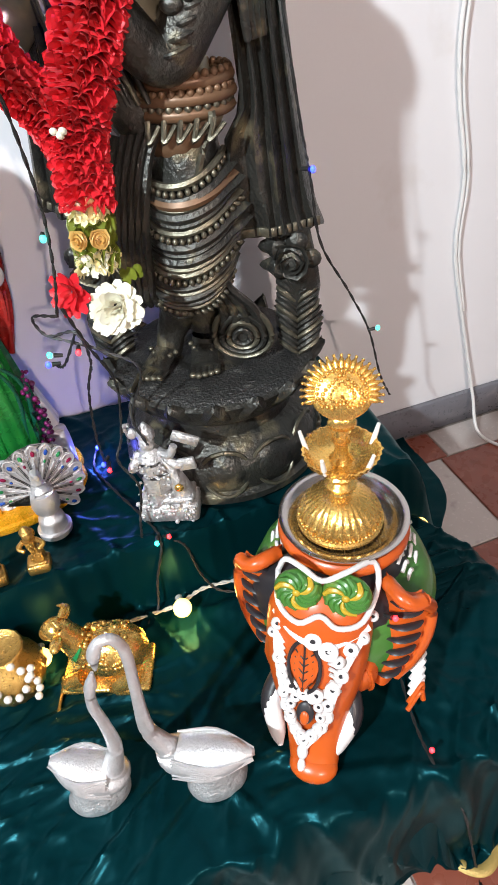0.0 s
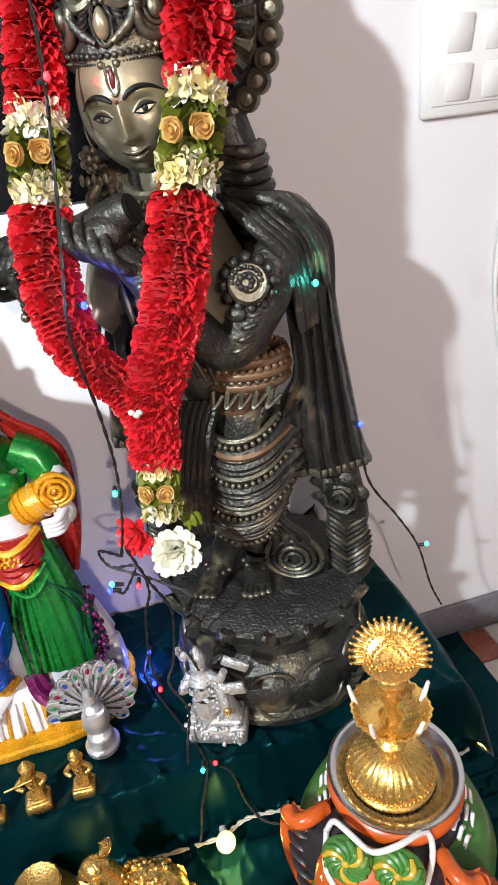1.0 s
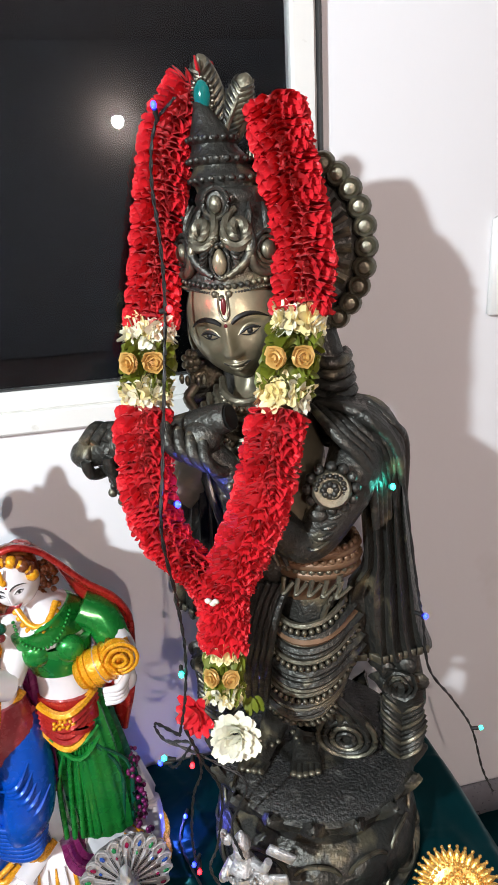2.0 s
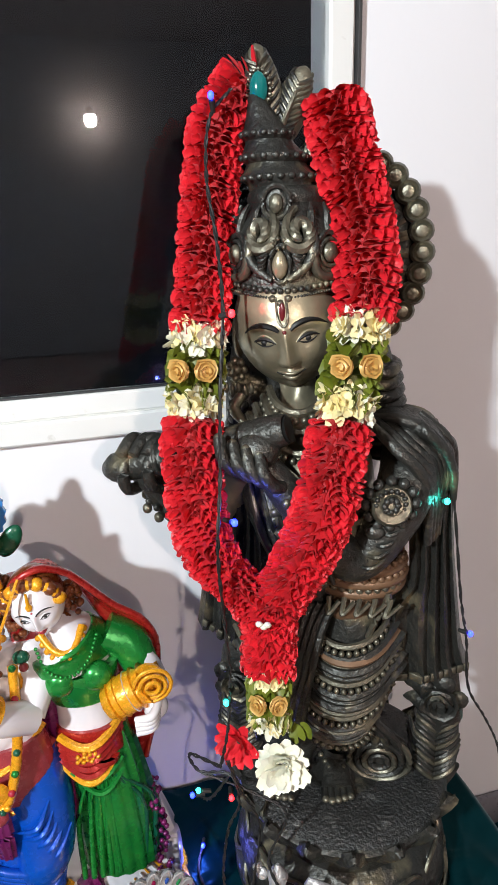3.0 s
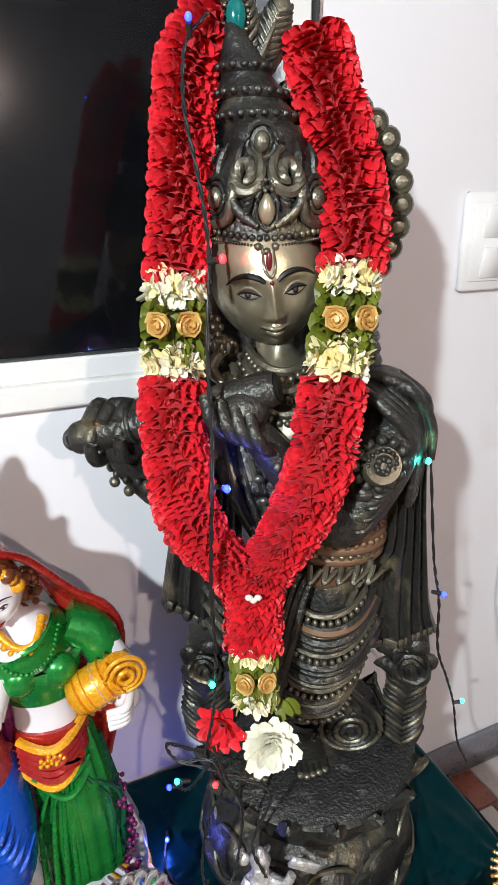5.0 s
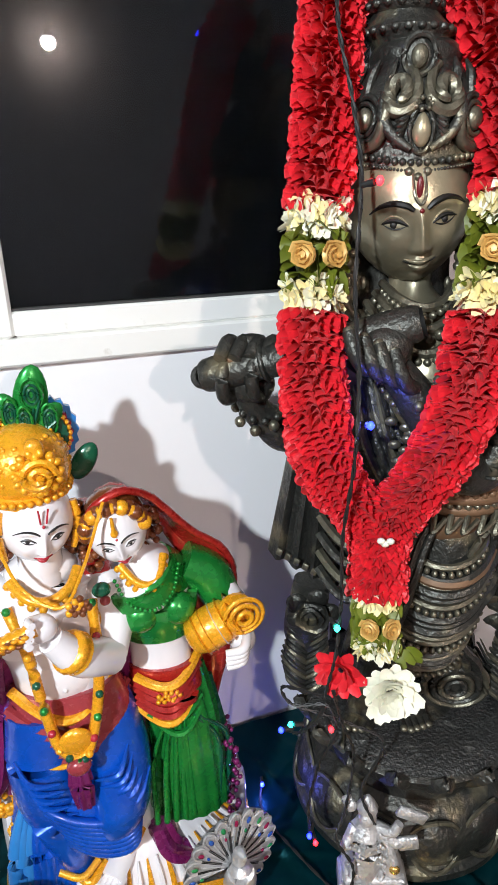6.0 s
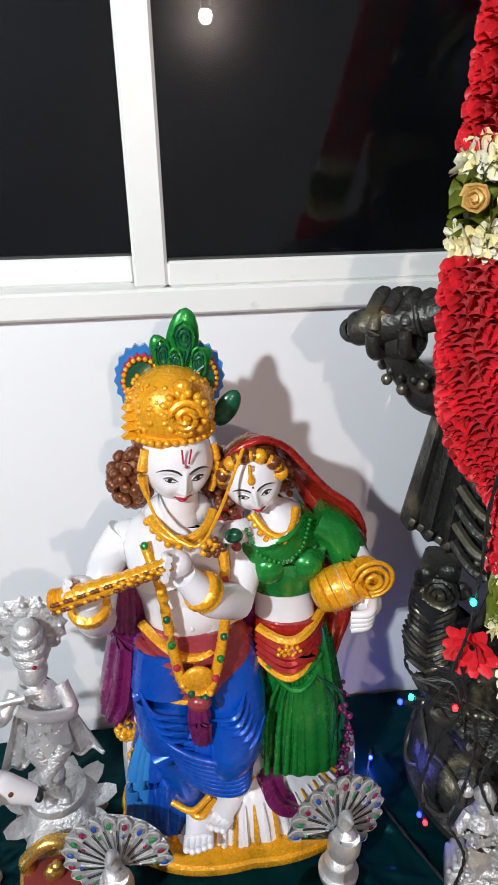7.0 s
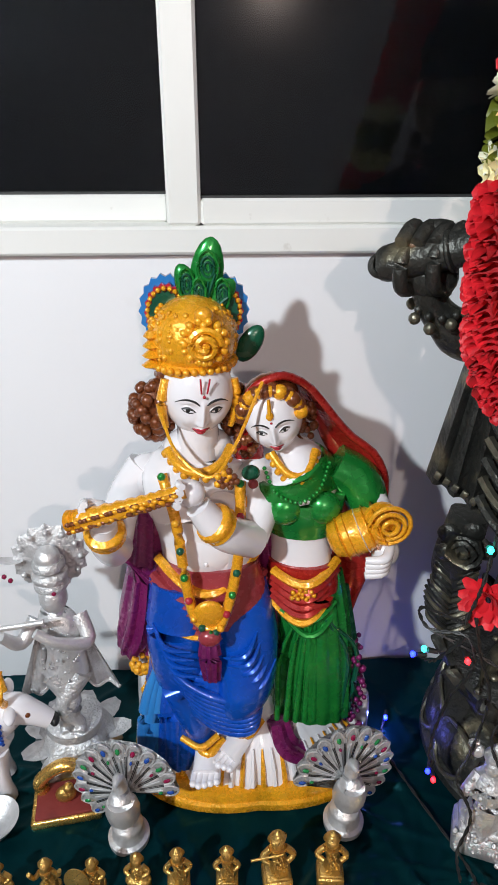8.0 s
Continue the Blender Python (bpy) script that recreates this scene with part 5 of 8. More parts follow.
def couple_statue():
    m = Mesh()
    rng = random.Random(9)
    # stepped gold base and white mound with gold grass lines
    oval = (1.0, 0.62)
    m.lathe([(0.10, 0), (0.146, 0), (0.150, 0.004), (0.148, 0.012), (0.142, 0.014), (0.142, 0.018), (0.137, 0.026), (0.12, 0.028)], P_GOLD, c=(0.005, -0.005, 0), squash=oval, seg=56,
            ripple=lambda a, z: 1 + 0.10 * abs(math.cos(a)) * abs(math.sin(a)) * 2)
    m.lathe([(0.137, 0.026), (0.133, 0.04), (0.118, 0.062), (0.095, 0.085), (0.06, 0.10), (0.01, 0.105)], P_WHITE, c=(0.005, 0.0, 0), squash=oval, seg=72,
            ripple=lambda a, z: 1 + 0.035 * math.sin(26 * a + 40 * z))
    for k in range(34):
        a = math.pi + math.pi * (k + 0.5) / 34
        c, s = math.cos(a), math.sin(a) * 0.62
        m.tube([(0.005 + 0.139 * c, 0.139 * s, 0.030), (0.005 + 0.130 * c, 0.130 * s, 0.050), (0.005 + (0.112 + 0.01 * wave(k, 1)) * c, 0.112 * s, 0.072)], [0.0035, 0.003, 0.001], P_GOLD if k % 2 else P_WHITE, seg=6, steps=3)
    # male figure: legs in blue folds, feet
    foot(m, (-0.052, -0.062, 0.056), -6, P_WHITE, 0.95)
    foot(m, (-0.012, -0.055, 0.064), -42, P_WHITE, 0.95)
    for c in ((-0.052, -0.064, 0.080), (-0.006, -0.052, 0.094)):
        m.tube([(c[0] - 0.016, c[1] + 0.006, c[2]), (c[0], c[1] - 0.012, c[2] - 0.004), (c[0] + 0.017, c[1] + 0.004, c[2] + 0.002)], 0.005, P_GOLD, seg=8)
    m.tube([(-0.076, -0.026, 0.290), (-0.080, -0.036, 0.225), (-0.076, -0.042, 0.160), (-0.060, -0.044, 0.082)], [0.033, 0.036, 0.031, 0.024], P_BLUE, seg=30, steps=8, folds=3, depth=0.03, flat=0.85)
    m.tube([(-0.016, -0.026, 0.290), (-0.008, -0.042, 0.225), (-0.012, -0.058, 0.170), (-0.022, -0.052, 0.125), (-0.010, -0.044, 0.092)], [0.033, 0.037, 0.035, 0.027, 0.019], P_BLUE, seg=30, steps=8, folds=3, depth=0.03, flat=0.9)
    m.ball((-0.045, -0.030, 0.215), (0.030, 0.020, 0.055), P_BLUE)
    m.ball((-0.040, -0.052, 0.152), (0.046, 0.026, 0.052), P_BLUE, turn=(0, 18, 0), seg=24, rings=16)
    # folds swept from the hip down to the crossing knee and calf
    for k in range(8):
        t = k / 7
        m.tube([(-0.102 + 0.016 * t, -0.050, 0.214 - 0.050 * t), (-0.078 + 0.016 * t, -0.070, 0.190 - 0.054 * t), (-0.042 + 0.010 * t, -0.079, 0.170 - 0.052 * t), (-0.004 + 0.002 * t, -0.083, 0.168 - 0.046 * t), (0.020 - 0.010 * t, -0.064, 0.184 - 0.044 * t)],
               [0.0015, 0.0040, 0.0050, 0.0044, 0.0015], P_BLUE, seg=9, steps=5)
    for k in range(5):
        m.tube([(0.004 + 0.005 * k, -0.066, 0.250 - 0.010 * k), (-0.010 + 0.004 * k, -0.084, 0.232 - 0.011 * k), (-0.032 + 0.003 * k, -0.074, 0.222 - 0.012 * k)], [0.001, 0.0036, 0.001], P_BLUE, seg=7)
        m.tube([(-0.106 + 0.003 * k, -0.050, 0.252 - 0.012 * k), (-0.092 + 0.003 * k, -0.070, 0.236 - 0.012 * k), (-0.066 + 0.003 * k, -0.072, 0.230 - 0.012 * k)], [0.001, 0.0034, 0.001], P_BLUE, seg=7)
    # long gathered fall at the side, paler towards the outer pleats
    for k in range(10):
        x = -0.128 + 0.0068 * k
        m.tube([(-0.104 + 0.003 * k, -0.036, 0.185 - 0.004 * k), (x + 0.006, -0.052, 0.125), (x, -0.058 - 0.002 * (k % 2), 0.036 + 0.004 * (k % 3))], [0.0035, 0.0078, 0.0092], P_SKY if k < 3 else P_BLUE, seg=9, steps=6)
    m.tube([(-0.096, -0.024, 0.19), (-0.100, -0.034, 0.12), (-0.100, -0.038, 0.046)], [0.018, 0.027, 0.031], P_BLUE, seg=24, flat=0.8)
    # gold hems above both feet
    for pts in ([(-0.082, -0.064, 0.092), (-0.060, -0.074, 0.086), (-0.040, -0.064, 0.092)], [(-0.030, -0.066, 0.108), (-0.012, -0.070, 0.098), (0.006, -0.056, 0.100)]):
        m.tube(pts, 0.0040, P_GOLD, seg=8)
    # rose wrap at the hips, gold edge
    pleated(m, [(-0.046, -0.022, 0.252), (-0.045, -0.022, 0.285), (-0.046, -0.020, 0.318)], [0.064, 0.062, 0.054], P_ROSE, folds=0, flat=0.66)
    for k in range(6):
        swag(m, (-0.104, -0.028, 0.30 - 0.008 * k), (-0.045, -0.058, 0.285 - 0.008 * k), 0.006, 0.0052, P_ROSE, bulge=0.01)
        swag(m, (-0.045, -0.058, 0.285 - 0.008 * k), (0.014, -0.028, 0.30 - 0.008 * k), 0.006, 0.0052, P_ROSE, bulge=0.01)
    swag(m, (-0.106, -0.030, 0.252), (-0.046, -0.062, 0.240), 0.004, 0.004, P_GOLD, bulge=0.010)
    swag(m, (-0.046, -0.062, 0.240), (0.016, -0.030, 0.252), 0.004, 0.004, P_GOLD, bulge=0.010)
    swag(m, (-0.098, -0.028, 0.322), (0.006, -0.028, 0.326), 0.026, 0.0055, P_GOLD, bulge=0.034)
    # purple cloth down the side and between the figures
    for pts, rad in (([(-0.108, 0.000, 0.40), (-0.118, -0.004, 0.30), (-0.132, -0.010, 0.215), (-0.140, -0.012, 0.185)], [0.014, 0.020, 0.027, 0.020]),
                     ([(-0.112, 0.004, 0.36), (-0.112, -0.004, 0.26), (-0.112, -0.012, 0.18)], [0.014, 0.020, 0.022]),
                     ([(0.014, -0.006, 0.36), (0.018, -0.016, 0.26), (0.020, -0.022, 0.16)], [0.012, 0.016, 0.016]),
                     ([(-0.046, -0.070, 0.250), (-0.046, -0.078, 0.225), (-0.045, -0.076, 0.195)], [0.008, 0.011, 0.009])):
        pleated(m, pts, rad, P_PURPLE, folds=8, depth=0.14, flat=0.6)
    m.tube([(0.030, -0.052, 0.10), (0.040, -0.060, 0.065), (0.060, -0.064, 0.050)], [0.012, 0.016, 0.012], P_PURPLE, folds=7, depth=0.15, seg=28)
    # chest, arms
    m.tube([(-0.047, -0.020, 0.31), (-0.048, -0.022, 0.345), (-0.052, -0.020, 0.385), (-0.056, -0.014, 0.420), (-0.055, -0.010, 0.440), (-0.052, -0.012, 0.462), (-0.051, -0.016, 0.475)],
           [0.048, 0.050, 0.056, 0.053, 0.034, 0.019, 0.018], P_WHITE, seg=24, flat=0.62)
    m.tube([(-0.104, -0.004, 0.418), (-0.128, -0.012, 0.385), (-0.138, -0.040, 0.345)], [0.021, 0.0185, 0.0165], P_WHITE, seg=14)
    m.tube([(-0.138, -0.042, 0.345), (-0.140, -0.066, 0.370), (-0.138, -0.080, 0.400)], [0.019, 0.016, 0.012], P_WHITE, seg=14)
    m.tube([(0.000, -0.006, 0.415), (0.010, -0.030, 0.390), (-0.002, -0.058, 0.362)], [0.021, 0.0185, 0.0165], P_WHITE, seg=14)
    m.tube([(-0.002, -0.058, 0.362), (-0.030, -0.082, 0.388), (-0.052, -0.088, 0.420)], [0.019, 0.017, 0.012], P_WHITE, seg=14)
    m.ball((-0.102, -0.006, 0.410), 0.0225, P_WHITE)
    m.ball((-0.002, -0.008, 0.408), 0.0225, P_WHITE)
    for d in (-1, 1):
        m.ball((-0.055 + d * 0.023, -0.046, 0.392), (0.024, 0.010, 0.018), P_WHITE)
    m.ball((-0.047, -0.047, 0.338), (0.030, 0.010, 0.026), P_WHITE)
    m.ball((-0.047, -0.0570, 0.331), (0.0022, 0.0010, 0.0028), P_WHITE, seg=8, rings=6)
    hand(m, (-0.058, -0.088, 0.434), (-0.5, -0.6, 0.3), P_WHITE, 1.0)
    hand(m, (-0.142, -0.082, 0.412), (-0.6, -0.5, 0.4), P_WHITE, 1.0)
    for c, tn in (((-0.139, -0.073, 0.385), (35, 0, 0)), ((-0.036, -0.084, 0.398), (20, -42, 0)), ((0.008, -0.026, 0.394), (28, 0, 0))):
        m.lathe([(0.013, -0.008), (0.0195, -0.006), (0.0180, -0.002), (0.0200, 0.002), (0.0185, 0.006), (0.013, 0.008)], P_GOLD, c=c, turn=tn, seg=18, squash=(1.25, 1.25) if c[0] > 0 else (1, 1))
    m.ball((-0.052, -0.014, 0.446), (0.034, 0.022, 0.020), P_WHITE)
    m.tube([(-0.052, -0.018, 0.440), (-0.051, -0.022, 0.468), (-0.050, -0.022, 0.490)], [0.022, 0.0195, 0.0195], P_WHITE, seg=20)
    # flute
    m.tube([(-0.166, -0.090, 0.410), (-0.15, -0.094, 0.414), (-0.10, -0.098, 0.430), (-0.062, -0.098, 0.442)], [0.0092, 0.0098, 0.0080, 0.0066], P_GOLD, seg=14, steps=16, ridges=(15, 0.10))
    for k in range(26):
        t = k / 25
        for d in (-1, 1):
            m.ball((-0.163 + 0.094 * t, -0.1005 - 0.0035 * (1 + 0.2 * d), 0.4105 + 0.029 * t + d * 0.0045 * (1 - 0.3 * t)), (0.0030, 0.0020, 0.0022), P_BROWN if (k + d) % 3 else P_GOLD, seg=7, rings=5)
    for k in range(14):
        a = 2.4 * k
        m.ball((-0.026 + 0.0026 * math.sqrt(k) * math.cos(a), -0.088, 0.447 + 0.0026 * math.sqrt(k) * math.sin(a)), 0.0034, P_BROWN if k % 3 else P_GOLD, seg=7, rings=5)
    for k in range(16):
        t = (k + 1) / 18
        m.ball((-0.112 + 0.050 * t, -0.1075 + 0.0015 * (k % 2), 0.428 + 0.014 * t + 0.003 * (k % 3 - 1)), (0.0034, 0.0022, 0.0022), P_BROWN if k % 3 == 0 else P_GOLD, seg=7, rings=5)
    # thin string across the chest to the shoulder ornament
    m.tube([(-0.085, -0.040, 0.500), (-0.070, -0.066, 0.465), (-0.040, -0.085, 0.448), (-0.018, -0.070, 0.470), (0.008, -0.050, 0.525)], 0.0016, P_GOLD, seg=6)
    # garland of painted flowers
    for pts in ([(-0.086, -0.044, 0.43), (-0.074, -0.064, 0.39), (-0.068, -0.070, 0.33), (-0.060, -0.078, 0.285), (-0.044, -0.084, 0.270)],
                [(-0.012, -0.044, 0.42), (-0.014, -0.064, 0.36), (-0.022, -0.074, 0.31), (-0.034, -0.082, 0.275), (-0.044, -0.084, 0.270)]):
        m.tube(pts, 0.0055, P_GOLD, seg=8)
        p = spline(pts, 4)
        for k, q in enumerate(p[::2]):
            m.ball(q + (0, -0.005, 0), 0.0042, (P_GREEN, P_LIP, P_GOLD, P_DARKGREEN)[k % 4], seg=7, rings=5)
    m.ball((-0.045, -0.088, 0.264), (0.012, 0.008, 0.010), P_ROSE)
    m.ball((-0.045, -0.082, 0.290), (0.016, 0.006, 0.016), P_GOLD)
    m.beads([(-0.082, -0.036, 0.448), (-0.066, -0.056, 0.436), (-0.048, -0.060, 0.432), (-0.030, -0.054, 0.438), (-0.018, -0.036, 0.450)], 0.0042, P_GOLD)
    m.tube([(-0.080, -0.036, 0.452), (-0.066, -0.054, 0.442), (-0.048, -0.058, 0.438), (-0.030, -0.052, 0.444), (-0.020, -0.036, 0.454)], 0.005, P_GOLD, seg=8)
    m.ball((-0.002, -0.046, 0.430), (0.009, 0.006, 0.008), P_DARKGREEN)
    m.ball((0.000, -0.050, 0.420), 0.005, P_ROSE)
    # head, hair, crown, plume
    at = painted_face(m, (-0.050, -0.022, 0.505), 1.16, (8, 4, 10), 0)
    for sgn in (-1, 1):
        m.tube([at(sgn * 0.0022, -0.0285, 0.014), at(sgn * 0.0036, -0.0275, 0.026)], [0.0009, 0.0009], P_LIP, seg=6, steps=2)
    m.ball(at(0, -0.0290, 0.0115), 0.0016, P_LIP, seg=8, rings=6)
    m.ball((-0.092, -0.002, 0.482), (0.019, 0.013, 0.028), P_BROWN)
    m.ball((-0.056, 0.006, 0.505), (0.036, 0.020, 0.040), P_BROWN)
    m.ball((-0.016, -0.002, 0.482), (0.012, 0.010, 0.026), P_BROWN)
    curls(m, (-0.094, -0.004, 0.480), (0.020, 0.014, 0.028), 46, P_BROWN, rng, 0.0085)
    curls(m, (-0.016, -0.004, 0.480), (0.012, 0.012, 0.026), 24, P_BROWN, rng, 0.0075)
    curls(m, (-0.055, 0.008, 0.500), (0.034, 0.016, 0.040), 40, P_BROWN, rng, 0.009)
    for d in (-1, 1):
        m.tube([at(d * 0.027, -0.006, 0.016), at(d * 0.030, -0.012, -0.004), at(d * 0.026, -0.014, -0.024)], [0.004, 0.005, 0.003], P_GOLD, seg=8)
    cz = 0.528
    m.lathe([(0.030, 0.0), (0.0365, 0.002), (0.0370, 0.010), (0.0345, 0.012), (0.0375, 0.018), (0.0390, 0.030), (0.0360, 0.044), (0.0280, 0.056), (0.016, 0.064), (0.004, 0.067)], P_GOLD, c=(-0.053, -0.012, cz), turn=(4, 2, 0), seg=30,
            ripple=lambda a, z: 1 + 0.02 * math.cos(14 * a))
    m.beads([(-0.053 + 0.038 * math.cos(a), -0.012 + 0.038 * math.sin(a), cz + 0.006) for a in np.linspace(0, 2 * math.pi, 18)], 0.0035, P_GOLD, closed=True, seg=7, rings=5)
    for k in range(230):
        a, zz = rng.uniform(0, 6.283), rng.uniform(0.014, 0.058)
        rr = np.interp(zz, (0.0, 0.018, 0.030, 0.044, 0.056, 0.064), (0.037, 0.0378, 0.0392, 0.0362, 0.0285, 0.0165))
        m.ball((-0.053 + rr * math.cos(a), -0.012 + rr * math.sin(a), cz + zz), rng.uniform(0.0014, 0.0030), P_GOLD, seg=7, rings=5)
    spiral(m, (-0.042, -0.053, cz + 0.032), 0.015, 2.0, 0.0032, P_GOLD)
    m.ball((-0.042, -0.053, cz + 0.032), (0.005, 0.004, 0.005), P_GOLD)
    for k in range(8):
        a = 2 * math.pi * k / 8
        m.ball((-0.042 + 0.017 * math.cos(a), -0.050, cz + 0.032 + 0.017 * math.sin(a)), 0.0042, P_GOLD, seg=8, rings=6)
    for ring_, n_, rr in ((0.011, 9, 0.0042), (0.0185, 14, 0.0044)):
        for k in range(n_):
            a = 2 * math.pi * k / n_
            m.ball((-0.042 + ring_ * math.cos(a), -0.0515 + 0.10 * ring_, cz + 0.034 + ring_ * math.sin(a)), (rr, 0.004, rr * 0.8), P_GOLD, turn=(0, -math.degrees(a), 0), seg=9, rings=6)
    for k in range(4):
        m.lathe([(0.004, 0.0), (0.0105 - 0.001 * k, 0.003), (0.004, 0.008)], P_GOLD, c=(-0.088, -0.028, cz + 0.004 + 0.009 * k), seg=14, ripple=lambda a, z: 1 + 0.06 * math.cos(8 * a))
    m.ball((-0.042, -0.046, cz + 0.056), (0.008, 0.006, 0.008), P_GOLD)
    for k in range(26):
        a = 0.6 * k
        m.ball((-0.053 + 0.037 * math.cos(a), -0.012 + 0.037 * math.sin(a), cz + 0.020 + 0.0008 * k), 0.0042, P_GOLD, seg=7, rings=5)
    for d, x in ((-1, -0.076), (1, -0.026)):
        for rr, mat, yy in ((0.033, P_SKY, 0.010), (0.026, P_LIP, 0.004), (0.020, P_DARKGREEN, -0.001)):
            m.lathe([(0.001, -0.003), (rr, -0.003), (rr, 0.003), (0.001, 0.003)], mat, c=(x, yy, cz + 0.048), turn=(90, 0, 0), seg=36, squash=(0.75, 1.0),
                    ripple=lambda a, z: 1 + 0.05 * math.cos(18 * a))
        m.beads([(x + 0.0225 * 0.75 * math.cos(a), -0.001, cz + 0.048 + 0.0225 * math.sin(a)) for a in np.linspace(0, 2 * math.pi, 16)], 0.0026, P_GOLD, closed=True, seg=6, rings=4)
    for tip, w in (((-0.034, 0.0, 0.640), 0.015), ((-0.062, 0.0, 0.618), 0.011), ((-0.016, 0.0, 0.604), 0.011), ((-0.046, -0.006, 0.606), 0.010)):
        root = np.array((-0.045, -0.004, 0.572))
        tip = np.array(tip)
        ang = math.degrees(math.atan2(tip[0] - root[0], tip[2] - root[2]))
        mid = root + (tip - root) * 0.55
        m.ball(mid, (w, 0.006, np.linalg.norm(tip - root) * 0.5), P_GREEN, turn=(0, ang, 0), seg=14, rings=10)
        eye = root + (tip - root) * 0.68
        for s in (1.0, 0.62, 0.3):
            m.tube([eye + np.array((w * 0.6 * s * math.sin(b), -0.0065, 0.0145 * s * math.cos(b))) for b in np.linspace(0, 2 * math.pi, 11)], 0.0014, P_DARKGREEN if s < 0.9 else P_GREEN, seg=5, steps=2)
        for k in range(4):
            m.tube([root + (0, -0.006, 0.0), root + (tip - root) * (0.3 + 0.1 * k) + ((k - 1.5) * 0.005, -0.0075, 0)], [0.002, 0.0012], P_DARKGREEN, seg=5, steps=2)
    m.ball((0.000, 0.000, 0.545), (0.011, 0.006, 0.020), P_DARKGREEN, turn=(0, 30, 0))
    # female figure: green skirt, sash, blouse
    pleated(m, [(0.060, -0.018, 0.295), (0.066, -0.020, 0.23), (0.070, -0.022, 0.15), (0.072, -0.026, 0.095)], [0.038, 0.044, 0.048, 0.048], P_GREEN, folds=17, depth=0.035, flat=0.72, seg=68)
    pleated(m, [(0.088, -0.018, 0.27), (0.100, -0.020, 0.18), (0.106, -0.022, 0.105)], [0.018, 0.022, 0.024], P_DARKGREEN, folds=8, depth=0.12, flat=0.7)
    pleated(m, [(0.052, -0.028, 0.268), (0.054, -0.026, 0.288), (0.054, -0.024, 0.312)], [0.040, 0.040, 0.036], P_RED, folds=0, flat=0.66)
    for k in range(6):
        swag(m, (0.022, -0.036, 0.306 - 0.008 * k), (0.090, -0.032, 0.314 - 0.006 * k), 0.008 + 0.003 * k, 0.0052, P_RED if k not in (0, 5) else P_GOLD, bulge=0.024)
    for k in range(9):
        x = 0.030 + 0.0105 * k
        m.tube([(0.050 + 0.004 * k, -0.052, 0.262 - 0.002 * k), (x + 0.004 * math.sin(k), -0.052 + 0.0004 * (k - 3) ** 2, 0.190), (x - 0.002, -0.059 + 0.0005 * (k - 3) ** 2, 0.104)], [0.0012, 0.0030, 0.0038], P_GREEN if k < 7 else P_DARKGREEN, seg=8, steps=6)
    for k in range(2):
        swag(m, (0.030 + 0.006 * k, -0.046, 0.262 - 0.012 * k), (0.088, -0.046, 0.270 - 0.016 * k), 0.014 + 0.006 * k, 0.0034, P_GREEN, bulge=0.012)
    for k in range(14):
        m.ball((0.050 + 0.013 * math.cos(2.4 * k) * math.sqrt(k / 14), -0.0605, 0.292 + 0.009 * math.sin(2.4 * k) * math.sqrt(k / 14)), 0.0028, P_GOLD, seg=7, rings=5)
    m.tube([(0.053, -0.020, 0.300), (0.052, -0.020, 0.340), (0.050, -0.018, 0.38), (0.046, -0.012, 0.42), (0.036, -0.012, 0.448), (0.030, -0.012, 0.46)], [0.034, 0.032, 0.042, 0.044, 0.018, 0.015], P_WHITE, seg=20, flat=0.70)
    m.tube([(0.051, -0.019, 0.348), (0.050, -0.018, 0.38), (0.047, -0.013, 0.415), (0.044, -0.012, 0.425)], [0.0355, 0.0455, 0.0475, 0.040], P_GREEN, seg=24, flat=0.72)
    for d in (-1, 1):
        m.ball((0.051 + d * 0.019, -0.042, 0.386), (0.018, 0.014, 0.018), P_GREEN)
    m.beads([(0.012, -0.034, 0.428), (0.022, -0.052, 0.410), (0.044, -0.058, 0.402), (0.064, -0.050, 0.412), (0.076, -0.030, 0.430)], 0.0022, P_GREEN)
    m.beads([(0.016, -0.032, 0.440), (0.028, -0.046, 0.424), (0.042, -0.050, 0.420), (0.056, -0.044, 0.426), (0.064, -0.028, 0.440)], 0.0036, P_GOLD)
    m.tube([(0.018, -0.032, 0.444), (0.030, -0.044, 0.430), (0.042, -0.048, 0.426), (0.054, -0.042, 0.432), (0.062, -0.028, 0.444)], 0.0042, P_GOLD, seg=8)
    m.tube([(0.084, -0.010, 0.418), (0.108, -0.014, 0.402), (0.122, -0.026, 0.372)], [0.022, 0.023, 0.020], P_GREEN, seg=18, folds=6, depth=0.05)
    m.tube([(0.122, -0.026, 0.382), (0.134, -0.044, 0.366), (0.124, -0.062, 0.352)], [0.017, 0.013, 0.010], P_WHITE, seg=12)
    m.tube([(0.010, -0.008, 0.415), (0.002, -0.024, 0.392)], [0.018, 0.016], P_WHITE, seg=12)
    # gold pitcher in her arm and her hand under it
    m.lathe([(0.010, -0.034), (0.020, -0.030), (0.026, -0.016), (0.0265, 0.0), (0.024, 0.012), (0.015, 0.020), (0.0135, 0.026), (0.018, 0.030), (0.016, 0.033), (0.004, 0.034)], P_GOLD, c=(0.106, -0.058, 0.368), turn=(12, 64, 10), seg=26, squash=(0.86, 0.86),
            ripple=lambda a, z: 1 + 0.02 * math.cos(12 * a))
    for q in (-0.02, -0.012, 0.0, 0.008, 0.018):
        m.lathe([(0.0195, q - 0.002), (0.0242, q), (0.0195, q + 0.002)], P_GOLD if q else P_WHITE, c=(0.106, -0.058, 0.368), turn=(12, 64, 10), seg=26)
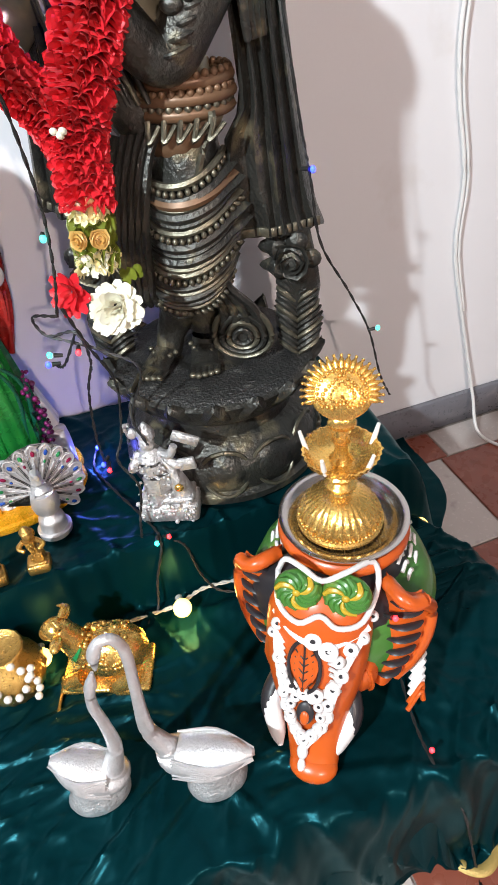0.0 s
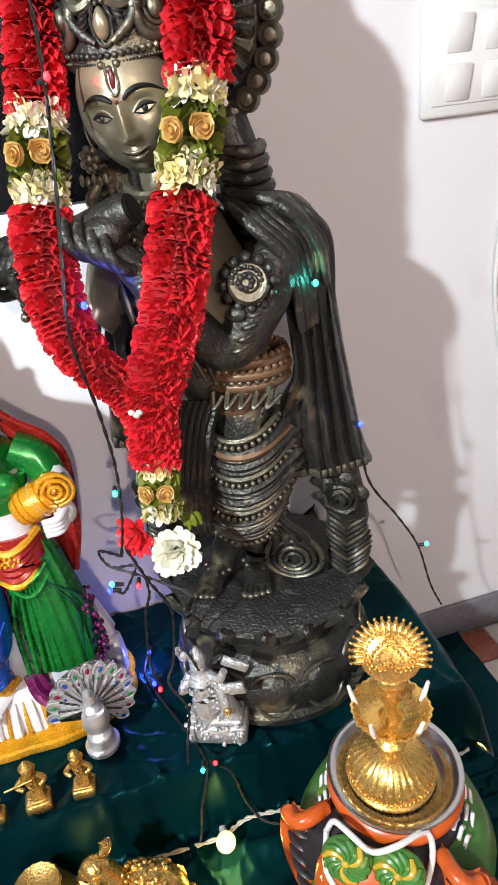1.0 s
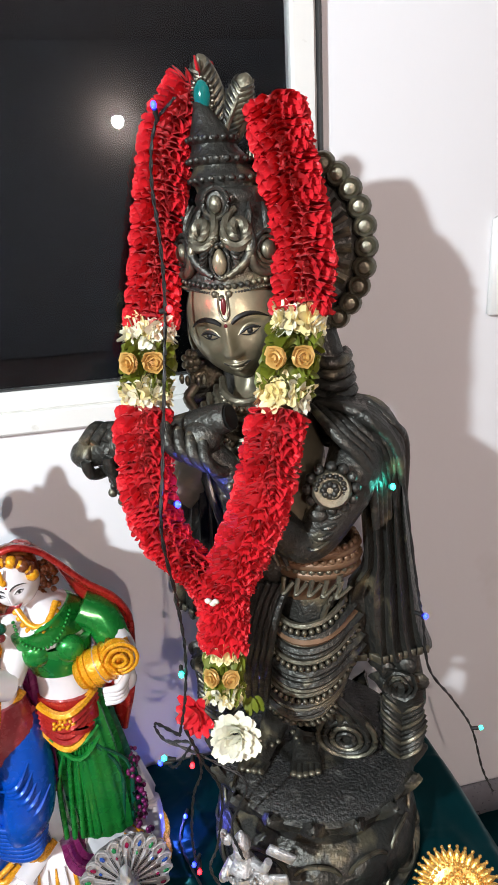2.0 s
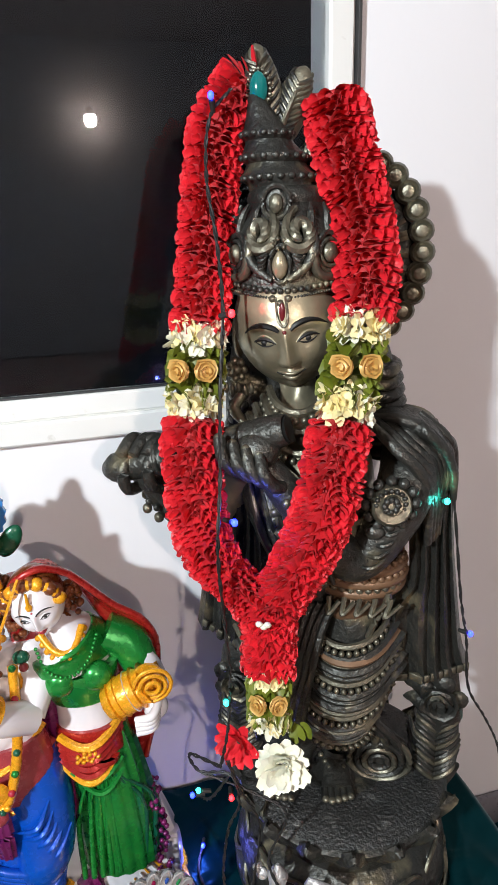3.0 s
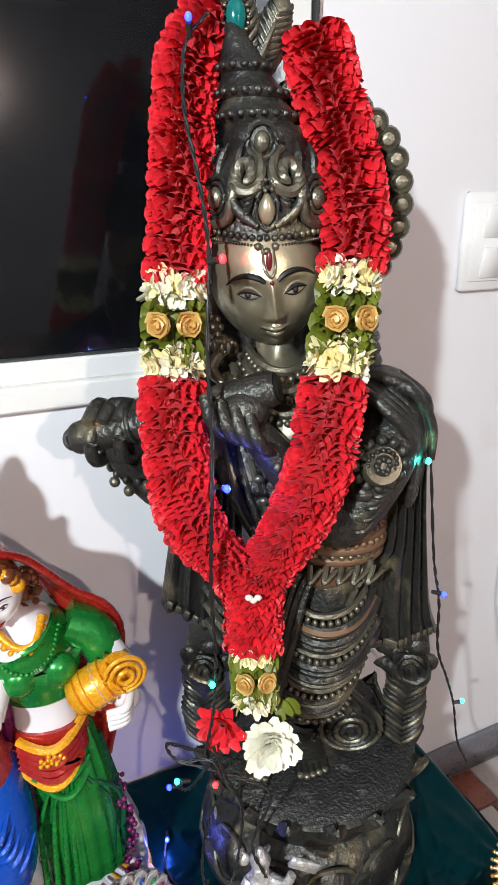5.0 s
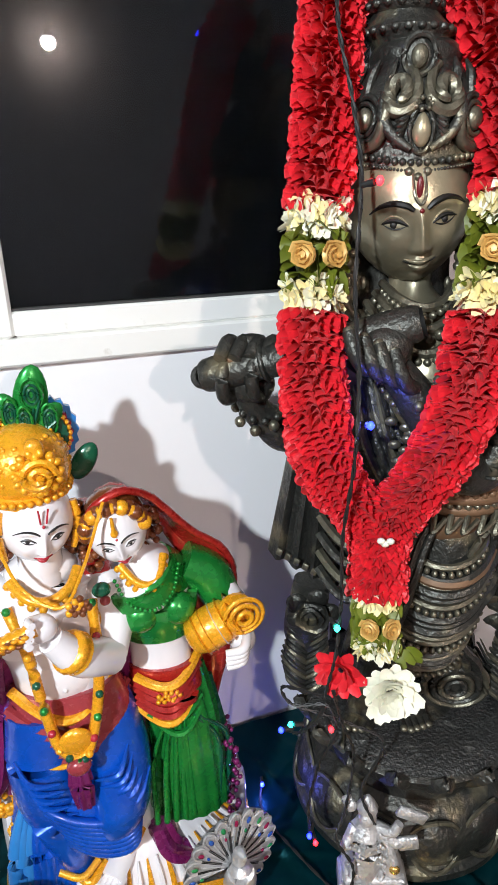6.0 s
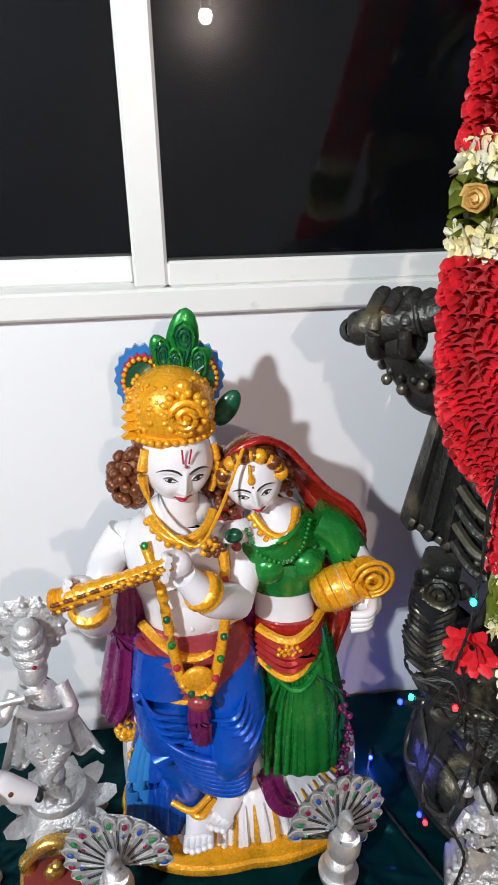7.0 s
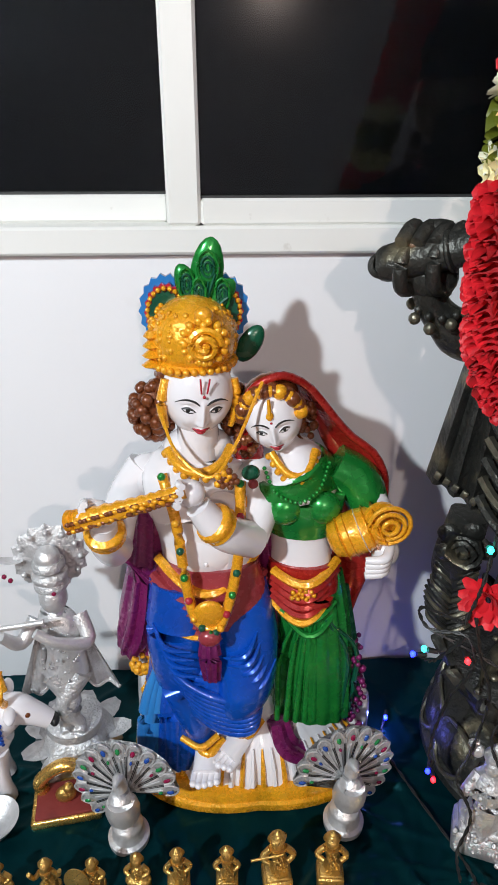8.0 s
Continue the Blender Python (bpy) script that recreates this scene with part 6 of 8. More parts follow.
    m.lathe([(0.001, 0.004), (0.009, 0.004), (0.011, 0.001), (0.019, 0.001), (0.020, -0.003)], P_GOLD, c=(0.124, -0.066, 0.382), turn=(70, 20, 0), seg=20)
    for rr in (0.020, 0.014, 0.007):
        m.tube([(0.128 + rr * math.cos(a), -0.076 - 0.3 * (0.02 - rr), 0.384 + rr * math.sin(a)) for a in np.linspace(0, 2 * math.pi, 15)], 0.0024, P_GOLD, seg=7, steps=2)
    for k in range(4):
        m.tube([(0.136 - 0.001 * k, -0.062, 0.356 - 0.005 * k), (0.124, -0.086 + 0.001 * k, 0.353 - 0.006 * k), (0.106, -0.084, 0.350 - 0.006 * k)], [0.0052, 0.0050, 0.0038], P_WHITE, seg=9)
    m.ball((0.130, -0.064, 0.346), (0.014, 0.014, 0.015), P_WHITE)
    m.tube([(0.130, -0.06, 0.350), (0.136, -0.05, 0.372), (0.132, -0.04, 0.385)], 0.006, P_GOLD, seg=8)
    # her head, hair and red veil
    at = painted_face(m, (0.020, -0.024, 0.480), 0.98, (8, -12, -6), 0)
    m.ball(at(0, -0.0275, 0.016), (0.0035, 0.002, 0.0045), P_GOLD, seg=8, rings=6)
    m.tube([at(0, -0.0275, 0.018), at(0.002, -0.024, 0.032)], [0.0022, 0.0015], P_GOLD, seg=6)
    m.ball(at(0, -0.0280, 0.0085), 0.0012, P_LIP, seg=7, rings=5)
    for k in range(36):
        a = math.pi * (0.02 + 0.96 * k / 35)
        q = at(0.028 * math.cos(a), -0.013 + 0.004 * (k % 2), 0.006 + 0.029 * math.sin(a))
        m.ball(q, 0.0062 + 0.0016 * (k % 3 == 0), P_BROWN if k % 4 else P_GOLD, seg=8, rings=6)
    curls(m, (0.050, -0.006, 0.462), (0.014, 0.010, 0.026), 34, P_BROWN, rng, 0.0065)
    curls(m, (-0.004, -0.014, 0.455), (0.010, 0.010, 0.022), 22, P_BROWN, rng, 0.006)
    m.ball(at(0.0, 0.006, 0.008), (0.030, 0.026, 0.034), P_BROWN)
    veil = []
    for i in range(14):
        t = i / 13
        l = spline([(-0.008, -0.024, 0.490), (0.000, -0.034, 0.512), (0.026, -0.034, 0.524), (0.056, -0.022, 0.506), (0.094, -0.012, 0.456), (0.128, -0.010, 0.425), (0.142, -0.004, 0.38), (0.134, 0.0, 0.30), (0.116, 0.0, 0.215)], 6)
        row = l[int(t * (len(l) - 1))]
        inner = spline([(-0.004, 0.014, 0.480), (0.004, 0.014, 0.500), (0.026, 0.016, 0.508), (0.050, 0.016, 0.488), (0.072, 0.014, 0.44), (0.090, 0.012, 0.405), (0.096, 0.012, 0.36), (0.094, 0.012, 0.28), (0.098, 0.012, 0.20)], 6)[int(t * (len(l) - 1))]
        veil.append([row + (inner - row) * u + np.array((0, -0.004 * math.sin(u * 9), 0.003 * math.sin(u * 9))) for u in np.linspace(0, 1, 8)])
    m.sheet(veil, P_RED, 0.006)
    m.tube([q[0] for q in veil], 0.0042, P_RED, seg=8, steps=2)
    pleated(m, [(0.110, 0.006, 0.40), (0.116, 0.006, 0.30), (0.112, 0.004, 0.215)], [0.020, 0.022, 0.008], P_RED, folds=8, depth=0.10, flat=0.5)
    m.tube([(-0.006, 0.004, 0.50), (-0.002, 0.0, 0.44), (0.000, -0.002, 0.36)], [0.012, 0.016, 0.012], P_RED, seg=12)
    # magenta blossoms up the side, white stump with gold at the other
    for k in range(90):
        t = rng.random()
        m.ball((0.119 + 0.010 * rng.uniform(-1, 1) + 0.006 * (1 - t), -0.030 + 0.016 * rng.uniform(-1, 1), 0.045 + 0.15 * t), rng.uniform(0.0025, 0.0045), P_PURPLE, seg=7, rings=5)
    m.tube([(0.128, -0.006, 0.02), (0.126, -0.004, 0.08), (0.112, 0.0, 0.16)], [0.022, 0.022, 0.014], P_WHITE, seg=20, folds=7, depth=0.08)
    m.tube([(-0.112, 0.0, 0.03), (-0.116, -0.004, 0.10), (-0.118, -0.002, 0.16)], [0.026, 0.020, 0.014], P_WHITE, seg=16, folds=5, depth=0.1)
    curls(m, (-0.124, -0.016, 0.165), (0.014, 0.012, 0.014), 18, P_GOLD, rng, 0.007)
    curls(m, (-0.118, -0.020, 0.12), (0.008, 0.008, 0.022), 14, P_GOLD, rng, 0.006)
    m.ball((-0.108, -0.024, 0.185), 0.009, P_WHITE)
    m.v = [(x, y, z * 0.978) for x, y, z in m.v]
    m.done("couple_statue", at=pose(-0.07, 1.10, 0.288), label="glossy painted statue of a couple with flute and pitcher", category="statue")


couple_statue()


# ---- elephant pot, plate and brass lamp ----
TOP_BACK, TOP_FRONT = BACK_Z + 0.003, FRONT_Z + 0.003


def part(name, m, parent, label="", smooth=True):
    return m.done(name, parent, label=label, smooth=smooth)


def ring_disc(m, c, r, mat, turn=(90, 0, 0), dot=None):
    """A raised round stud with a hole, as piped in thick paint."""
    m.lathe([(r, -0.002), (r, 0.0015), (r * 0.75, 0.003), (r * 0.42, 0.0022), (r * 0.30, 0.0005), (0.0005, 0.0005)], mat, c=c, turn=turn, seg=14)
    if dot:
        m.lathe([(r * 0.3, 0.001), (0.0005, 0.0012)], dot, c=c, turn=turn, seg=8)


def elephant_pot():
    p = empty("elephant_pot", pose(0.336, 0.748, TOP_FRONT, 0, 0, -35), "painted clay pot with an orange elephant head on green cloth", "pot")
    b = Mesh()
    b.lathe([(0.060, 0), (0.072, 0.004), (0.094, 0.04), (0.106, 0.085), (0.105, 0.125), (0.092, 0.158), (0.074, 0.178)], POT_GREEN, seg=48)
    b.lathe([(0.075, 0.170), (0.066, 0.184), (0.061, 0.195), (0.060, 0.204), (0.062, 0.207)], POT_BLACK, seg=40)
    part("body", b, p, "green pot belly with a black neck")
    r = Mesh()
    r.lathe([(0.060, 0.203), (0.067, 0.204), (0.0695, 0.209), (0.0685, 0.216), (0.064, 0.219), (0.060, 0.217)], POT_ORANGE, seg=48)
    part("rim", r, p, "orange rolled rim")
    s = Mesh()
    for k in range(-8, 9):
        a = radians(-90 + k * 18)
        if abs(k) < 4:
            continue
        for j in range(3):
            c = (0.066 + 0.006 * j, 0.196 - 0.010 * j)
            s.tube([(c[0] * math.cos(a - 0.10), c[0] * math.sin(a - 0.10), c[1] - 0.006), (c[0] * math.cos(a), c[0] * math.sin(a), c[1] + 0.004), (c[0] * math.cos(a + 0.10), c[0] * math.sin(a + 0.10), c[1] - 0.006)], 0.0022, POT_WHITE, seg=6, steps=3)
    tagged(part("neck_scrollwork", s, p, "white piped scrolls round the neck"), kind="stuff")
    # head: broad brow sloping out into the trunk
    h = Mesh()
    h.tube([(-0.010, -0.058, 0.184), (-0.011, -0.076, 0.170), (-0.012, -0.094, 0.125), (-0.011, -0.112, 0.085), (-0.008, -0.132, 0.050), (-0.006, -0.152, 0.024), (-0.004, -0.166, 0.010)],
           [0.040, 0.053, 0.054, 0.047, 0.034, 0.028, 0.0255], POT_ORANGE, seg=28, steps=6, flat=0.70, up=(0, -0.6, 1))
    h.ball((-0.050, -0.082, 0.085), (0.024, 0.026, 0.036), POT_ORANGE)
    h.ball((0.030, -0.086, 0.085), (0.024, 0.026, 0.036), POT_ORANGE)
    h.ball((-0.004, -0.170, 0.013), (0.0262, 0.020, 0.014), POT_ORANGE, seg=20, rings=12)
    head = part("head", h, p, "orange elephant head with a trunk")
    e = Mesh()
    e.ball((-0.012, -0.056, 0.150), (0.078, 0.040, 0.062), POT_BLACK, seg=24, rings=14)
    part("head_band", e, p, "black painted band behind the head")
    # ears, striped
    for d, o in ((-1, (-0.068, -0.046, 0.140)), (1, (0.058, -0.058, 0.136))):
        ear = Mesh()
        rows = []
        for i in range(9):
            t = i / 8
            z = 0.062 - 0.135 * t
            w = 0.044 * math.sin(math.pi * (0.24 + 0.62 * t)) ** 0.8
            rows.append([(o[0] + d * (-0.006 + w * (1.1 * u)) - d * 0.006 * t, o[1] + 0.014 * u - 0.014 * math.sin(math.pi * u) - 0.030 * t - (0.026 * max(0, 0.25 - t) * 4 * u), o[2] + z + 0.004 * math.sin(5 * u)) for u in np.linspace(0, 1, 8)])
        ear.sheet(rows, POT_ORANGE, 0.012, back=(-0.2 * d, 1, 0.1))
        ear.tube([r_[-1] for r_ in rows], 0.0075, POT_ORANGE, seg=9, steps=2)
        ear.tube(rows[0], [0.008] * len(rows[0]), POT_ORANGE, seg=9, steps=2)
        eo = part("ear", ear, head, "orange clay ear with dark stripes")
        st = Mesh()
        for i in range(1, 8):
            row = rows[i]
            st.tube([np.array(row[k]) + (0, -0.0035, 0.0022 * k) for k in (1, 3, 5, 6)], [0.0012, 0.0042, 0.0042, 0.0012], POT_BLACK, seg=6, steps=3, flat=0.5)
        part("ear_stripes", st, eo, "dark painted stripes")
    # tusks
    for x in (-0.050, 0.022):
        t = Mesh()
        d = -1 if x < -0.02 else 1
        t.tube([(x, -0.100, 0.072), (x + 0.006 * d, -0.128, 0.048), (x - 0.003 * d, -0.150, 0.028), (x - 0.008 * d, -0.160, 0.018)], [0.010, 0.012, 0.009, 0.003], POT_WHITE, seg=12)
        part("tusk", t, head, "white painted tusk")
        # the tusk's shade, put in as a black strip along it
        el = Mesh()
        el.tube([(x, -0.098, 0.076), (x + 0.009 * d, -0.126, 0.050), (x + 0.002 * d, -0.148, 0.028)], [0.010, 0.0115, 0.006], POT_BLACK, seg=10)
        part("tusk_shadow_line", el, head, "black line beside the tusk standing for its shade")

    def on_face(x, z):
        """A point on the sloping brow."""
        z = z + 0.016 * min(1, max(0, (z - 0.05) / 0.07))
        zz = z
        front = np.interp(zz, (0.010, 0.050, 0.085, 0.125, 0.165, 0.190, 0.210), (-0.186, -0.164, -0.150, -0.137, -0.118, -0.100, -0.078))
        half = np.interp(zz, (0.01, 0.05, 0.085, 0.125, 0.165, 0.19), (0.028, 0.036, 0.052, 0.060, 0.062, 0.056))
        u = min(0.98, abs(x + 0.010) / half)
        return np.array((0.87 * (x + 0.010) - 0.010, front + 0.040 * (1 - math.sqrt(1 - u * u)), z))

    tilt = (58, 0, 0)
    for x in (-0.034, 0.020):
        f = Mesh()
        c = on_face(x, 0.184)
        c = c + np.array((0, -0.004, 0.006))
        tw = np.array(Euler((radians(-34), 0, 0)).to_matrix())
        f.ball(c, (0.0245, 0.010, 0.0205), POT_GREEN, turn=(-34, 0, 0), seg=20, rings=10)
        for k in range(12):
            a = 2 * math.pi * k / 12
            f.tube([c + tw @ np.array((q * math.cos(a + 9 * q_), -0.0105 * math.sqrt(max(0.0, 1 - (q / 0.0245) ** 2)) - 0.001, 0.84 * q * math.sin(a + 9 * q_))) for q, q_ in ((0.004, 0.0), (0.010, 0.03), (0.016, 0.07), (0.0215, 0.12))],
                   [0.0012, 0.0026, 0.0034, 0.0022], POT_YELLOW if k % 4 == 0 else POT_GREEN, seg=7, steps=3)
        f.ball(c + tw @ np.array((0, -0.0105, 0)), (0.0045, 0.0035, 0.0040), POT_YELLOW, seg=10, rings=6)
        part("painted_flower", f, head, "green and yellow moulded flower")
    for pts in ([(-0.062, 0.176), (-0.052, 0.196), (-0.030, 0.200), (-0.008, 0.188), (0.018, 0.200), (0.044, 0.192), (0.052, 0.172), (0.040, 0.152), (0.014, 0.154), (-0.006, 0.164), (-0.030, 0.154), (-0.056, 0.158), (-0.062, 0.176)],):
        o = Mesh()
        o.tube([on_face(x, 0.184 + (z - 0.176) * 1.0) + (0, -0.006, 0.006) for x, z in pts], 0.0030, POT_WHITE, seg=8, steps=4)
        part("piped_border", o, head, "white piped border round the flowers")
    w = Mesh()
    for pts in ([(-0.056, 0.150), (-0.052, 0.120), (-0.044, 0.092), (-0.034, 0.064), (-0.018, 0.046)], [(0.040, 0.148), (0.022, 0.118), (0.012, 0.090), (0.004, 0.064), (-0.014, 0.046)], [(-0.048, 0.104), (-0.020, 0.094), (0.014, 0.100)], [(-0.060, 0.158), (-0.030, 0.150), (0.006, 0.146), (0.046, 0.152)]):
        w.tube([on_face(x, z) + (0, 0.001, 0) for x, z in pts], 0.0058, POT_WHITE, seg=8, steps=5, flat=0.6)
    studs = [(-0.056, 0.150, 6), (-0.062, 0.136, 5), (-0.012, 0.150, 8), (0.006, 0.142, 9), (0.030, 0.140, 7), (0.042, 0.146, 6), (0.050, 0.156, 5), (0.018, 0.130, 6), (0.022, 0.116, 7), (0.014, 0.104, 7),
             (-0.004, 0.098, 7), (-0.020, 0.098, 6), (-0.034, 0.100, 7), (-0.046, 0.106, 6), (-0.052, 0.118, 6), (-0.044, 0.088, 6), (-0.040, 0.076, 6), (-0.034, 0.066, 6), (0.010, 0.088, 6), (0.010, 0.076, 6), (0.004, 0.066, 6), (-0.026, 0.058, 6), (-0.006, 0.058, 6), (-0.016, 0.052, 6)]
    studs += [(-0.016 + 0.0185 * math.cos(2 * math.pi * k / 11), 0.076 + 0.0205 * math.sin(2 * math.pi * k / 11), 5) for k in range(11)]
    for k, (x, z, r_) in enumerate(studs):
        ring_disc(w, on_face(x, z) + (0, -0.002, 0.001), r_ * 0.00112, POT_WHITE, tilt, POT_BLACK)
    for k in range(7):
        for d, x0 in ((-1, -0.050), (1, 0.012)):
            x = x0 + d * (-0.0012) * k * (1 if d < 0 else -1)
            z = 0.140 - 0.006 * k
            w.tube([on_face(x - 0.007, z + 0.004) + (0, -0.003, 0), on_face(x + 0.004, z - 0.002) + (0, -0.003, 0)], [0.0022, 0.0018], POT_WHITE, seg=6, steps=2)
    w.ball(on_face(-0.016, 0.040) + (0, -0.002, 0), (0.006, 0.004, 0.010), POT_WHITE, turn=(-30, 0, 0), seg=10, rings=6)
    w.ball(on_face(-0.016, 0.025) + (0, -0.002, 0), (0.0045, 0.003, 0.009), POT_WHITE, turn=(-30, 0, 0), seg=10, rings=6)
    part("piped_ornament", w, head, "white piped rings and dashes down the brow")
    lf = Mesh()
    for d in (-1, 1):
        rows = []
        for i in range(7):
            t = i / 6
            wdt = 0.017 * math.sin(math.pi * (0.06 + 0.9 * t))
            rows.append([on_face(-0.020 + d * wdt * u, 0.146 - 0.044 * t) + (0, -0.003 - 0.003 * u * (1 - u) * 4, 0.001) for u in (0, 0.5, 1)])
        lf.grid(rows, POT_ORANGE, ring=False)
    lf.tube([on_face(-0.020, 0.146) + (0, -0.004, 0), on_face(-0.020, 0.102) + (0, -0.004, 0)], 0.0012, POT_BLACK, seg=5, steps=4)
    for k in range(5):
        for d in (-1, 1):
            z = 0.138 - 0.007 * k
            lf.tube([on_face(-0.020, z - 0.005) + (0, -0.005, 0), on_face(-0.020 + d * 0.011, z + 0.003) + (0, -0.005, 0)], 0.0008, POT_BLACK, seg=5, steps=2)
    lf.tube([on_face(-0.020 + 0.0185 * math.sin(a) * (1 - 0.1 * math.cos(a)), 0.124 + 0.025 * math.cos(a)) + (0, -0.002, 0) for a in np.linspace(0, 2 * math.pi, 14)], 0.0022, POT_BLACK, seg=6, steps=2)
    part("leaf_mark", lf, head, "veined orange leaf outlined in black")
    dr = Mesh()
    dr.ball(on_face(-0.016, 0.078) + (0, -0.001, 0), (0.009, 0.003, 0.013), POT_BLACK, turn=(-32, 0, 0), seg=14, rings=8)
    dr.ball(on_face(-0.016, 0.076) + (0, -0.004, 0), (0.005, 0.003, 0.008), POT_ORANGE, turn=(-32, 0, 0), seg=12, rings=8)
    part("brow_jewel", dr, head, "orange drop on black between white rings")
    wr = Mesh()
    for k in range(6):
        wr.tube([(0.020 + 0.005 * k, -0.112 + 0.002 * k, 0.118 - 0.003 * k), (0.034 + 0.003 * k, -0.104, 0.098 - 0.004 * k), (0.040 + 0.001 * k, -0.100, 0.080 - 0.004 * k)], [0.001, 0.002, 0.001], POT_ORANGE, seg=6)
    part("cheek_folds", wr, head, "raised folds on the cheek")
    sd = Mesh()
    for k in range(6):
        sd.tube([(0.094 + 0.002 * k, -0.052 - 0.006 * k, 0.060 - 0.006 * k), (0.100, -0.050 - 0.006 * k, 0.072 - 0.006 * k), (0.088, -0.066 - 0.006 * k, 0.056 - 0.006 * k)], 0.003, POT_WHITE if k < 4 else POT_ORANGE, seg=7)
    part("side_tassel", sd, p, "white and orange moulded tassel")


def steel_plate():
    m = Mesh()
    m.lathe([(0.001, 0.0), (0.050, 0.0), (0.056, 0.003), (0.060, 0.009), (0.067, 0.010), (0.068, 0.012), (0.066, 0.0125), (0.059, 0.0112), (0.054, 0.006), (0.048, 0.002), (0.001, 0.002)], STEEL, seg=56)
    m.done("steel_plate", at=pose(0.336, 0.748, TOP_FRONT + 0.216), label="round stainless steel plate on the pot's mouth", category="plate")


def brass_lamp():
    o = np.array((0.333, 0.750))
    p = empty("oil_lamp", pose(o[0], o[1], TOP_FRONT + 0.2185, 0, 0, -24), "golden brass oil lamp with a peacock fan finial", "oil lamp")
    b = Mesh()
    b.lathe([(0.040, 0), (0.045, 0.001), (0.0455, 0.005), (0.041, 0.008), (0.0425, 0.011), (0.038, 0.022), (0.026, 0.034), (0.013, 0.041)], GOLD, seg=96, ripple=lambda a, z: 1 + (0.035 * math.cos(32 * a) if 0.009 < z < 0.036 else 0))
    base = part("base", b, p, "ribbed gold dome base")
    for k in range(1):
        bb = Mesh()
        bb.beads([(0.0425 * math.cos(a), 0.0425 * math.sin(a), 0.0085) for a in np.linspace(0, 2 * math.pi, 24)], 0.0022, GOLD, closed=True, seg=7, rings=5)
        part("bead_ring", bb, base)
    st = Mesh()
    st.lathe([(0.013, 0.038), (0.010, 0.044), (0.0155, 0.049), (0.0165, 0.053), (0.011, 0.058), (0.012, 0.063), (0.017, 0.067), (0.012, 0.072), (0.015, 0.077), (0.022, 0.081)], GOLD, seg=28, ripple=lambda a, z: 1 + 0.04 * math.cos(12 * a))
    part("stem", st, p)
    bo = Mesh()
    bo.lathe([(0.008, 0.078), (0.022, 0.080), (0.033, 0.087), (0.0365, 0.095), (0.038, 0.0965), (0.0355, 0.0965), (0.031, 0.090), (0.020, 0.085), (0.006, 0.084)], GOLD, seg=60, ripple=lambda a, z: 1 + 0.02 * math.cos(30 * a) + 0.04 * max(0, math.cos(5 * a)) ** 6)
    part("bowl", bo, p, "fluted gold oil bowl")
    for k in range(5):
        a = 2 * math.pi * (k + 0.35) / 5
        w = Mesh()
        c, s = math.cos(a), math.sin(a)
        w.tube([(0.033 * c, 0.033 * s, 0.090), (0.0365 * c, 0.0365 * s, 0.100), (0.0400 * c, 0.0400 * s, 0.113)], [0.0022, 0.0026, 0.0018], WICK, seg=8)
        part("wick", w, p, "white cotton wick")
    sp = Mesh()
    sp.lathe([(0.012, 0.084), (0.007, 0.092), (0.0062, 0.102), (0.009, 0.108), (0.0065, 0.114), (0.008, 0.124), (0.004, 0.134)], GOLD, seg=20)
    part("spindle", sp, p)
    # fan: heart in the middle, beaded rings and a rim of points
    fz = 0.0
    f = Mesh()
    f.lathe([(0.001, -0.0025), (0.033, -0.0025), (0.036, 0.0), (0.033, 0.0025), (0.001, 0.0025)], GOLD, c=(0, 0, fz), turn=(90, 0, 0), seg=40, squash=(1.0, 0.88))
    for k in range(21):
        a = radians(-105 + 210 * k / 20)
        d = np.array((math.sin(a), 0, math.cos(a) * 0.92))
        f.tube([np.array((0, 0, fz)) + d * 0.031, np.array((0, 0, fz)) + d * 0.039, np.array((0, 0, fz)) + d * 0.0445], [0.0042, 0.0036, 0.0012], GOLD, seg=8, steps=3)
        f.ball(np.array((0, 0, fz)) + d * 0.046, 0.0020, GOLD, seg=8, rings=5)
    fan = part("fan", f, p, "fan of gold points")
    fan.matrix_basis = pose(0, 0.006, 0.158, -34, 0, 0) @ Matrix.Diagonal((0.80, 0.80, 0.80, 1))
    h = Mesh()
    for s, r in ((1.0, 0.0026), (0.62, 0.0022)):
        pts = []
        for a in np.linspace(0, 2 * math.pi, 26):
            x = 0.0215 * s * math.sin(a) ** 3 * 1.05
            z = 0.0016 * s * (13 * math.cos(a) - 5 * math.cos(2 * a) - 2 * math.cos(3 * a) - math.cos(4 * a))
            pts.append((x, -0.004, fz - z * 0.9))
        h.beads(pts, r, GOLD, seg=7, rings=5)
    h.beads([(0.028 * math.sin(a), -0.003, fz + 0.026 * math.cos(a)) for a in np.linspace(-2.2, 2.2, 22)], 0.0024, GOLD, seg=7, rings=5)
    tagged(part("heart_relief", h, fan), kind="stuff")
    ft = Mesh()
    ft.ball((0, -0.002, 0.130), (0.014, 0.008, 0.010), GOLD)
    part("fan_foot", ft, p)


elephant_pot()
steel_plate()
brass_lamp()


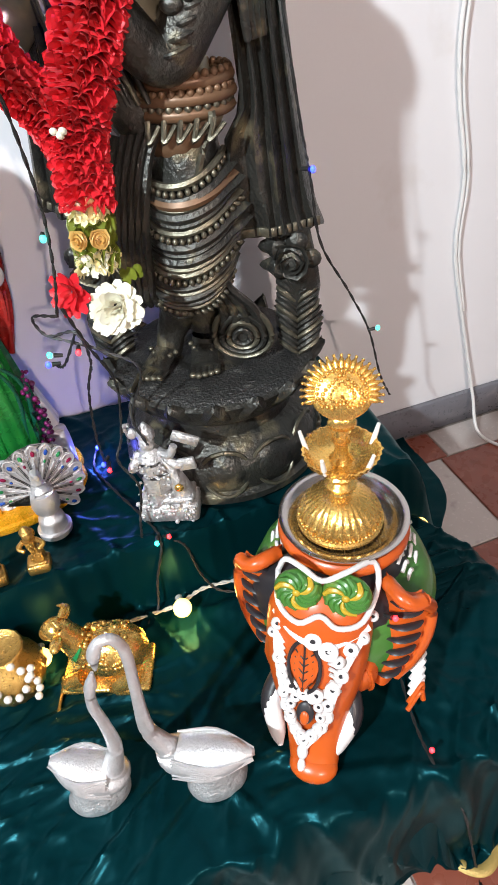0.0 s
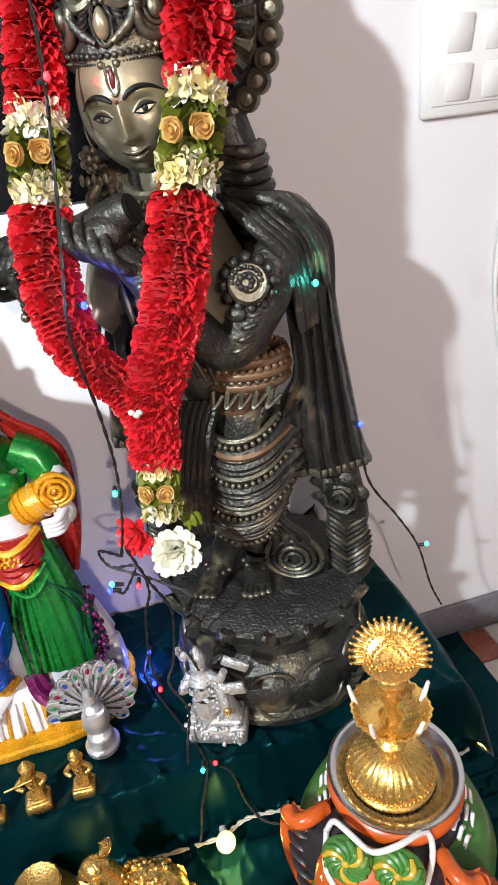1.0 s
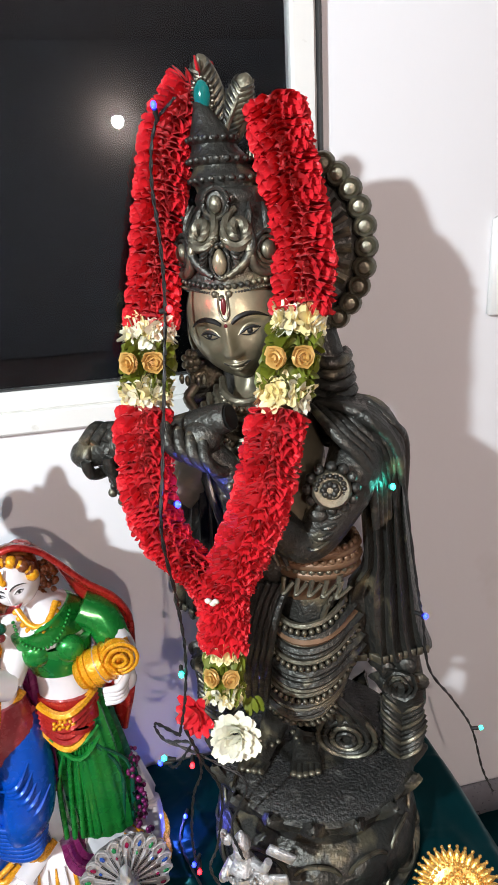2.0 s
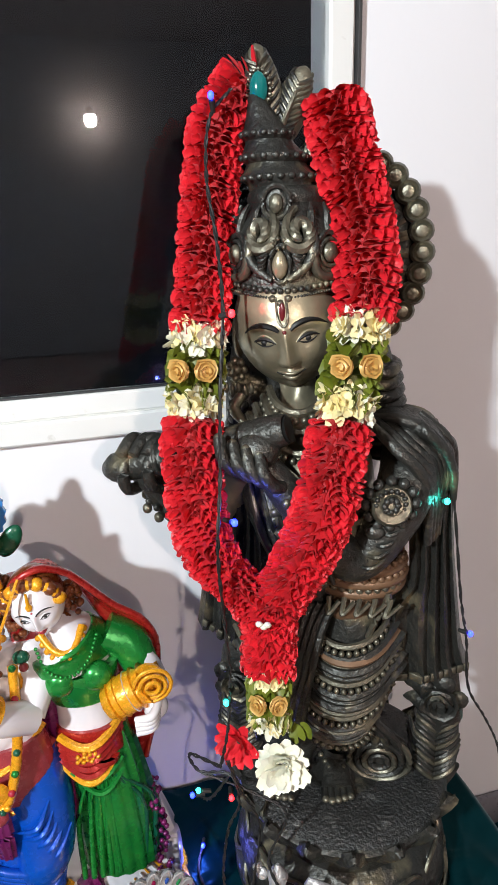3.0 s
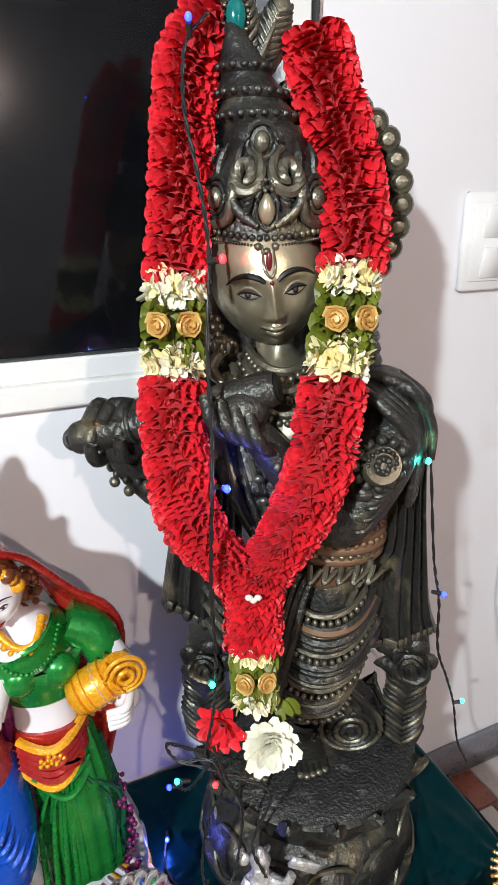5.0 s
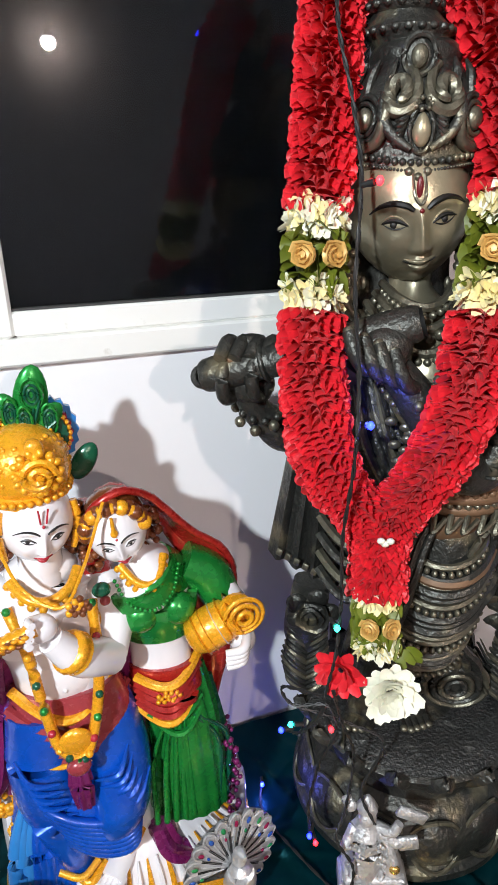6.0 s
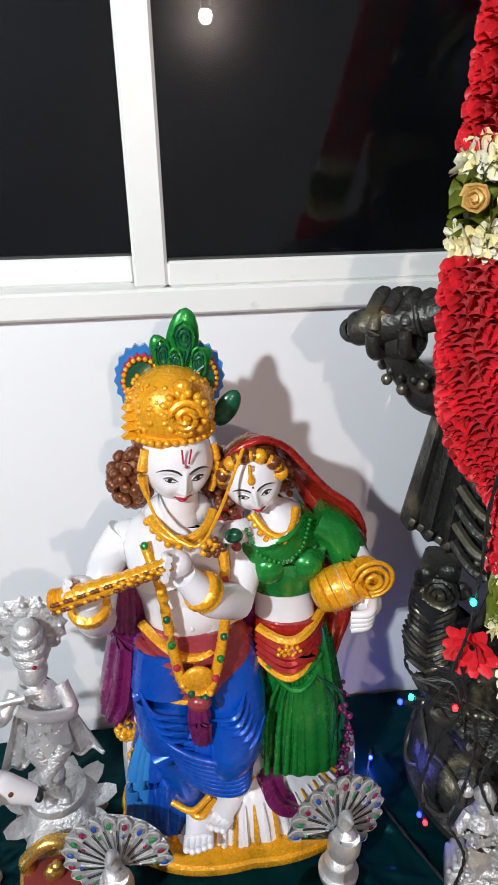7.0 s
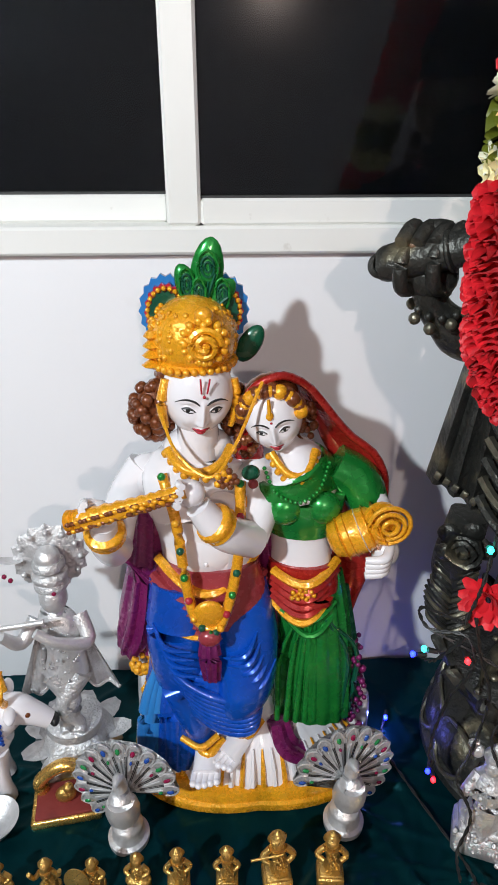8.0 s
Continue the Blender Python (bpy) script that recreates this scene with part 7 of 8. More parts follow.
# ---- swans ----
def swan(tail, chest, neck, base, label):
    m = Mesh()
    t, c = np.array(tail), np.array(chest)
    mid = (t + c) / 2
    m.tube([t, t + (c - t) * 0.22 + (0, 0, -0.004), mid + (0, 0, -0.012), c + (0, 0, -0.016), c + (c - t) * 0.10 + (0, 0, 0.002)], [0.003, 0.015, 0.0225, 0.021, 0.010], SILVER, seg=20, steps=6, flat=0.9)
    o = empty("swan_figurine", pose(base[0] - 0.010, base[1] + 0.012, base[2]), label, "figurine", "pair of swans")
    m.v = [tuple(np.array(q) - np.array(base)) for q in m.v]
    part("body", m, o)
    side = np.cross((c - t) / np.linalg.norm(c - t), (0, 0, 1))
    for d in (-1, 1):
        w = Mesh()
        for k in range(7):
            s = c + side * d * (0.015 + 0.0012 * k) + (0, 0, 0.000 - 0.0042 * k) - np.array(base)
            e = t + side * d * (0.005 - 0.0004 * k) + (0, 0, 0.001 - 0.002 * k) - np.array(base)
            w.tube([s, s + (e - s) * 0.5 + side * d * 0.010, e], [0.0010, 0.0020, 0.0008], SILVER, seg=6, steps=4)
        tagged(part("wing", w, o, "finely grooved silver wing feathers"), kind="stuff")
    n = Mesh()
    pts = [np.array(q) - np.array(base) for q in neck]
    n.tube(pts, np.interp(np.linspace(0, 1, len(pts)), (0, 0.25, 0.8, 0.9, 0.95, 1), (0.011, 0.0056, 0.0046, 0.0070, 0.0055, 0.0015)).tolist(), SILVER, seg=14, steps=6)
    part("neck", n, o, "long curved silver neck")
    b = Mesh()
    b.lathe([(0.020, 0), (0.028, 0.002), (0.029, 0.012), (0.026, 0.02), (0.022, 0.026), (0.02, 0.05)], SILVER_CAST, seg=28, squash=(1.15, 0.8))
    part("plinth", b, o, "oval white-silver plinth")


swan((0.184, 0.606, 0.268), (0.112, 0.646, 0.262), [(0.104, 0.650, 0.262), (0.093, 0.655, 0.30), (0.096, 0.652, 0.37), (0.100, 0.650, 0.435), (0.095, 0.649, 0.462), (0.084, 0.649, 0.466), (0.076, 0.649, 0.452), (0.073, 0.648, 0.433)],
     (0.146, 0.628, TOP_FRONT), "silver swan with its long neck bent down")
swan((-0.008, 0.672, 0.275), (0.046, 0.652, 0.262), [(0.050, 0.650, 0.262), (0.060, 0.650, 0.30), (0.060, 0.650, 0.345), (0.058, 0.650, 0.375), (0.060, 0.650, 0.398), (0.064, 0.650, 0.412), (0.069, 0.650, 0.428)],
     (0.024, 0.662, TOP_FRONT), "smaller silver swan looking upwards")


# ---- silver peacocks with jewelled tails ----
def peacock(x, y, turn, lean, spin):
    o = empty("peacock_figurine", pose(x, y, TOP_BACK, 0, 0, turn), "silver peacock with a fanned tail of coloured gems", "figurine", "pair of peacocks")
    b = Mesh()
    b.lathe([(0.018, 0), (0.0225, 0.001), (0.023, 0.008), (0.0185, 0.010), (0.0165, 0.018), (0.0175, 0.022), (0.016, 0.028), (0.009, 0.032), (0.007, 0.042)], SILVER, seg=32)
    part("plinth", b, o, "round turned silver plinth")
    d = Mesh()
    d.tube([(0, 0.004, 0.040), (0, -0.006, 0.055), (0, -0.012, 0.075), (0, -0.008, 0.094), (0, -0.010, 0.110), (0, -0.022, 0.114)], [0.012, 0.018, 0.016, 0.008, 0.0065, 0.002], SILVER, seg=14)
    part("bird", d, o, "small silver bird body")
    t = Mesh()
    rim = []
    n = 13

    def tail(a, r):
        a = a + spin
        return np.array((r * math.sin(a) * 0.78, 0.008 + 0.10 * r, 0.066 + r * math.cos(a) * 0.90)) + (0.5 * lean * r * (0.6 + 0.4 * math.cos(a)), 0, 0)

    rows = []
    for r in (0.006, 0.024, 0.042, 0.056, 0.066):
        row = []
        for a in np.linspace(radians(-121), radians(121), 131):
            lobe = abs(math.cos((math.degrees(a) + 112) / 224 * (n - 1) * math.pi))
            row.append(tail(a, r + (r / 0.066) ** 6 * 0.009 * lobe ** 0.6) + (0, 0.0016 * (r / 0.066) * (1 - lobe), 0))
        rows.append(row)
    t.sheet(rows, SILVER_CAST, 0.003)
    fan = part("tail_fan", t, o, "scalloped silver tail fan")
    for k in range(n):
        a = radians(-112 + 224 * k / (n - 1))
        f = Mesh()
        f.tube([tail(a - 0.145, 0.056) + (0, -0.001, 0), tail(a - 0.12, 0.068) + (0, -0.001, 0), tail(a, 0.0755) + (0, -0.001, 0), tail(a + 0.12, 0.068) + (0, -0.001, 0), tail(a + 0.145, 0.056) + (0, -0.001, 0)], 0.0011, SILVER, seg=6, steps=4)
        f.tube([tail(a, 0.014) + (0, -0.001, 0), tail(a, 0.052) + (0, -0.001, 0)], [0.0007, 0.0010], SILVER, seg=6, steps=3)
        for b in (-0.145, 0.145):
            f.tube([tail(a + b * 0.8, 0.020) + (0, -0.0008, 0), tail(a + b, 0.058) + (0, -0.0008, 0)], [0.0004, 0.0005], BRONZE_BLACK, seg=5, steps=3)
        part("tail_feather", f, fan)
    for k in range(n):
        a = radians(-112 + 224 * k / (n - 1))
        for r, s in ((0.064, 1.0), (0.050, 0.6)):
            if s < 1 and k % 2:
                continue
            g = Mesh()
            g.ball(tail(a, r) + (0, -0.0035, 0), (0.0027 * s, 0.0016, 0.0042 * s), (GEM_BLUE, GEM_GREEN, GEM_RED)[(k + (s < 1)) % 3], turn=(-9, math.degrees(a + spin), 0), seg=8, rings=5)
            part("gem", g, o)


peacock(0.030, 0.985, 10, 0.10, 0.42)
peacock(-0.212, 0.982, -8, -0.10, -0.38)


# ---- row of small brass figurines ----
def brass_figurine(x, y, height, kind, turn):
    """A little cast figure on a square foot: standing, seated or with a disc. One mesh."""
    m = Mesh()
    h = height
    m.box((0, 0, 0.10 * h), (0.36 * h, 0.30 * h, 0.20 * h), BRASS, bevel=0.12)
    m.box((0, 0, 0.215 * h), (0.30 * h, 0.25 * h, 0.05 * h), BRASS, bevel=0.2)
    if kind == "seated":
        m.ball((0, -0.01 * h, 0.32 * h), (0.22 * h, 0.14 * h, 0.10 * h), BRASS)
        m.ball((0, 0, 0.48 * h), (0.13 * h, 0.10 * h, 0.16 * h), BRASS)
    else:
        m.tube([(0.03 * h, 0, 0.22 * h), (0.04 * h, 0, 0.40 * h), (0, 0, 0.55 * h), (0, 0, 0.70 * h)], [0.12 * h, 0.10 * h, 0.085 * h, 0.10 * h], BRASS, seg=12, folds=5, depth=0.1)
    for d in (-1, 1):
        up = 0.10 if kind == "arms_up" else -0.14
        m.tube([(d * 0.09 * h, 0, 0.68 * h), (d * 0.19 * h, -0.03 * h, 0.58 * h), (d * (0.24 if kind == "arms_up" else 0.11) * h, -0.09 * h, (0.68 + up) * h)], [0.045 * h, 0.04 * h, 0.035 * h], BRASS, seg=8)
    if kind == "flute":
        m.tube([(-0.34 * h, -0.10 * h, 0.66 * h), (0.05 * h, -0.11 * h, 0.72 * h)], [0.016 * h, 0.016 * h], BRASS, seg=8, steps=2)
    if kind == "disc":
        m.lathe([(0.001, 0.05 * h), (0.08 * h, 0.04 * h), (0.16 * h, 0.02 * h), (0.24 * h, 0.015 * h), (0.24 * h, -0.01 * h), (0.001, -0.01 * h)], BRASS, c=(-0.26 * h, -0.10 * h, 0.55 * h), turn=(75, 0, -15), seg=24)
    m.ball((0, -0.01 * h, 0.80 * h), (0.085 * h, 0.085 * h, 0.10 * h), BRASS)
    m.lathe([(0.09 * h, 0.86 * h), (0.10 * h, 0.88 * h), (0.075 * h, 0.92 * h), (0.05 * h, 0.96 * h), (0.01 * h, 1.0 * h)], BRASS, seg=12)
    m.ball((0, 0.05 * h, 0.80 * h), (0.12 * h, 0.02 * h, 0.13 * h), BRASS)
    for k in range(10):
        m.ball((0.13 * h * wave(k * 1.3, 1) * 1.3, -0.10 * h, (0.28 + 0.045 * k) * h), 0.022 * h, BRASS, seg=6, rings=4)
    return m.done("brass_figurine", at=pose(x, y, TOP_BACK, 0, 0, turn), label="small cast brass figurine on a square foot", category="figurine", group="row of brass figurines")


for x, h, kind, turn in ((0.004, 0.078, "standing", -6), (-0.052, 0.084, "flute", 4), (-0.104, 0.064, "standing", -3), (-0.154, 0.066, "standing", 5), (-0.195, 0.062, "seated", -8),
                         (-0.240, 0.058, "disc", 0), (-0.286, 0.062, "arms_up", 5), (-0.334, 0.060, "seated", 10)):
    brass_figurine(x, 0.926, h, kind, turn)


# ---- cast silver group and silver flute player ----
def silver_idol():
    m = Mesh()
    rng = random.Random(3)
    m.box((0, 0, 0.016), (0.078, 0.042, 0.032), SILVER_CAST, bevel=0.12)
    m.box((0, 0, 0.036), (0.070, 0.036, 0.010), SILVER_CAST, bevel=0.2)
    for k in range(60):
        m.ball((rng.uniform(-0.038, 0.038), -0.021 + rng.uniform(-0.002, 0.002), rng.uniform(0.004, 0.040)), rng.uniform(0.0015, 0.0036), SILVER_CAST, seg=7, rings=5)
    m.tube([(-0.014, 0, 0.03), (-0.010, -0.004, 0.07), (-0.012, 0, 0.10), (-0.012, 0, 0.118)], [0.020, 0.017, 0.018, 0.009], SILVER_CAST, seg=14, folds=6, depth=0.10)
    m.ball((-0.012, -0.004, 0.128), (0.010, 0.010, 0.012), SILVER_CAST)
    m.lathe([(0.011, 0.134), (0.012, 0.139), (0.008, 0.147), (0.002, 0.156)], SILVER_CAST, c=(-0.012, 0, 0), seg=12)
    m.ball((-0.030, 0.002, 0.138), (0.007, 0.006, 0.008), SILVER_CAST)
    m.tube([(-0.034, 0, 0.142), (-0.038, 0, 0.150), (-0.030, 0, 0.153)], 0.003, SILVER_CAST, seg=7)
    for d, tip in ((1, (0.030, -0.006, 0.092)), (1, (0.022, -0.01, 0.126)), (-1, (-0.036, -0.012, 0.088)), (1, (0.020, -0.016, 0.070))):
        m.tube([(-0.012 + d * 0.012, 0, 0.108), ((tip[0] - 0.012) / 2 + d * 0.01, -0.01, (tip[2] + 0.1) / 2), tip], [0.007, 0.006, 0.005], SILVER_CAST, seg=8)
    m.box((0.036, -0.004, 0.132), (0.034, 0.006, 0.014), SILVER_CAST, turn=(0, 24, 0), bevel=0.2)
    m.box((0.034, -0.010, 0.096), (0.022, 0.006, 0.018), SILVER_CAST, turn=(0, -10, 0), bevel=0.2)
    m.tube([(0.024, 0, 0.03), (0.018, -0.004, 0.06), (0.016, -0.006, 0.08)], [0.014, 0.012, 0.008], SILVER_CAST, seg=10)
    m.ball((0.020, -0.018, 0.062), (0.006, 0.004, 0.006), GOLD)
    for k in range(70):
        m.ball((-0.012 + 0.024 * rng.uniform(-1, 1), -0.016 + 0.004 * rng.uniform(-1, 1), rng.uniform(0.045, 0.115)), rng.uniform(0.0012, 0.0026), SILVER_CAST, seg=6, rings=4)
    m.done("silver_idol", at=pose(0.184, 0.950, TOP_BACK, 0, 0, -22), label="small cast silver idol on a block base before the pedestal", category="figurine")


def silver_flutist():
    m = Mesh()
    rng = random.Random(5)
    m.lathe([(0.050, 0), (0.056, 0.01), (0.048, 0.03), (0.042, 0.045), (0.030, 0.052), (0.01, 0.055)], SILVER_CAST, seg=28, ripple=lambda a, z: 1 + 0.13 * math.sin(5 * a) + 0.08 * math.sin(9 * a + 2))
    for k in range(9):
        a = 2 * math.pi * k / 9
        m.petal((0.03 * math.cos(a), 0.03 * math.sin(a), 0.03), (math.cos(a), math.sin(a), -0.15), (0, 0, 1), 0.042, SILVER_CAST, width=0.8, curl=0.25)
    m.lathe([(0.034, 0.05), (0.038, 0.056), (0.037, 0.066), (0.030, 0.070), (0.01, 0.071)], SILVER_CAST, seg=28)
    for x, y in ((-0.008, -0.020), (0.010, -0.022)):
        m.tube([(x * 2.0, y + 0.012, 0.15), (x * -0.6, y, 0.11), (x, y - 0.002, 0.078), (x, y - 0.012, 0.072)], [0.014, 0.012, 0.008, 0.006], SILVER_CAST, seg=10)
    m.tube([(0, 0, 0.14), (0.004, 0, 0.18), (0, 0, 0.215), (-0.002, 0, 0.238), (0, 0, 0.25)], [0.030, 0.024, 0.028, 0.020, 0.008], SILVER, seg=16, flat=0.75)
    for d in (-1, 1):
        rows = []
        for i in range(8):
            t = i / 7
            rows.append([(d * (0.020 + (0.010 + 0.034 * t) * u), 0.004 + 0.006 * math.cos(9 * u), 0.205 - 0.085 * t - 0.014 * u * t) for u in np.linspace(0, 1, 9)])
        m.sheet(rows, SILVER_CAST, 0.005)
        m.tube(rows[-1], [0.003] * 9, SILVER_CAST, seg=6, steps=2)
    m.tube([(0.026, 0, 0.232), (0.034, -0.020, 0.205), (0.000, -0.036, 0.222), (-0.022, -0.036, 0.240)], [0.010, 0.009, 0.007, 0.006], SILVER, seg=10)
    m.tube([(-0.026, 0, 0.232), (-0.044, -0.016, 0.212), (-0.062, -0.030, 0.236)], [0.010, 0.009, 0.006], SILVER, seg=10)
    m.tube([(-0.095, -0.034, 0.250), (-0.01, -0.036, 0.254)], [0.0035, 0.0035], SILVER, seg=8, steps=2)
    m.ball((0, -0.006, 0.266), (0.017, 0.018, 0.021), SILVER)
    for z, r in ((0.278, 0.020), (0.290, 0.021), (0.304, 0.019)):
        m.lathe([(r * 0.8, z), (r, z + 0.002), (r * 1.02, z + 0.008), (r * 0.85, z + 0.012)], SILVER_CAST, c=(0, -0.003, 0), seg=20)
    m.ball((0, -0.003, 0.318), (0.015, 0.015, 0.014), SILVER)
    m.lathe([(0.001, -0.003), (0.040, -0.003), (0.043, 0.0), (0.040, 0.003), (0.001, 0.003)], SILVER_CAST, c=(0, 0.014, 0.308), turn=(90, 0, 0), seg=44, ripple=lambda a, z: 1 + 0.07 * math.cos(16 * a))
    for k in range(12):
        a = 2 * math.pi * k / 12
        m.ball((0.036 * math.cos(a), 0.008, 0.308 + 0.036 * math.sin(a)), 0.0036, SILVER, seg=8, rings=6)
    m.petal((-0.03, 0.01, 0.31), (-1, -0.2, -0.1), (0, 0, 1), 0.034, SILVER_CAST, width=0.5)
    for x, z in ((-0.040, 0.306), (0.004, 0.281), (-0.046, 0.312)):
        m.ball((x, -0.022, z), 0.003, GEM_RED, seg=7, rings=5)
    for k in range(50):
        m.ball((0.022 * rng.uniform(-1, 1), -0.022 + 0.004 * rng.uniform(-1, 1), rng.uniform(0.15, 0.24)), rng.uniform(0.0011, 0.0022), SILVER_CAST, seg=6, rings=4)
    m.v = [(0.92 * x, 0.92 * y, 0.95 * z) for x, y, z in m.v]
    m.done("silver_statue", at=pose(-0.288, 1.098, TOP_BACK, 0, 0, 8), label="silver flute player statue with a crown and flared coat", category="statue")


silver_idol()
silver_flutist()


def toy_cow():
    o = empty("cow_figurine", pose(-0.372, 1.055, TOP_BACK, 0, 0, 18), "white painted cow with an orange saddle cloth", "figurine")
    m = Mesh()
    m.tube([(-0.075, 0, 0.085), (-0.05, 0, 0.092), (-0.01, 0, 0.090), (0.016, 0, 0.100)], [0.022, 0.036, 0.036, 0.022], P_WHITE, seg=18)
    m.tube([(0.010, 0, 0.105), (0.030, -0.004, 0.120), (0.050, -0.010, 0.112), (0.066, -0.014, 0.100)], [0.022, 0.019, 0.014, 0.011], P_WHITE, seg=16)
    m.ball((0.071, -0.015, 0.099), (0.006, 0.010, 0.007), P_BLACK)
    for d in (-1, 1):
        m.ball((0.026, d * 0.022, 0.130), (0.007, 0.014, 0.006), P_WHITE)
        m.tube([(0.022, d * 0.010, 0.136), (0.020, d * 0.018, 0.152), (0.024, d * 0.014, 0.162)], [0.005, 0.004, 0.001], P_GOLD, seg=8)
        m.ball((0.044, d * 0.011 - 0.008, 0.121), (0.0045, 0.004, 0.0045), P_BROWN)
    part("body", m, o, "glossy white cow body")
    for x in (-0.066, 0.004):
        for y in (-0.018, 0.018):
            leg = Mesh()
            leg.tube([(x, y, 0.08), (x, y, 0.03), (x + 0.003, y, 0.0)], [0.014, 0.009, 0.010], P_WHITE, seg=10)
            part("leg", leg, o)
    s = Mesh()
    s.tube([(-0.045, 0, 0.098), (-0.02, 0, 0.100), (0.0, 0, 0.098)], [0.036, 0.0385, 0.034], ORANGE_CLOTH, seg=18, flat=0.95)
    s.tube([(-0.018, 0, 0.102), (-0.010, 0, 0.102)], [0.0395, 0.0395], P_SKY, seg=18, steps=2)
    part("saddle_cloth", s, o, "orange and blue saddle cloth")
    n = Mesh()
    n.beads([(0.016 + 0.004 * math.cos(a), 0.026 * math.cos(a), 0.104 + 0.024 * math.sin(a)) for a in np.linspace(0, 2 * math.pi, 14)], 0.0035, P_BLUE, closed=True)
    part("collar", n, o, "blue beaded collar")


def silver_bowl():
    m = Mesh()
    m.lathe([(0.012, 0), (0.014, 0.003), (0.010, 0.006), (0.020, 0.012), (0.026, 0.024), (0.028, 0.026), (0.024, 0.024), (0.014, 0.012), (0.001, 0.010)], SILVER, seg=30)
    m.done("silver_bowl", at=pose(-0.362, 0.995, TOP_BACK), label="small polished silver bowl on the cloth", category="bowl")


def shrine_box():
    o = empty("framed_shrine_box", pose(-0.288, 1.026, TOP_BACK, 0, 0, 8), "small gold arched shrine on a red felt stand", "box")
    b = Mesh()
    b.box((0, 0, 0.006), (0.078, 0.054, 0.012), GOLD, bevel=0.15)
    part("tray", b, o, "gold edged tray")
    f = Mesh()
    f.box((0, -0.002, 0.0135), (0.068, 0.044, 0.004), FELT, bevel=0.2)
    part("felt_pad", f, o, "dark red felt pad")
    a = Mesh()
    a.tube([(-0.028, 0.012, 0.014), (-0.028, 0.012, 0.034), (0, 0.012, 0.052), (0.028, 0.012, 0.034), (0.028, 0.012, 0.014)], [0.008, 0.008, 0.008, 0.008, 0.008], GOLD, seg=10)
    part("arch", a, o, "embossed gold arch")
    c = Mesh()
    c.ball((0, -0.004, 0.024), (0.012, 0.008, 0.011), BRASS)
    c.ball((0.004, -0.006, 0.036), 0.006, BRASS)
    part("small_figure", c, o)


toy_cow()
silver_bowl()
shrine_box()


# ---- golden cow, beaded pot, brass rod on the front step ----
def golden_cow():
    o = empty("golden_cow_figurine", pose(0.046, 0.818, TOP_FRONT, 0, 0, 160) @ Matrix.Diagonal((0.9, 0.9, 0.9, 1)), "shiny gold resting cow figurine with embossed blanket", "figurine")
    m = Mesh()
    m.tube([(-0.058, 0, 0.040), (-0.035, 0, 0.052), (0.0, 0, 0.054), (0.026, 0, 0.060)], [0.020, 0.034, 0.034, 0.020], GOLD, seg=22, folds=9, depth=0.04)
    m.tube([(0.020, 0, 0.062), (0.034, 0, 0.090), (0.046, 0, 0.104), (0.062, 0, 0.094)], [0.022, 0.018, 0.017, 0.009], GOLD, seg=16)
    for d in (-1, 1):
        m.ball((0.038, d * 0.024, 0.106), (0.008, 0.014, 0.006), GOLD)
        m.tube([(0.036, d * 0.010, 0.118), (0.030, d * 0.016, 0.130), (0.036, d * 0.012, 0.138)], [0.005, 0.004, 0.001], GOLD, seg=8)
        m.tube([(0.020, d * 0.026, 0.030), (0.046, d * 0.026, 0.014), (0.026, d * 0.028, 0.007)], [0.013, 0.010, 0.008], GOLD, seg=10)
        m.tube([(-0.046, d * 0.028, 0.030), (-0.022, d * 0.034, 0.014), (-0.046, d * 0.034, 0.007)], [0.016, 0.011, 0.008], GOLD, seg=10)
    part("body", m, o)
    b = Mesh()
    rng = random.Random(2)
    for k in range(110):
        a, x = rng.uniform(0.1, math.pi - 0.1), rng.uniform(-0.046, 0.014)
        b.ball((x, 0.034 * math.cos(a), 0.053 + 0.034 * math.sin(a)), rng.uniform(0.003, 0.005), GOLD if rng.random() < 0.8 else BRASS, seg=6, rings=4)
    part("blanket", b, o, "knobbly embossed gold blanket")
    s = Mesh()
    s.lathe([(0.020, -0.004), (0.024, 0.0), (0.020, 0.006)], GEM_GREEN, c=(0.022, 0, 0.066), turn=(0, 62, 0), seg=20)
    part("collar", s, o, "green enamel collar")
    base = Mesh()
    base.box((-0.004, 0, 0.004), (0.124, 0.072, 0.008), GOLD, bevel=0.3)
    part("foot_plate", base, o)


def beaded_pot():
    o = empty("brass_pot", pose(-0.062, 0.846, TOP_FRONT), "brass pot hung with a string of white pearls", "pot")
    m = Mesh()
    m.lathe([(0.022, 0), (0.036, 0.006), (0.042, 0.026), (0.036, 0.048), (0.022, 0.060), (0.020, 0.066), (0.028, 0.074), (0.026, 0.076), (0.016, 0.070)], BRASS, seg=36, ripple=lambda a, z: 1 + 0.02 * math.cos(18 * a))
    part("body", m, o)
    b = Mesh()
    b.beads([(0.010, -0.026, 0.070), (0.026, -0.034, 0.055), (0.032, -0.036, 0.035), (0.026, -0.040, 0.016)], 0.0052, PEARL)
    b.beads([(-0.020, -0.026, 0.066), (-0.010, -0.042, 0.040), (0.012, -0.044, 0.034), (0.030, -0.030, 0.060)], 0.0052, PEARL)
    part("pearl_string", b, o, "string of white pearls")


def brass_rod():
    m = Mesh()
    m.tube([(0, 0.03, 0.004), (0, 0, 0.004), (0, -0.03, 0.004)], [0.0018, 0.0022, 0.0026], BRASS, seg=8)
    m.ball((0, 0.033, 0.005), 0.004, BRASS)
    m.done("brass_rod", at=pose(-0.016, 0.792, TOP_FRONT, 0, 0, -18), label="thin brass rod lying on the cloth", category="rod")


golden_cow()
beaded_pot()
brass_rod()


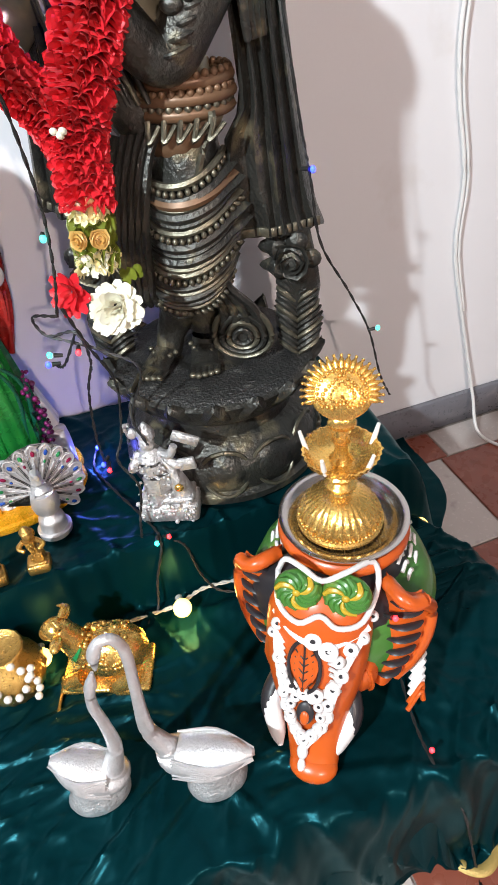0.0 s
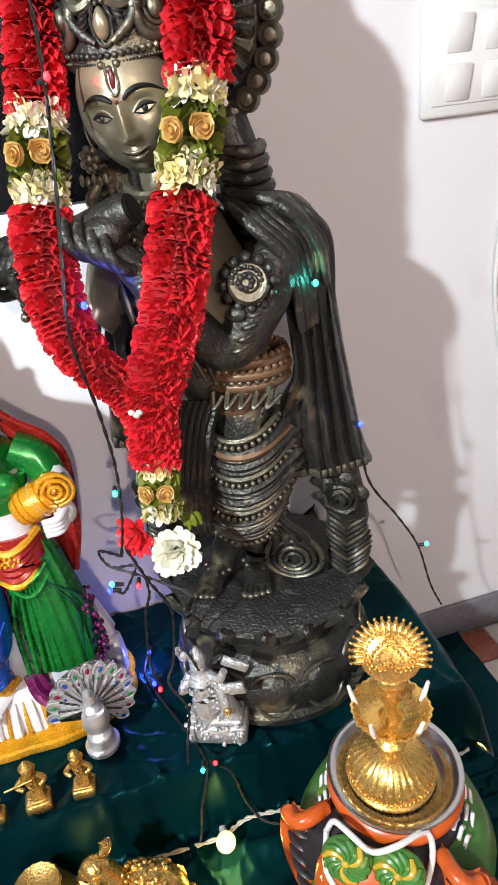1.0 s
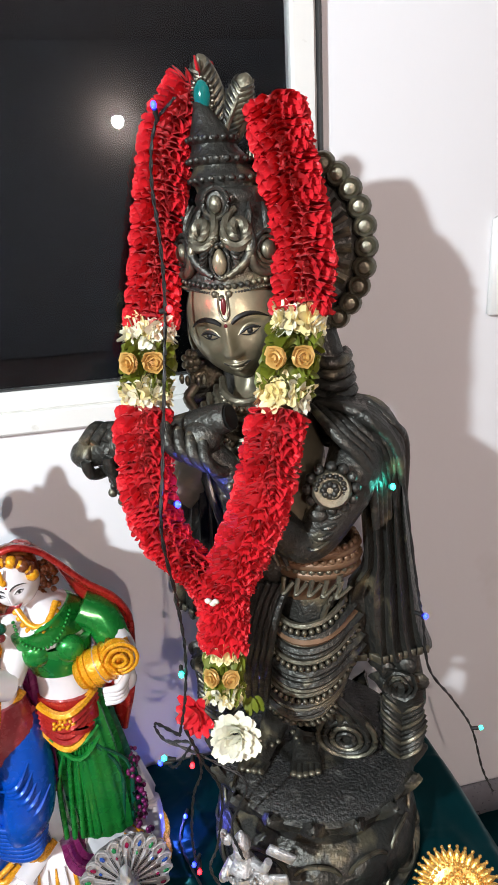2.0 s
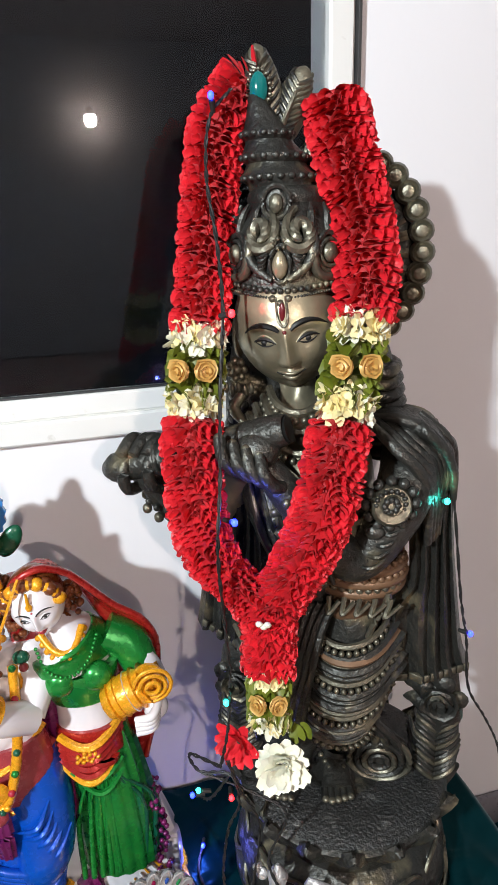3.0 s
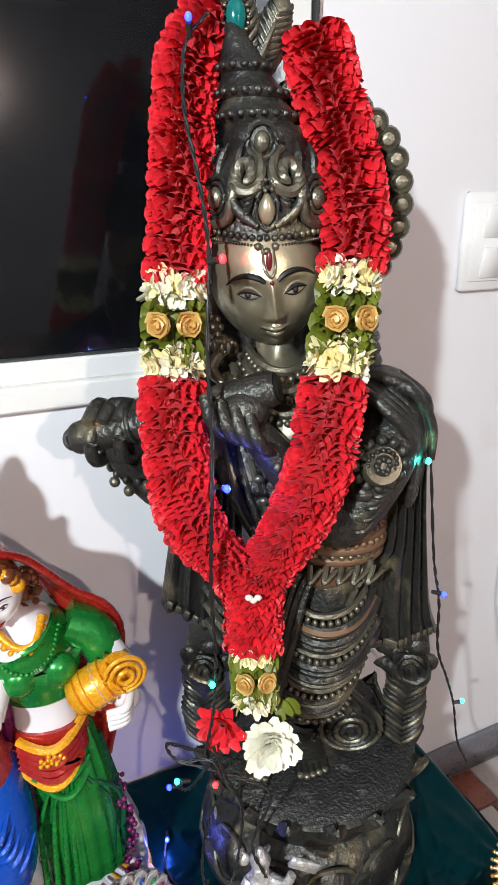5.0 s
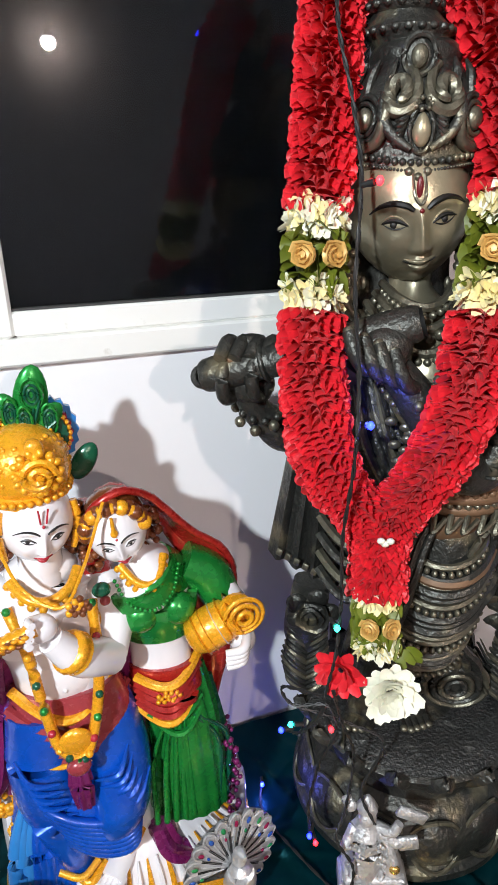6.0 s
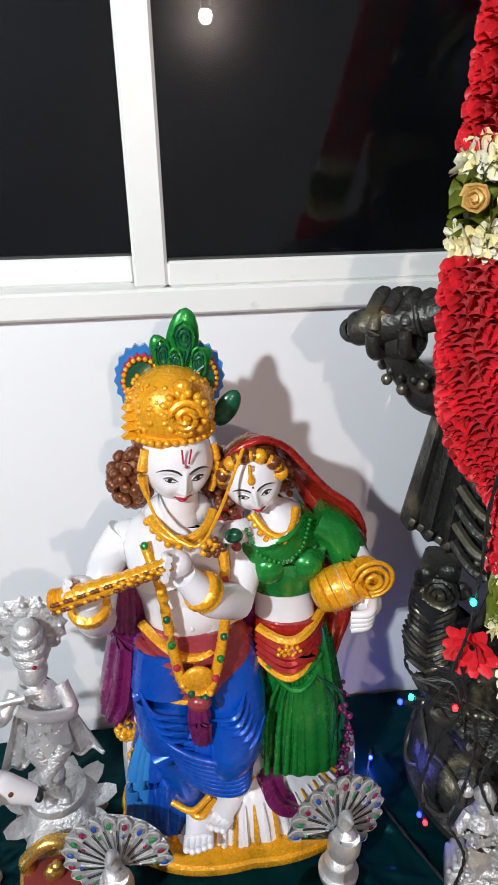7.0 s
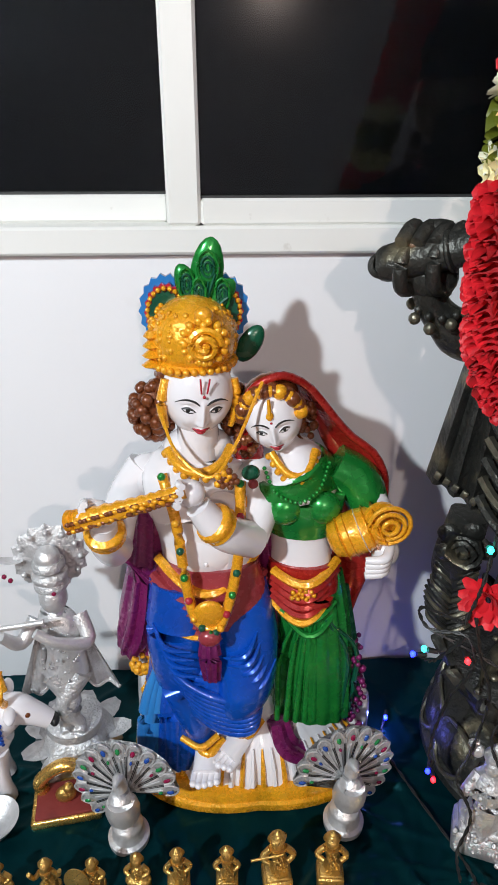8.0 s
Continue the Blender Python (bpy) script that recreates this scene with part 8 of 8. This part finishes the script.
# ---- string lights ----
def twisted(m, pts, r, mat, steps=10):
    """Two thin wires twisted round each other."""
    p = spline(pts, steps)
    for ph in (0, math.pi):
        q = [v + np.array((math.cos(i * 1.1 + ph), math.sin(i * 1.1 + ph), 0.6 * math.sin(i * 1.1 + ph))) * r * 0.9 for i, v in enumerate(p)]
        m.tube(q, [r] * len(q), mat, seg=5, steps=1)


def fairy_lights(label, runs, bulbs, at=None):
    o = empty("string_lights", at or pose(0, 0, 0), label, "string lights")
    for pts in runs:
        m = Mesh()
        twisted(m, pts, 0.0011, WIRE)
        part("wire", m, o, "thin twisted black wire")
    for pos, way, mat in bulbs:
        h = Mesh()
        pos, way = np.array(pos, float), np.array(way, float) / np.linalg.norm(way)
        h.tube([pos - way * 0.012, pos - way * 0.002], [0.0022, 0.0028], WIRE, seg=8, steps=2)
        holder = part("bulb_holder", h, o, "black bulb holder")
        b = Mesh()
        b.ball(pos + way * 0.002, (0.0029, 0.0029, 0.0036), mat, seg=10, rings=8)
        part("bulb", b, holder, "tiny glowing coloured bulb")
    return o


drop = [(-0.108, -0.050, 0.955), (-0.126, -0.062, 0.930), (-0.132, -0.074, 0.882), (-0.126, -0.092, 0.826), (-0.119, -0.110, 0.770), (-0.121, -0.118, 0.694), (-0.117, -0.146, 0.630), (-0.113, -0.172, 0.567), (-0.110, -0.182, 0.480), (-0.108, -0.186, 0.411), (-0.111, -0.182, 0.350), (-0.120, -0.175, 0.300)]
tangle = [[(-0.120, -0.175, 0.300), (-0.160, -0.150, 0.285), (-0.150, -0.150, 0.262), (-0.115, -0.155, 0.268), (-0.105, -0.160, 0.235), (-0.120, -0.155, 0.19), (-0.130, -0.150, 0.12), (-0.128, -0.152, 0.075)],
          [(-0.112, -0.178, 0.310), (-0.100, -0.165, 0.255), (-0.085, -0.155, 0.20), (-0.092, -0.165, 0.13), (-0.100, -0.175, 0.10), (-0.080, -0.180, 0.06), (-0.086, -0.190, 0.012), (-0.080, -0.215, 0.006)],
          [(-0.150, -0.150, 0.262), (-0.090, -0.150, 0.240), (-0.055, -0.150, 0.215), (-0.075, -0.158, 0.155), (-0.060, -0.17, 0.12)],
          [(-0.115, -0.155, 0.268), (-0.140, -0.150, 0.225), (-0.155, -0.14, 0.215)]]
fairy_lights("black wired string of tiny coloured lights down the garland", [[hang(*q) for q in run] for run in [drop] + tangle],
             [(hang(*p_), way, mat) for p_, way, mat in [((-0.122, -0.070, 0.945), (0, -0.6, 1), LED_BLUE), ((-0.108, -0.128, 0.768), (0.8, -0.5, 0.2), LED_RED), ((-0.104, -0.150, 0.590), (0.8, -0.6, 0.1), LED_BLUE), ((-0.112, -0.190, 0.385), (0.4, -1, 0), LED_TEAL),
              ((-0.160, -0.146, 0.222), (-1, -0.4, 0.1), LED_BLUE), ((-0.150, -0.155, 0.240), (-1, -0.3, 0.2), LED_TEAL), ((-0.112, -0.168, 0.252), (0.3, -1, 0), LED_RED), ((-0.128, -0.156, 0.078), (-0.3, -1, -0.2), LED_BLUE), ((-0.122, -0.158, 0.070), (0.3, -1, -0.2), LED_RED)]],
             STATUE)
fairy_lights("black wired string of tiny lights hanging from the shawl",
             [[(0.352, 0.975, 0.930), (0.380, 0.985, 0.867), (0.402, 0.985, 0.730), (0.408, 0.976, 0.678), (0.424, 0.985, 0.600), (0.480, 1.02, 0.51), (0.531, 1.05, 0.421), (0.56, 1.06, 0.33), (0.575, 1.05, 0.29)]],
             [((0.406, 0.970, 0.690), (0.6, -1, 0.1), LED_BLUE), ((0.360, 0.965, 0.86), (0.4, -1, 0.2), LED_TEAL), ((0.540, 1.045, 0.425), (1, -0.4, 0.2), LED_TEAL)])
fairy_lights("black wired string of tiny lights along the altar steps",
             [[(0.112, 1.12, 0.300), (0.100, 1.08, 0.294), (0.118, 1.02, 0.293), (0.150, 0.935, 0.293), (0.155, 0.902, 0.286), (0.138, 0.890, 0.235), (0.128, 0.875, 0.196), (0.110, 0.86, 0.193)],
              [(0.165, 0.905, 0.291), (0.185, 0.900, 0.27), (0.196, 0.888, 0.22), (0.215, 0.87, 0.195), (0.26, 0.85, 0.194)],
              [(0.440, 0.80, 0.25), (0.412, 0.755, 0.200), (0.376, 0.672, 0.196), (0.358, 0.605, 0.196), (0.356, 0.56, 0.190), (0.38, 0.53, 0.12), (0.395, 0.500, 0.008), (0.391, 0.473, 0.004), (0.40, 0.40, 0.004)]],
             [((0.112, 1.115, 0.302), (-0.3, -1, 0.2), LED_BLUE), ((0.150, 0.898, 0.296), (-0.2, -1, 0.2), LED_TEAL), ((0.166, 0.900, 0.298), (0.4, -0.7, 0.5), LED_RED), ((0.356, 0.574, 0.206), (0, -0.2, 1), LED_RED),
              ((0.455, 0.86, 0.27), (0.2, -0.4, 1), LED_RED), ((0.336, 0.640, 0.372), (0.4, -0.8, 0.4), LED_RED)])

globe = empty("globe_lights", pose(0, 0, 0), "clear wired string of warm globe lights", "string lights")
m = Mesh()
twisted(m, [(-0.20, 0.876, 0.192), (-0.068, 0.872, 0.194), (-0.027, 0.866, 0.198), (0.073, 0.872, 0.194), (0.150, 0.868, 0.198), (0.193, 0.880, 0.198), (0.249, 0.872, 0.200), (0.32, 0.86, 0.196), (0.44, 0.86, 0.194), (0.52, 0.875, 0.19)], 0.0016, CLEAR_WIRE)
part("wire", m, globe, "clear plastic twisted wire")
for p_ in ((0.158, 0.855, 0.206), (-0.027, 0.855, 0.206), (0.536, 0.878, 0.170)):
    b = Mesh()
    b.ball(p_, 0.0125, LED_WARM, seg=18, rings=12)
    g_ = part("globe_bulb", b, globe, "glowing warm white globe")
    c = Mesh()
    c.tube([(p_[0], p_[1] + 0.010, p_[2]), (p_[0], p_[1] + 0.020, p_[2] - 0.002)], [0.005, 0.005], CLEAR_WIRE, seg=10, steps=2)
    part("socket", c, g_)


# ---- wall fittings ----
def switch_plate():
    o = empty("switch_plate", pose(0.735, WALL_Y, 1.050), "white switch plate with two rows of rocker switches", "switch")
    b = Mesh()
    b.box((0, -0.006, 0), (0.222, 0.012, 0.136), PLASTIC, bevel=0.3)
    plate = part("plate", b, o)
    f = Mesh()
    f.box((0, -0.0125, 0), (0.196, 0.003, 0.108), PLASTIC, bevel=0.3)
    part("inner_frame", f, plate)
    for z in (0.028, -0.028):
        for x in (-0.061, -0.005, 0.050):
            s = Mesh()
            s.box((x, -0.0155, z), (0.036, 0.006, 0.044), PLASTIC, turn=(7, 0, 0), bevel=0.25)
            part("rocker_switch", s, o)
    g = Mesh()
    g.box((0.050, -0.026, 0.028), (0.036, 0.022, 0.036), PLASTIC, bevel=0.25)
    part("plug", g, o, "white plug in its socket")


def wall_cable():
    m = Mesh()
    m.tube([(0.785, 1.212, 1.075), (0.790, 1.205, 1.02), (0.775, 1.229, 0.93), (0.760, 1.232, 0.775), (0.770, 1.232, 0.671), (0.800, 1.232, 0.543), (0.803, 1.232, 0.417), (0.835, 1.230, 0.286), (0.872, 1.226, 0.150),
            (0.885, 1.212, 0.075), (0.880, 1.17, 0.012), (0.910, 1.108, 0.005), (0.99, 1.06, 0.005), (1.10, 1.05, 0.005)], 0.0034, CABLE, seg=10, steps=8)
    m.tube([(0.790, 1.212, 1.075), (0.797, 1.205, 1.02), (0.784, 1.229, 0.93), (0.769, 1.232, 0.775), (0.778, 1.232, 0.671), (0.808, 1.232, 0.543), (0.810, 1.232, 0.417), (0.840, 1.230, 0.286)], 0.0026, CABLE, seg=8, steps=8)
    m.done("power_cable", label="white power cable hanging down the wall to the floor", category="cable")


switch_plate()
wall_cable()


# ---- lamps of the room behind the viewer ----
def bare_bulb():
    o = empty("hanging_bulb", pose(*BULB), "warm glowing bulb hanging from a ceiling cord", "lamp")
    b = Mesh()
    b.ball((0, 0, 0.018), (0.012, 0.012, 0.014), BULB_GLOW, seg=16, rings=12)
    part("bulb", b, o)
    h = Mesh()
    h.lathe([(0.012, 0.026), (0.016, 0.032), (0.016, 0.060), (0.006, 0.066)], WIRE, seg=16)
    part("holder", h, o)
    c = Mesh()
    c.tube([(0, 0, 0.064), (0, 0, TOP - BULB[2])], [0.003, 0.003], WIRE, seg=8, steps=4)
    part("cord", c, o)


bare_bulb()

# ---- floor tiles ----
def tile_mesh(name, mat, w, d):
    m = Mesh()
    m.box((0, 0, -0.004), (w - 0.003, d - 0.003, 0.008), mat, bevel=0.2)
    ob = m.done(name, smooth=False)
    return ob


TILE = 0.224
floor = bpy.data.objects["floor"]
proto = {}
far = Mesh()
for i in range(-15, 9):
    for j in range(-23, 1):
        red = (i + j) % 2 == 0
        x, y = 0.770 + (i + 0.5) * TILE, 0.920 + (j + 0.5) * TILE
        if not (-9 <= i <= 6 and j >= -12):
            far.box((x, y, -0.004), (TILE - 0.003, TILE - 0.003, 0.008), TILE_RED if red else TILE_PALE, bevel=0.0)
            continue
        if red not in proto:
            proto[red] = tile_mesh("tile", TILE_RED if red else TILE_PALE, TILE, TILE)
            ob = proto[red]
        else:
            ob = new("tile", proto[red].data)
        ob.parent = floor
        ob.matrix_basis = pose(x, y, 0.0, 0, 0, 0)
far.done("far_tiles", floor, smooth=False, kind="stuff")
edge = {}
for i in range(-15, 9):
    red = i % 2 == 0
    if red not in edge:
        edge[red] = tile_mesh("border_tile", TILE_PALE if red else TILE_RED, TILE, 0.084)
        ob = edge[red]
    else:
        ob = new("border_tile", edge[red].data)
    ob.parent = floor
    ob.matrix_basis = pose(0.790 + (i + 0.5) * TILE, 1.144 + 0.042, 0.0)
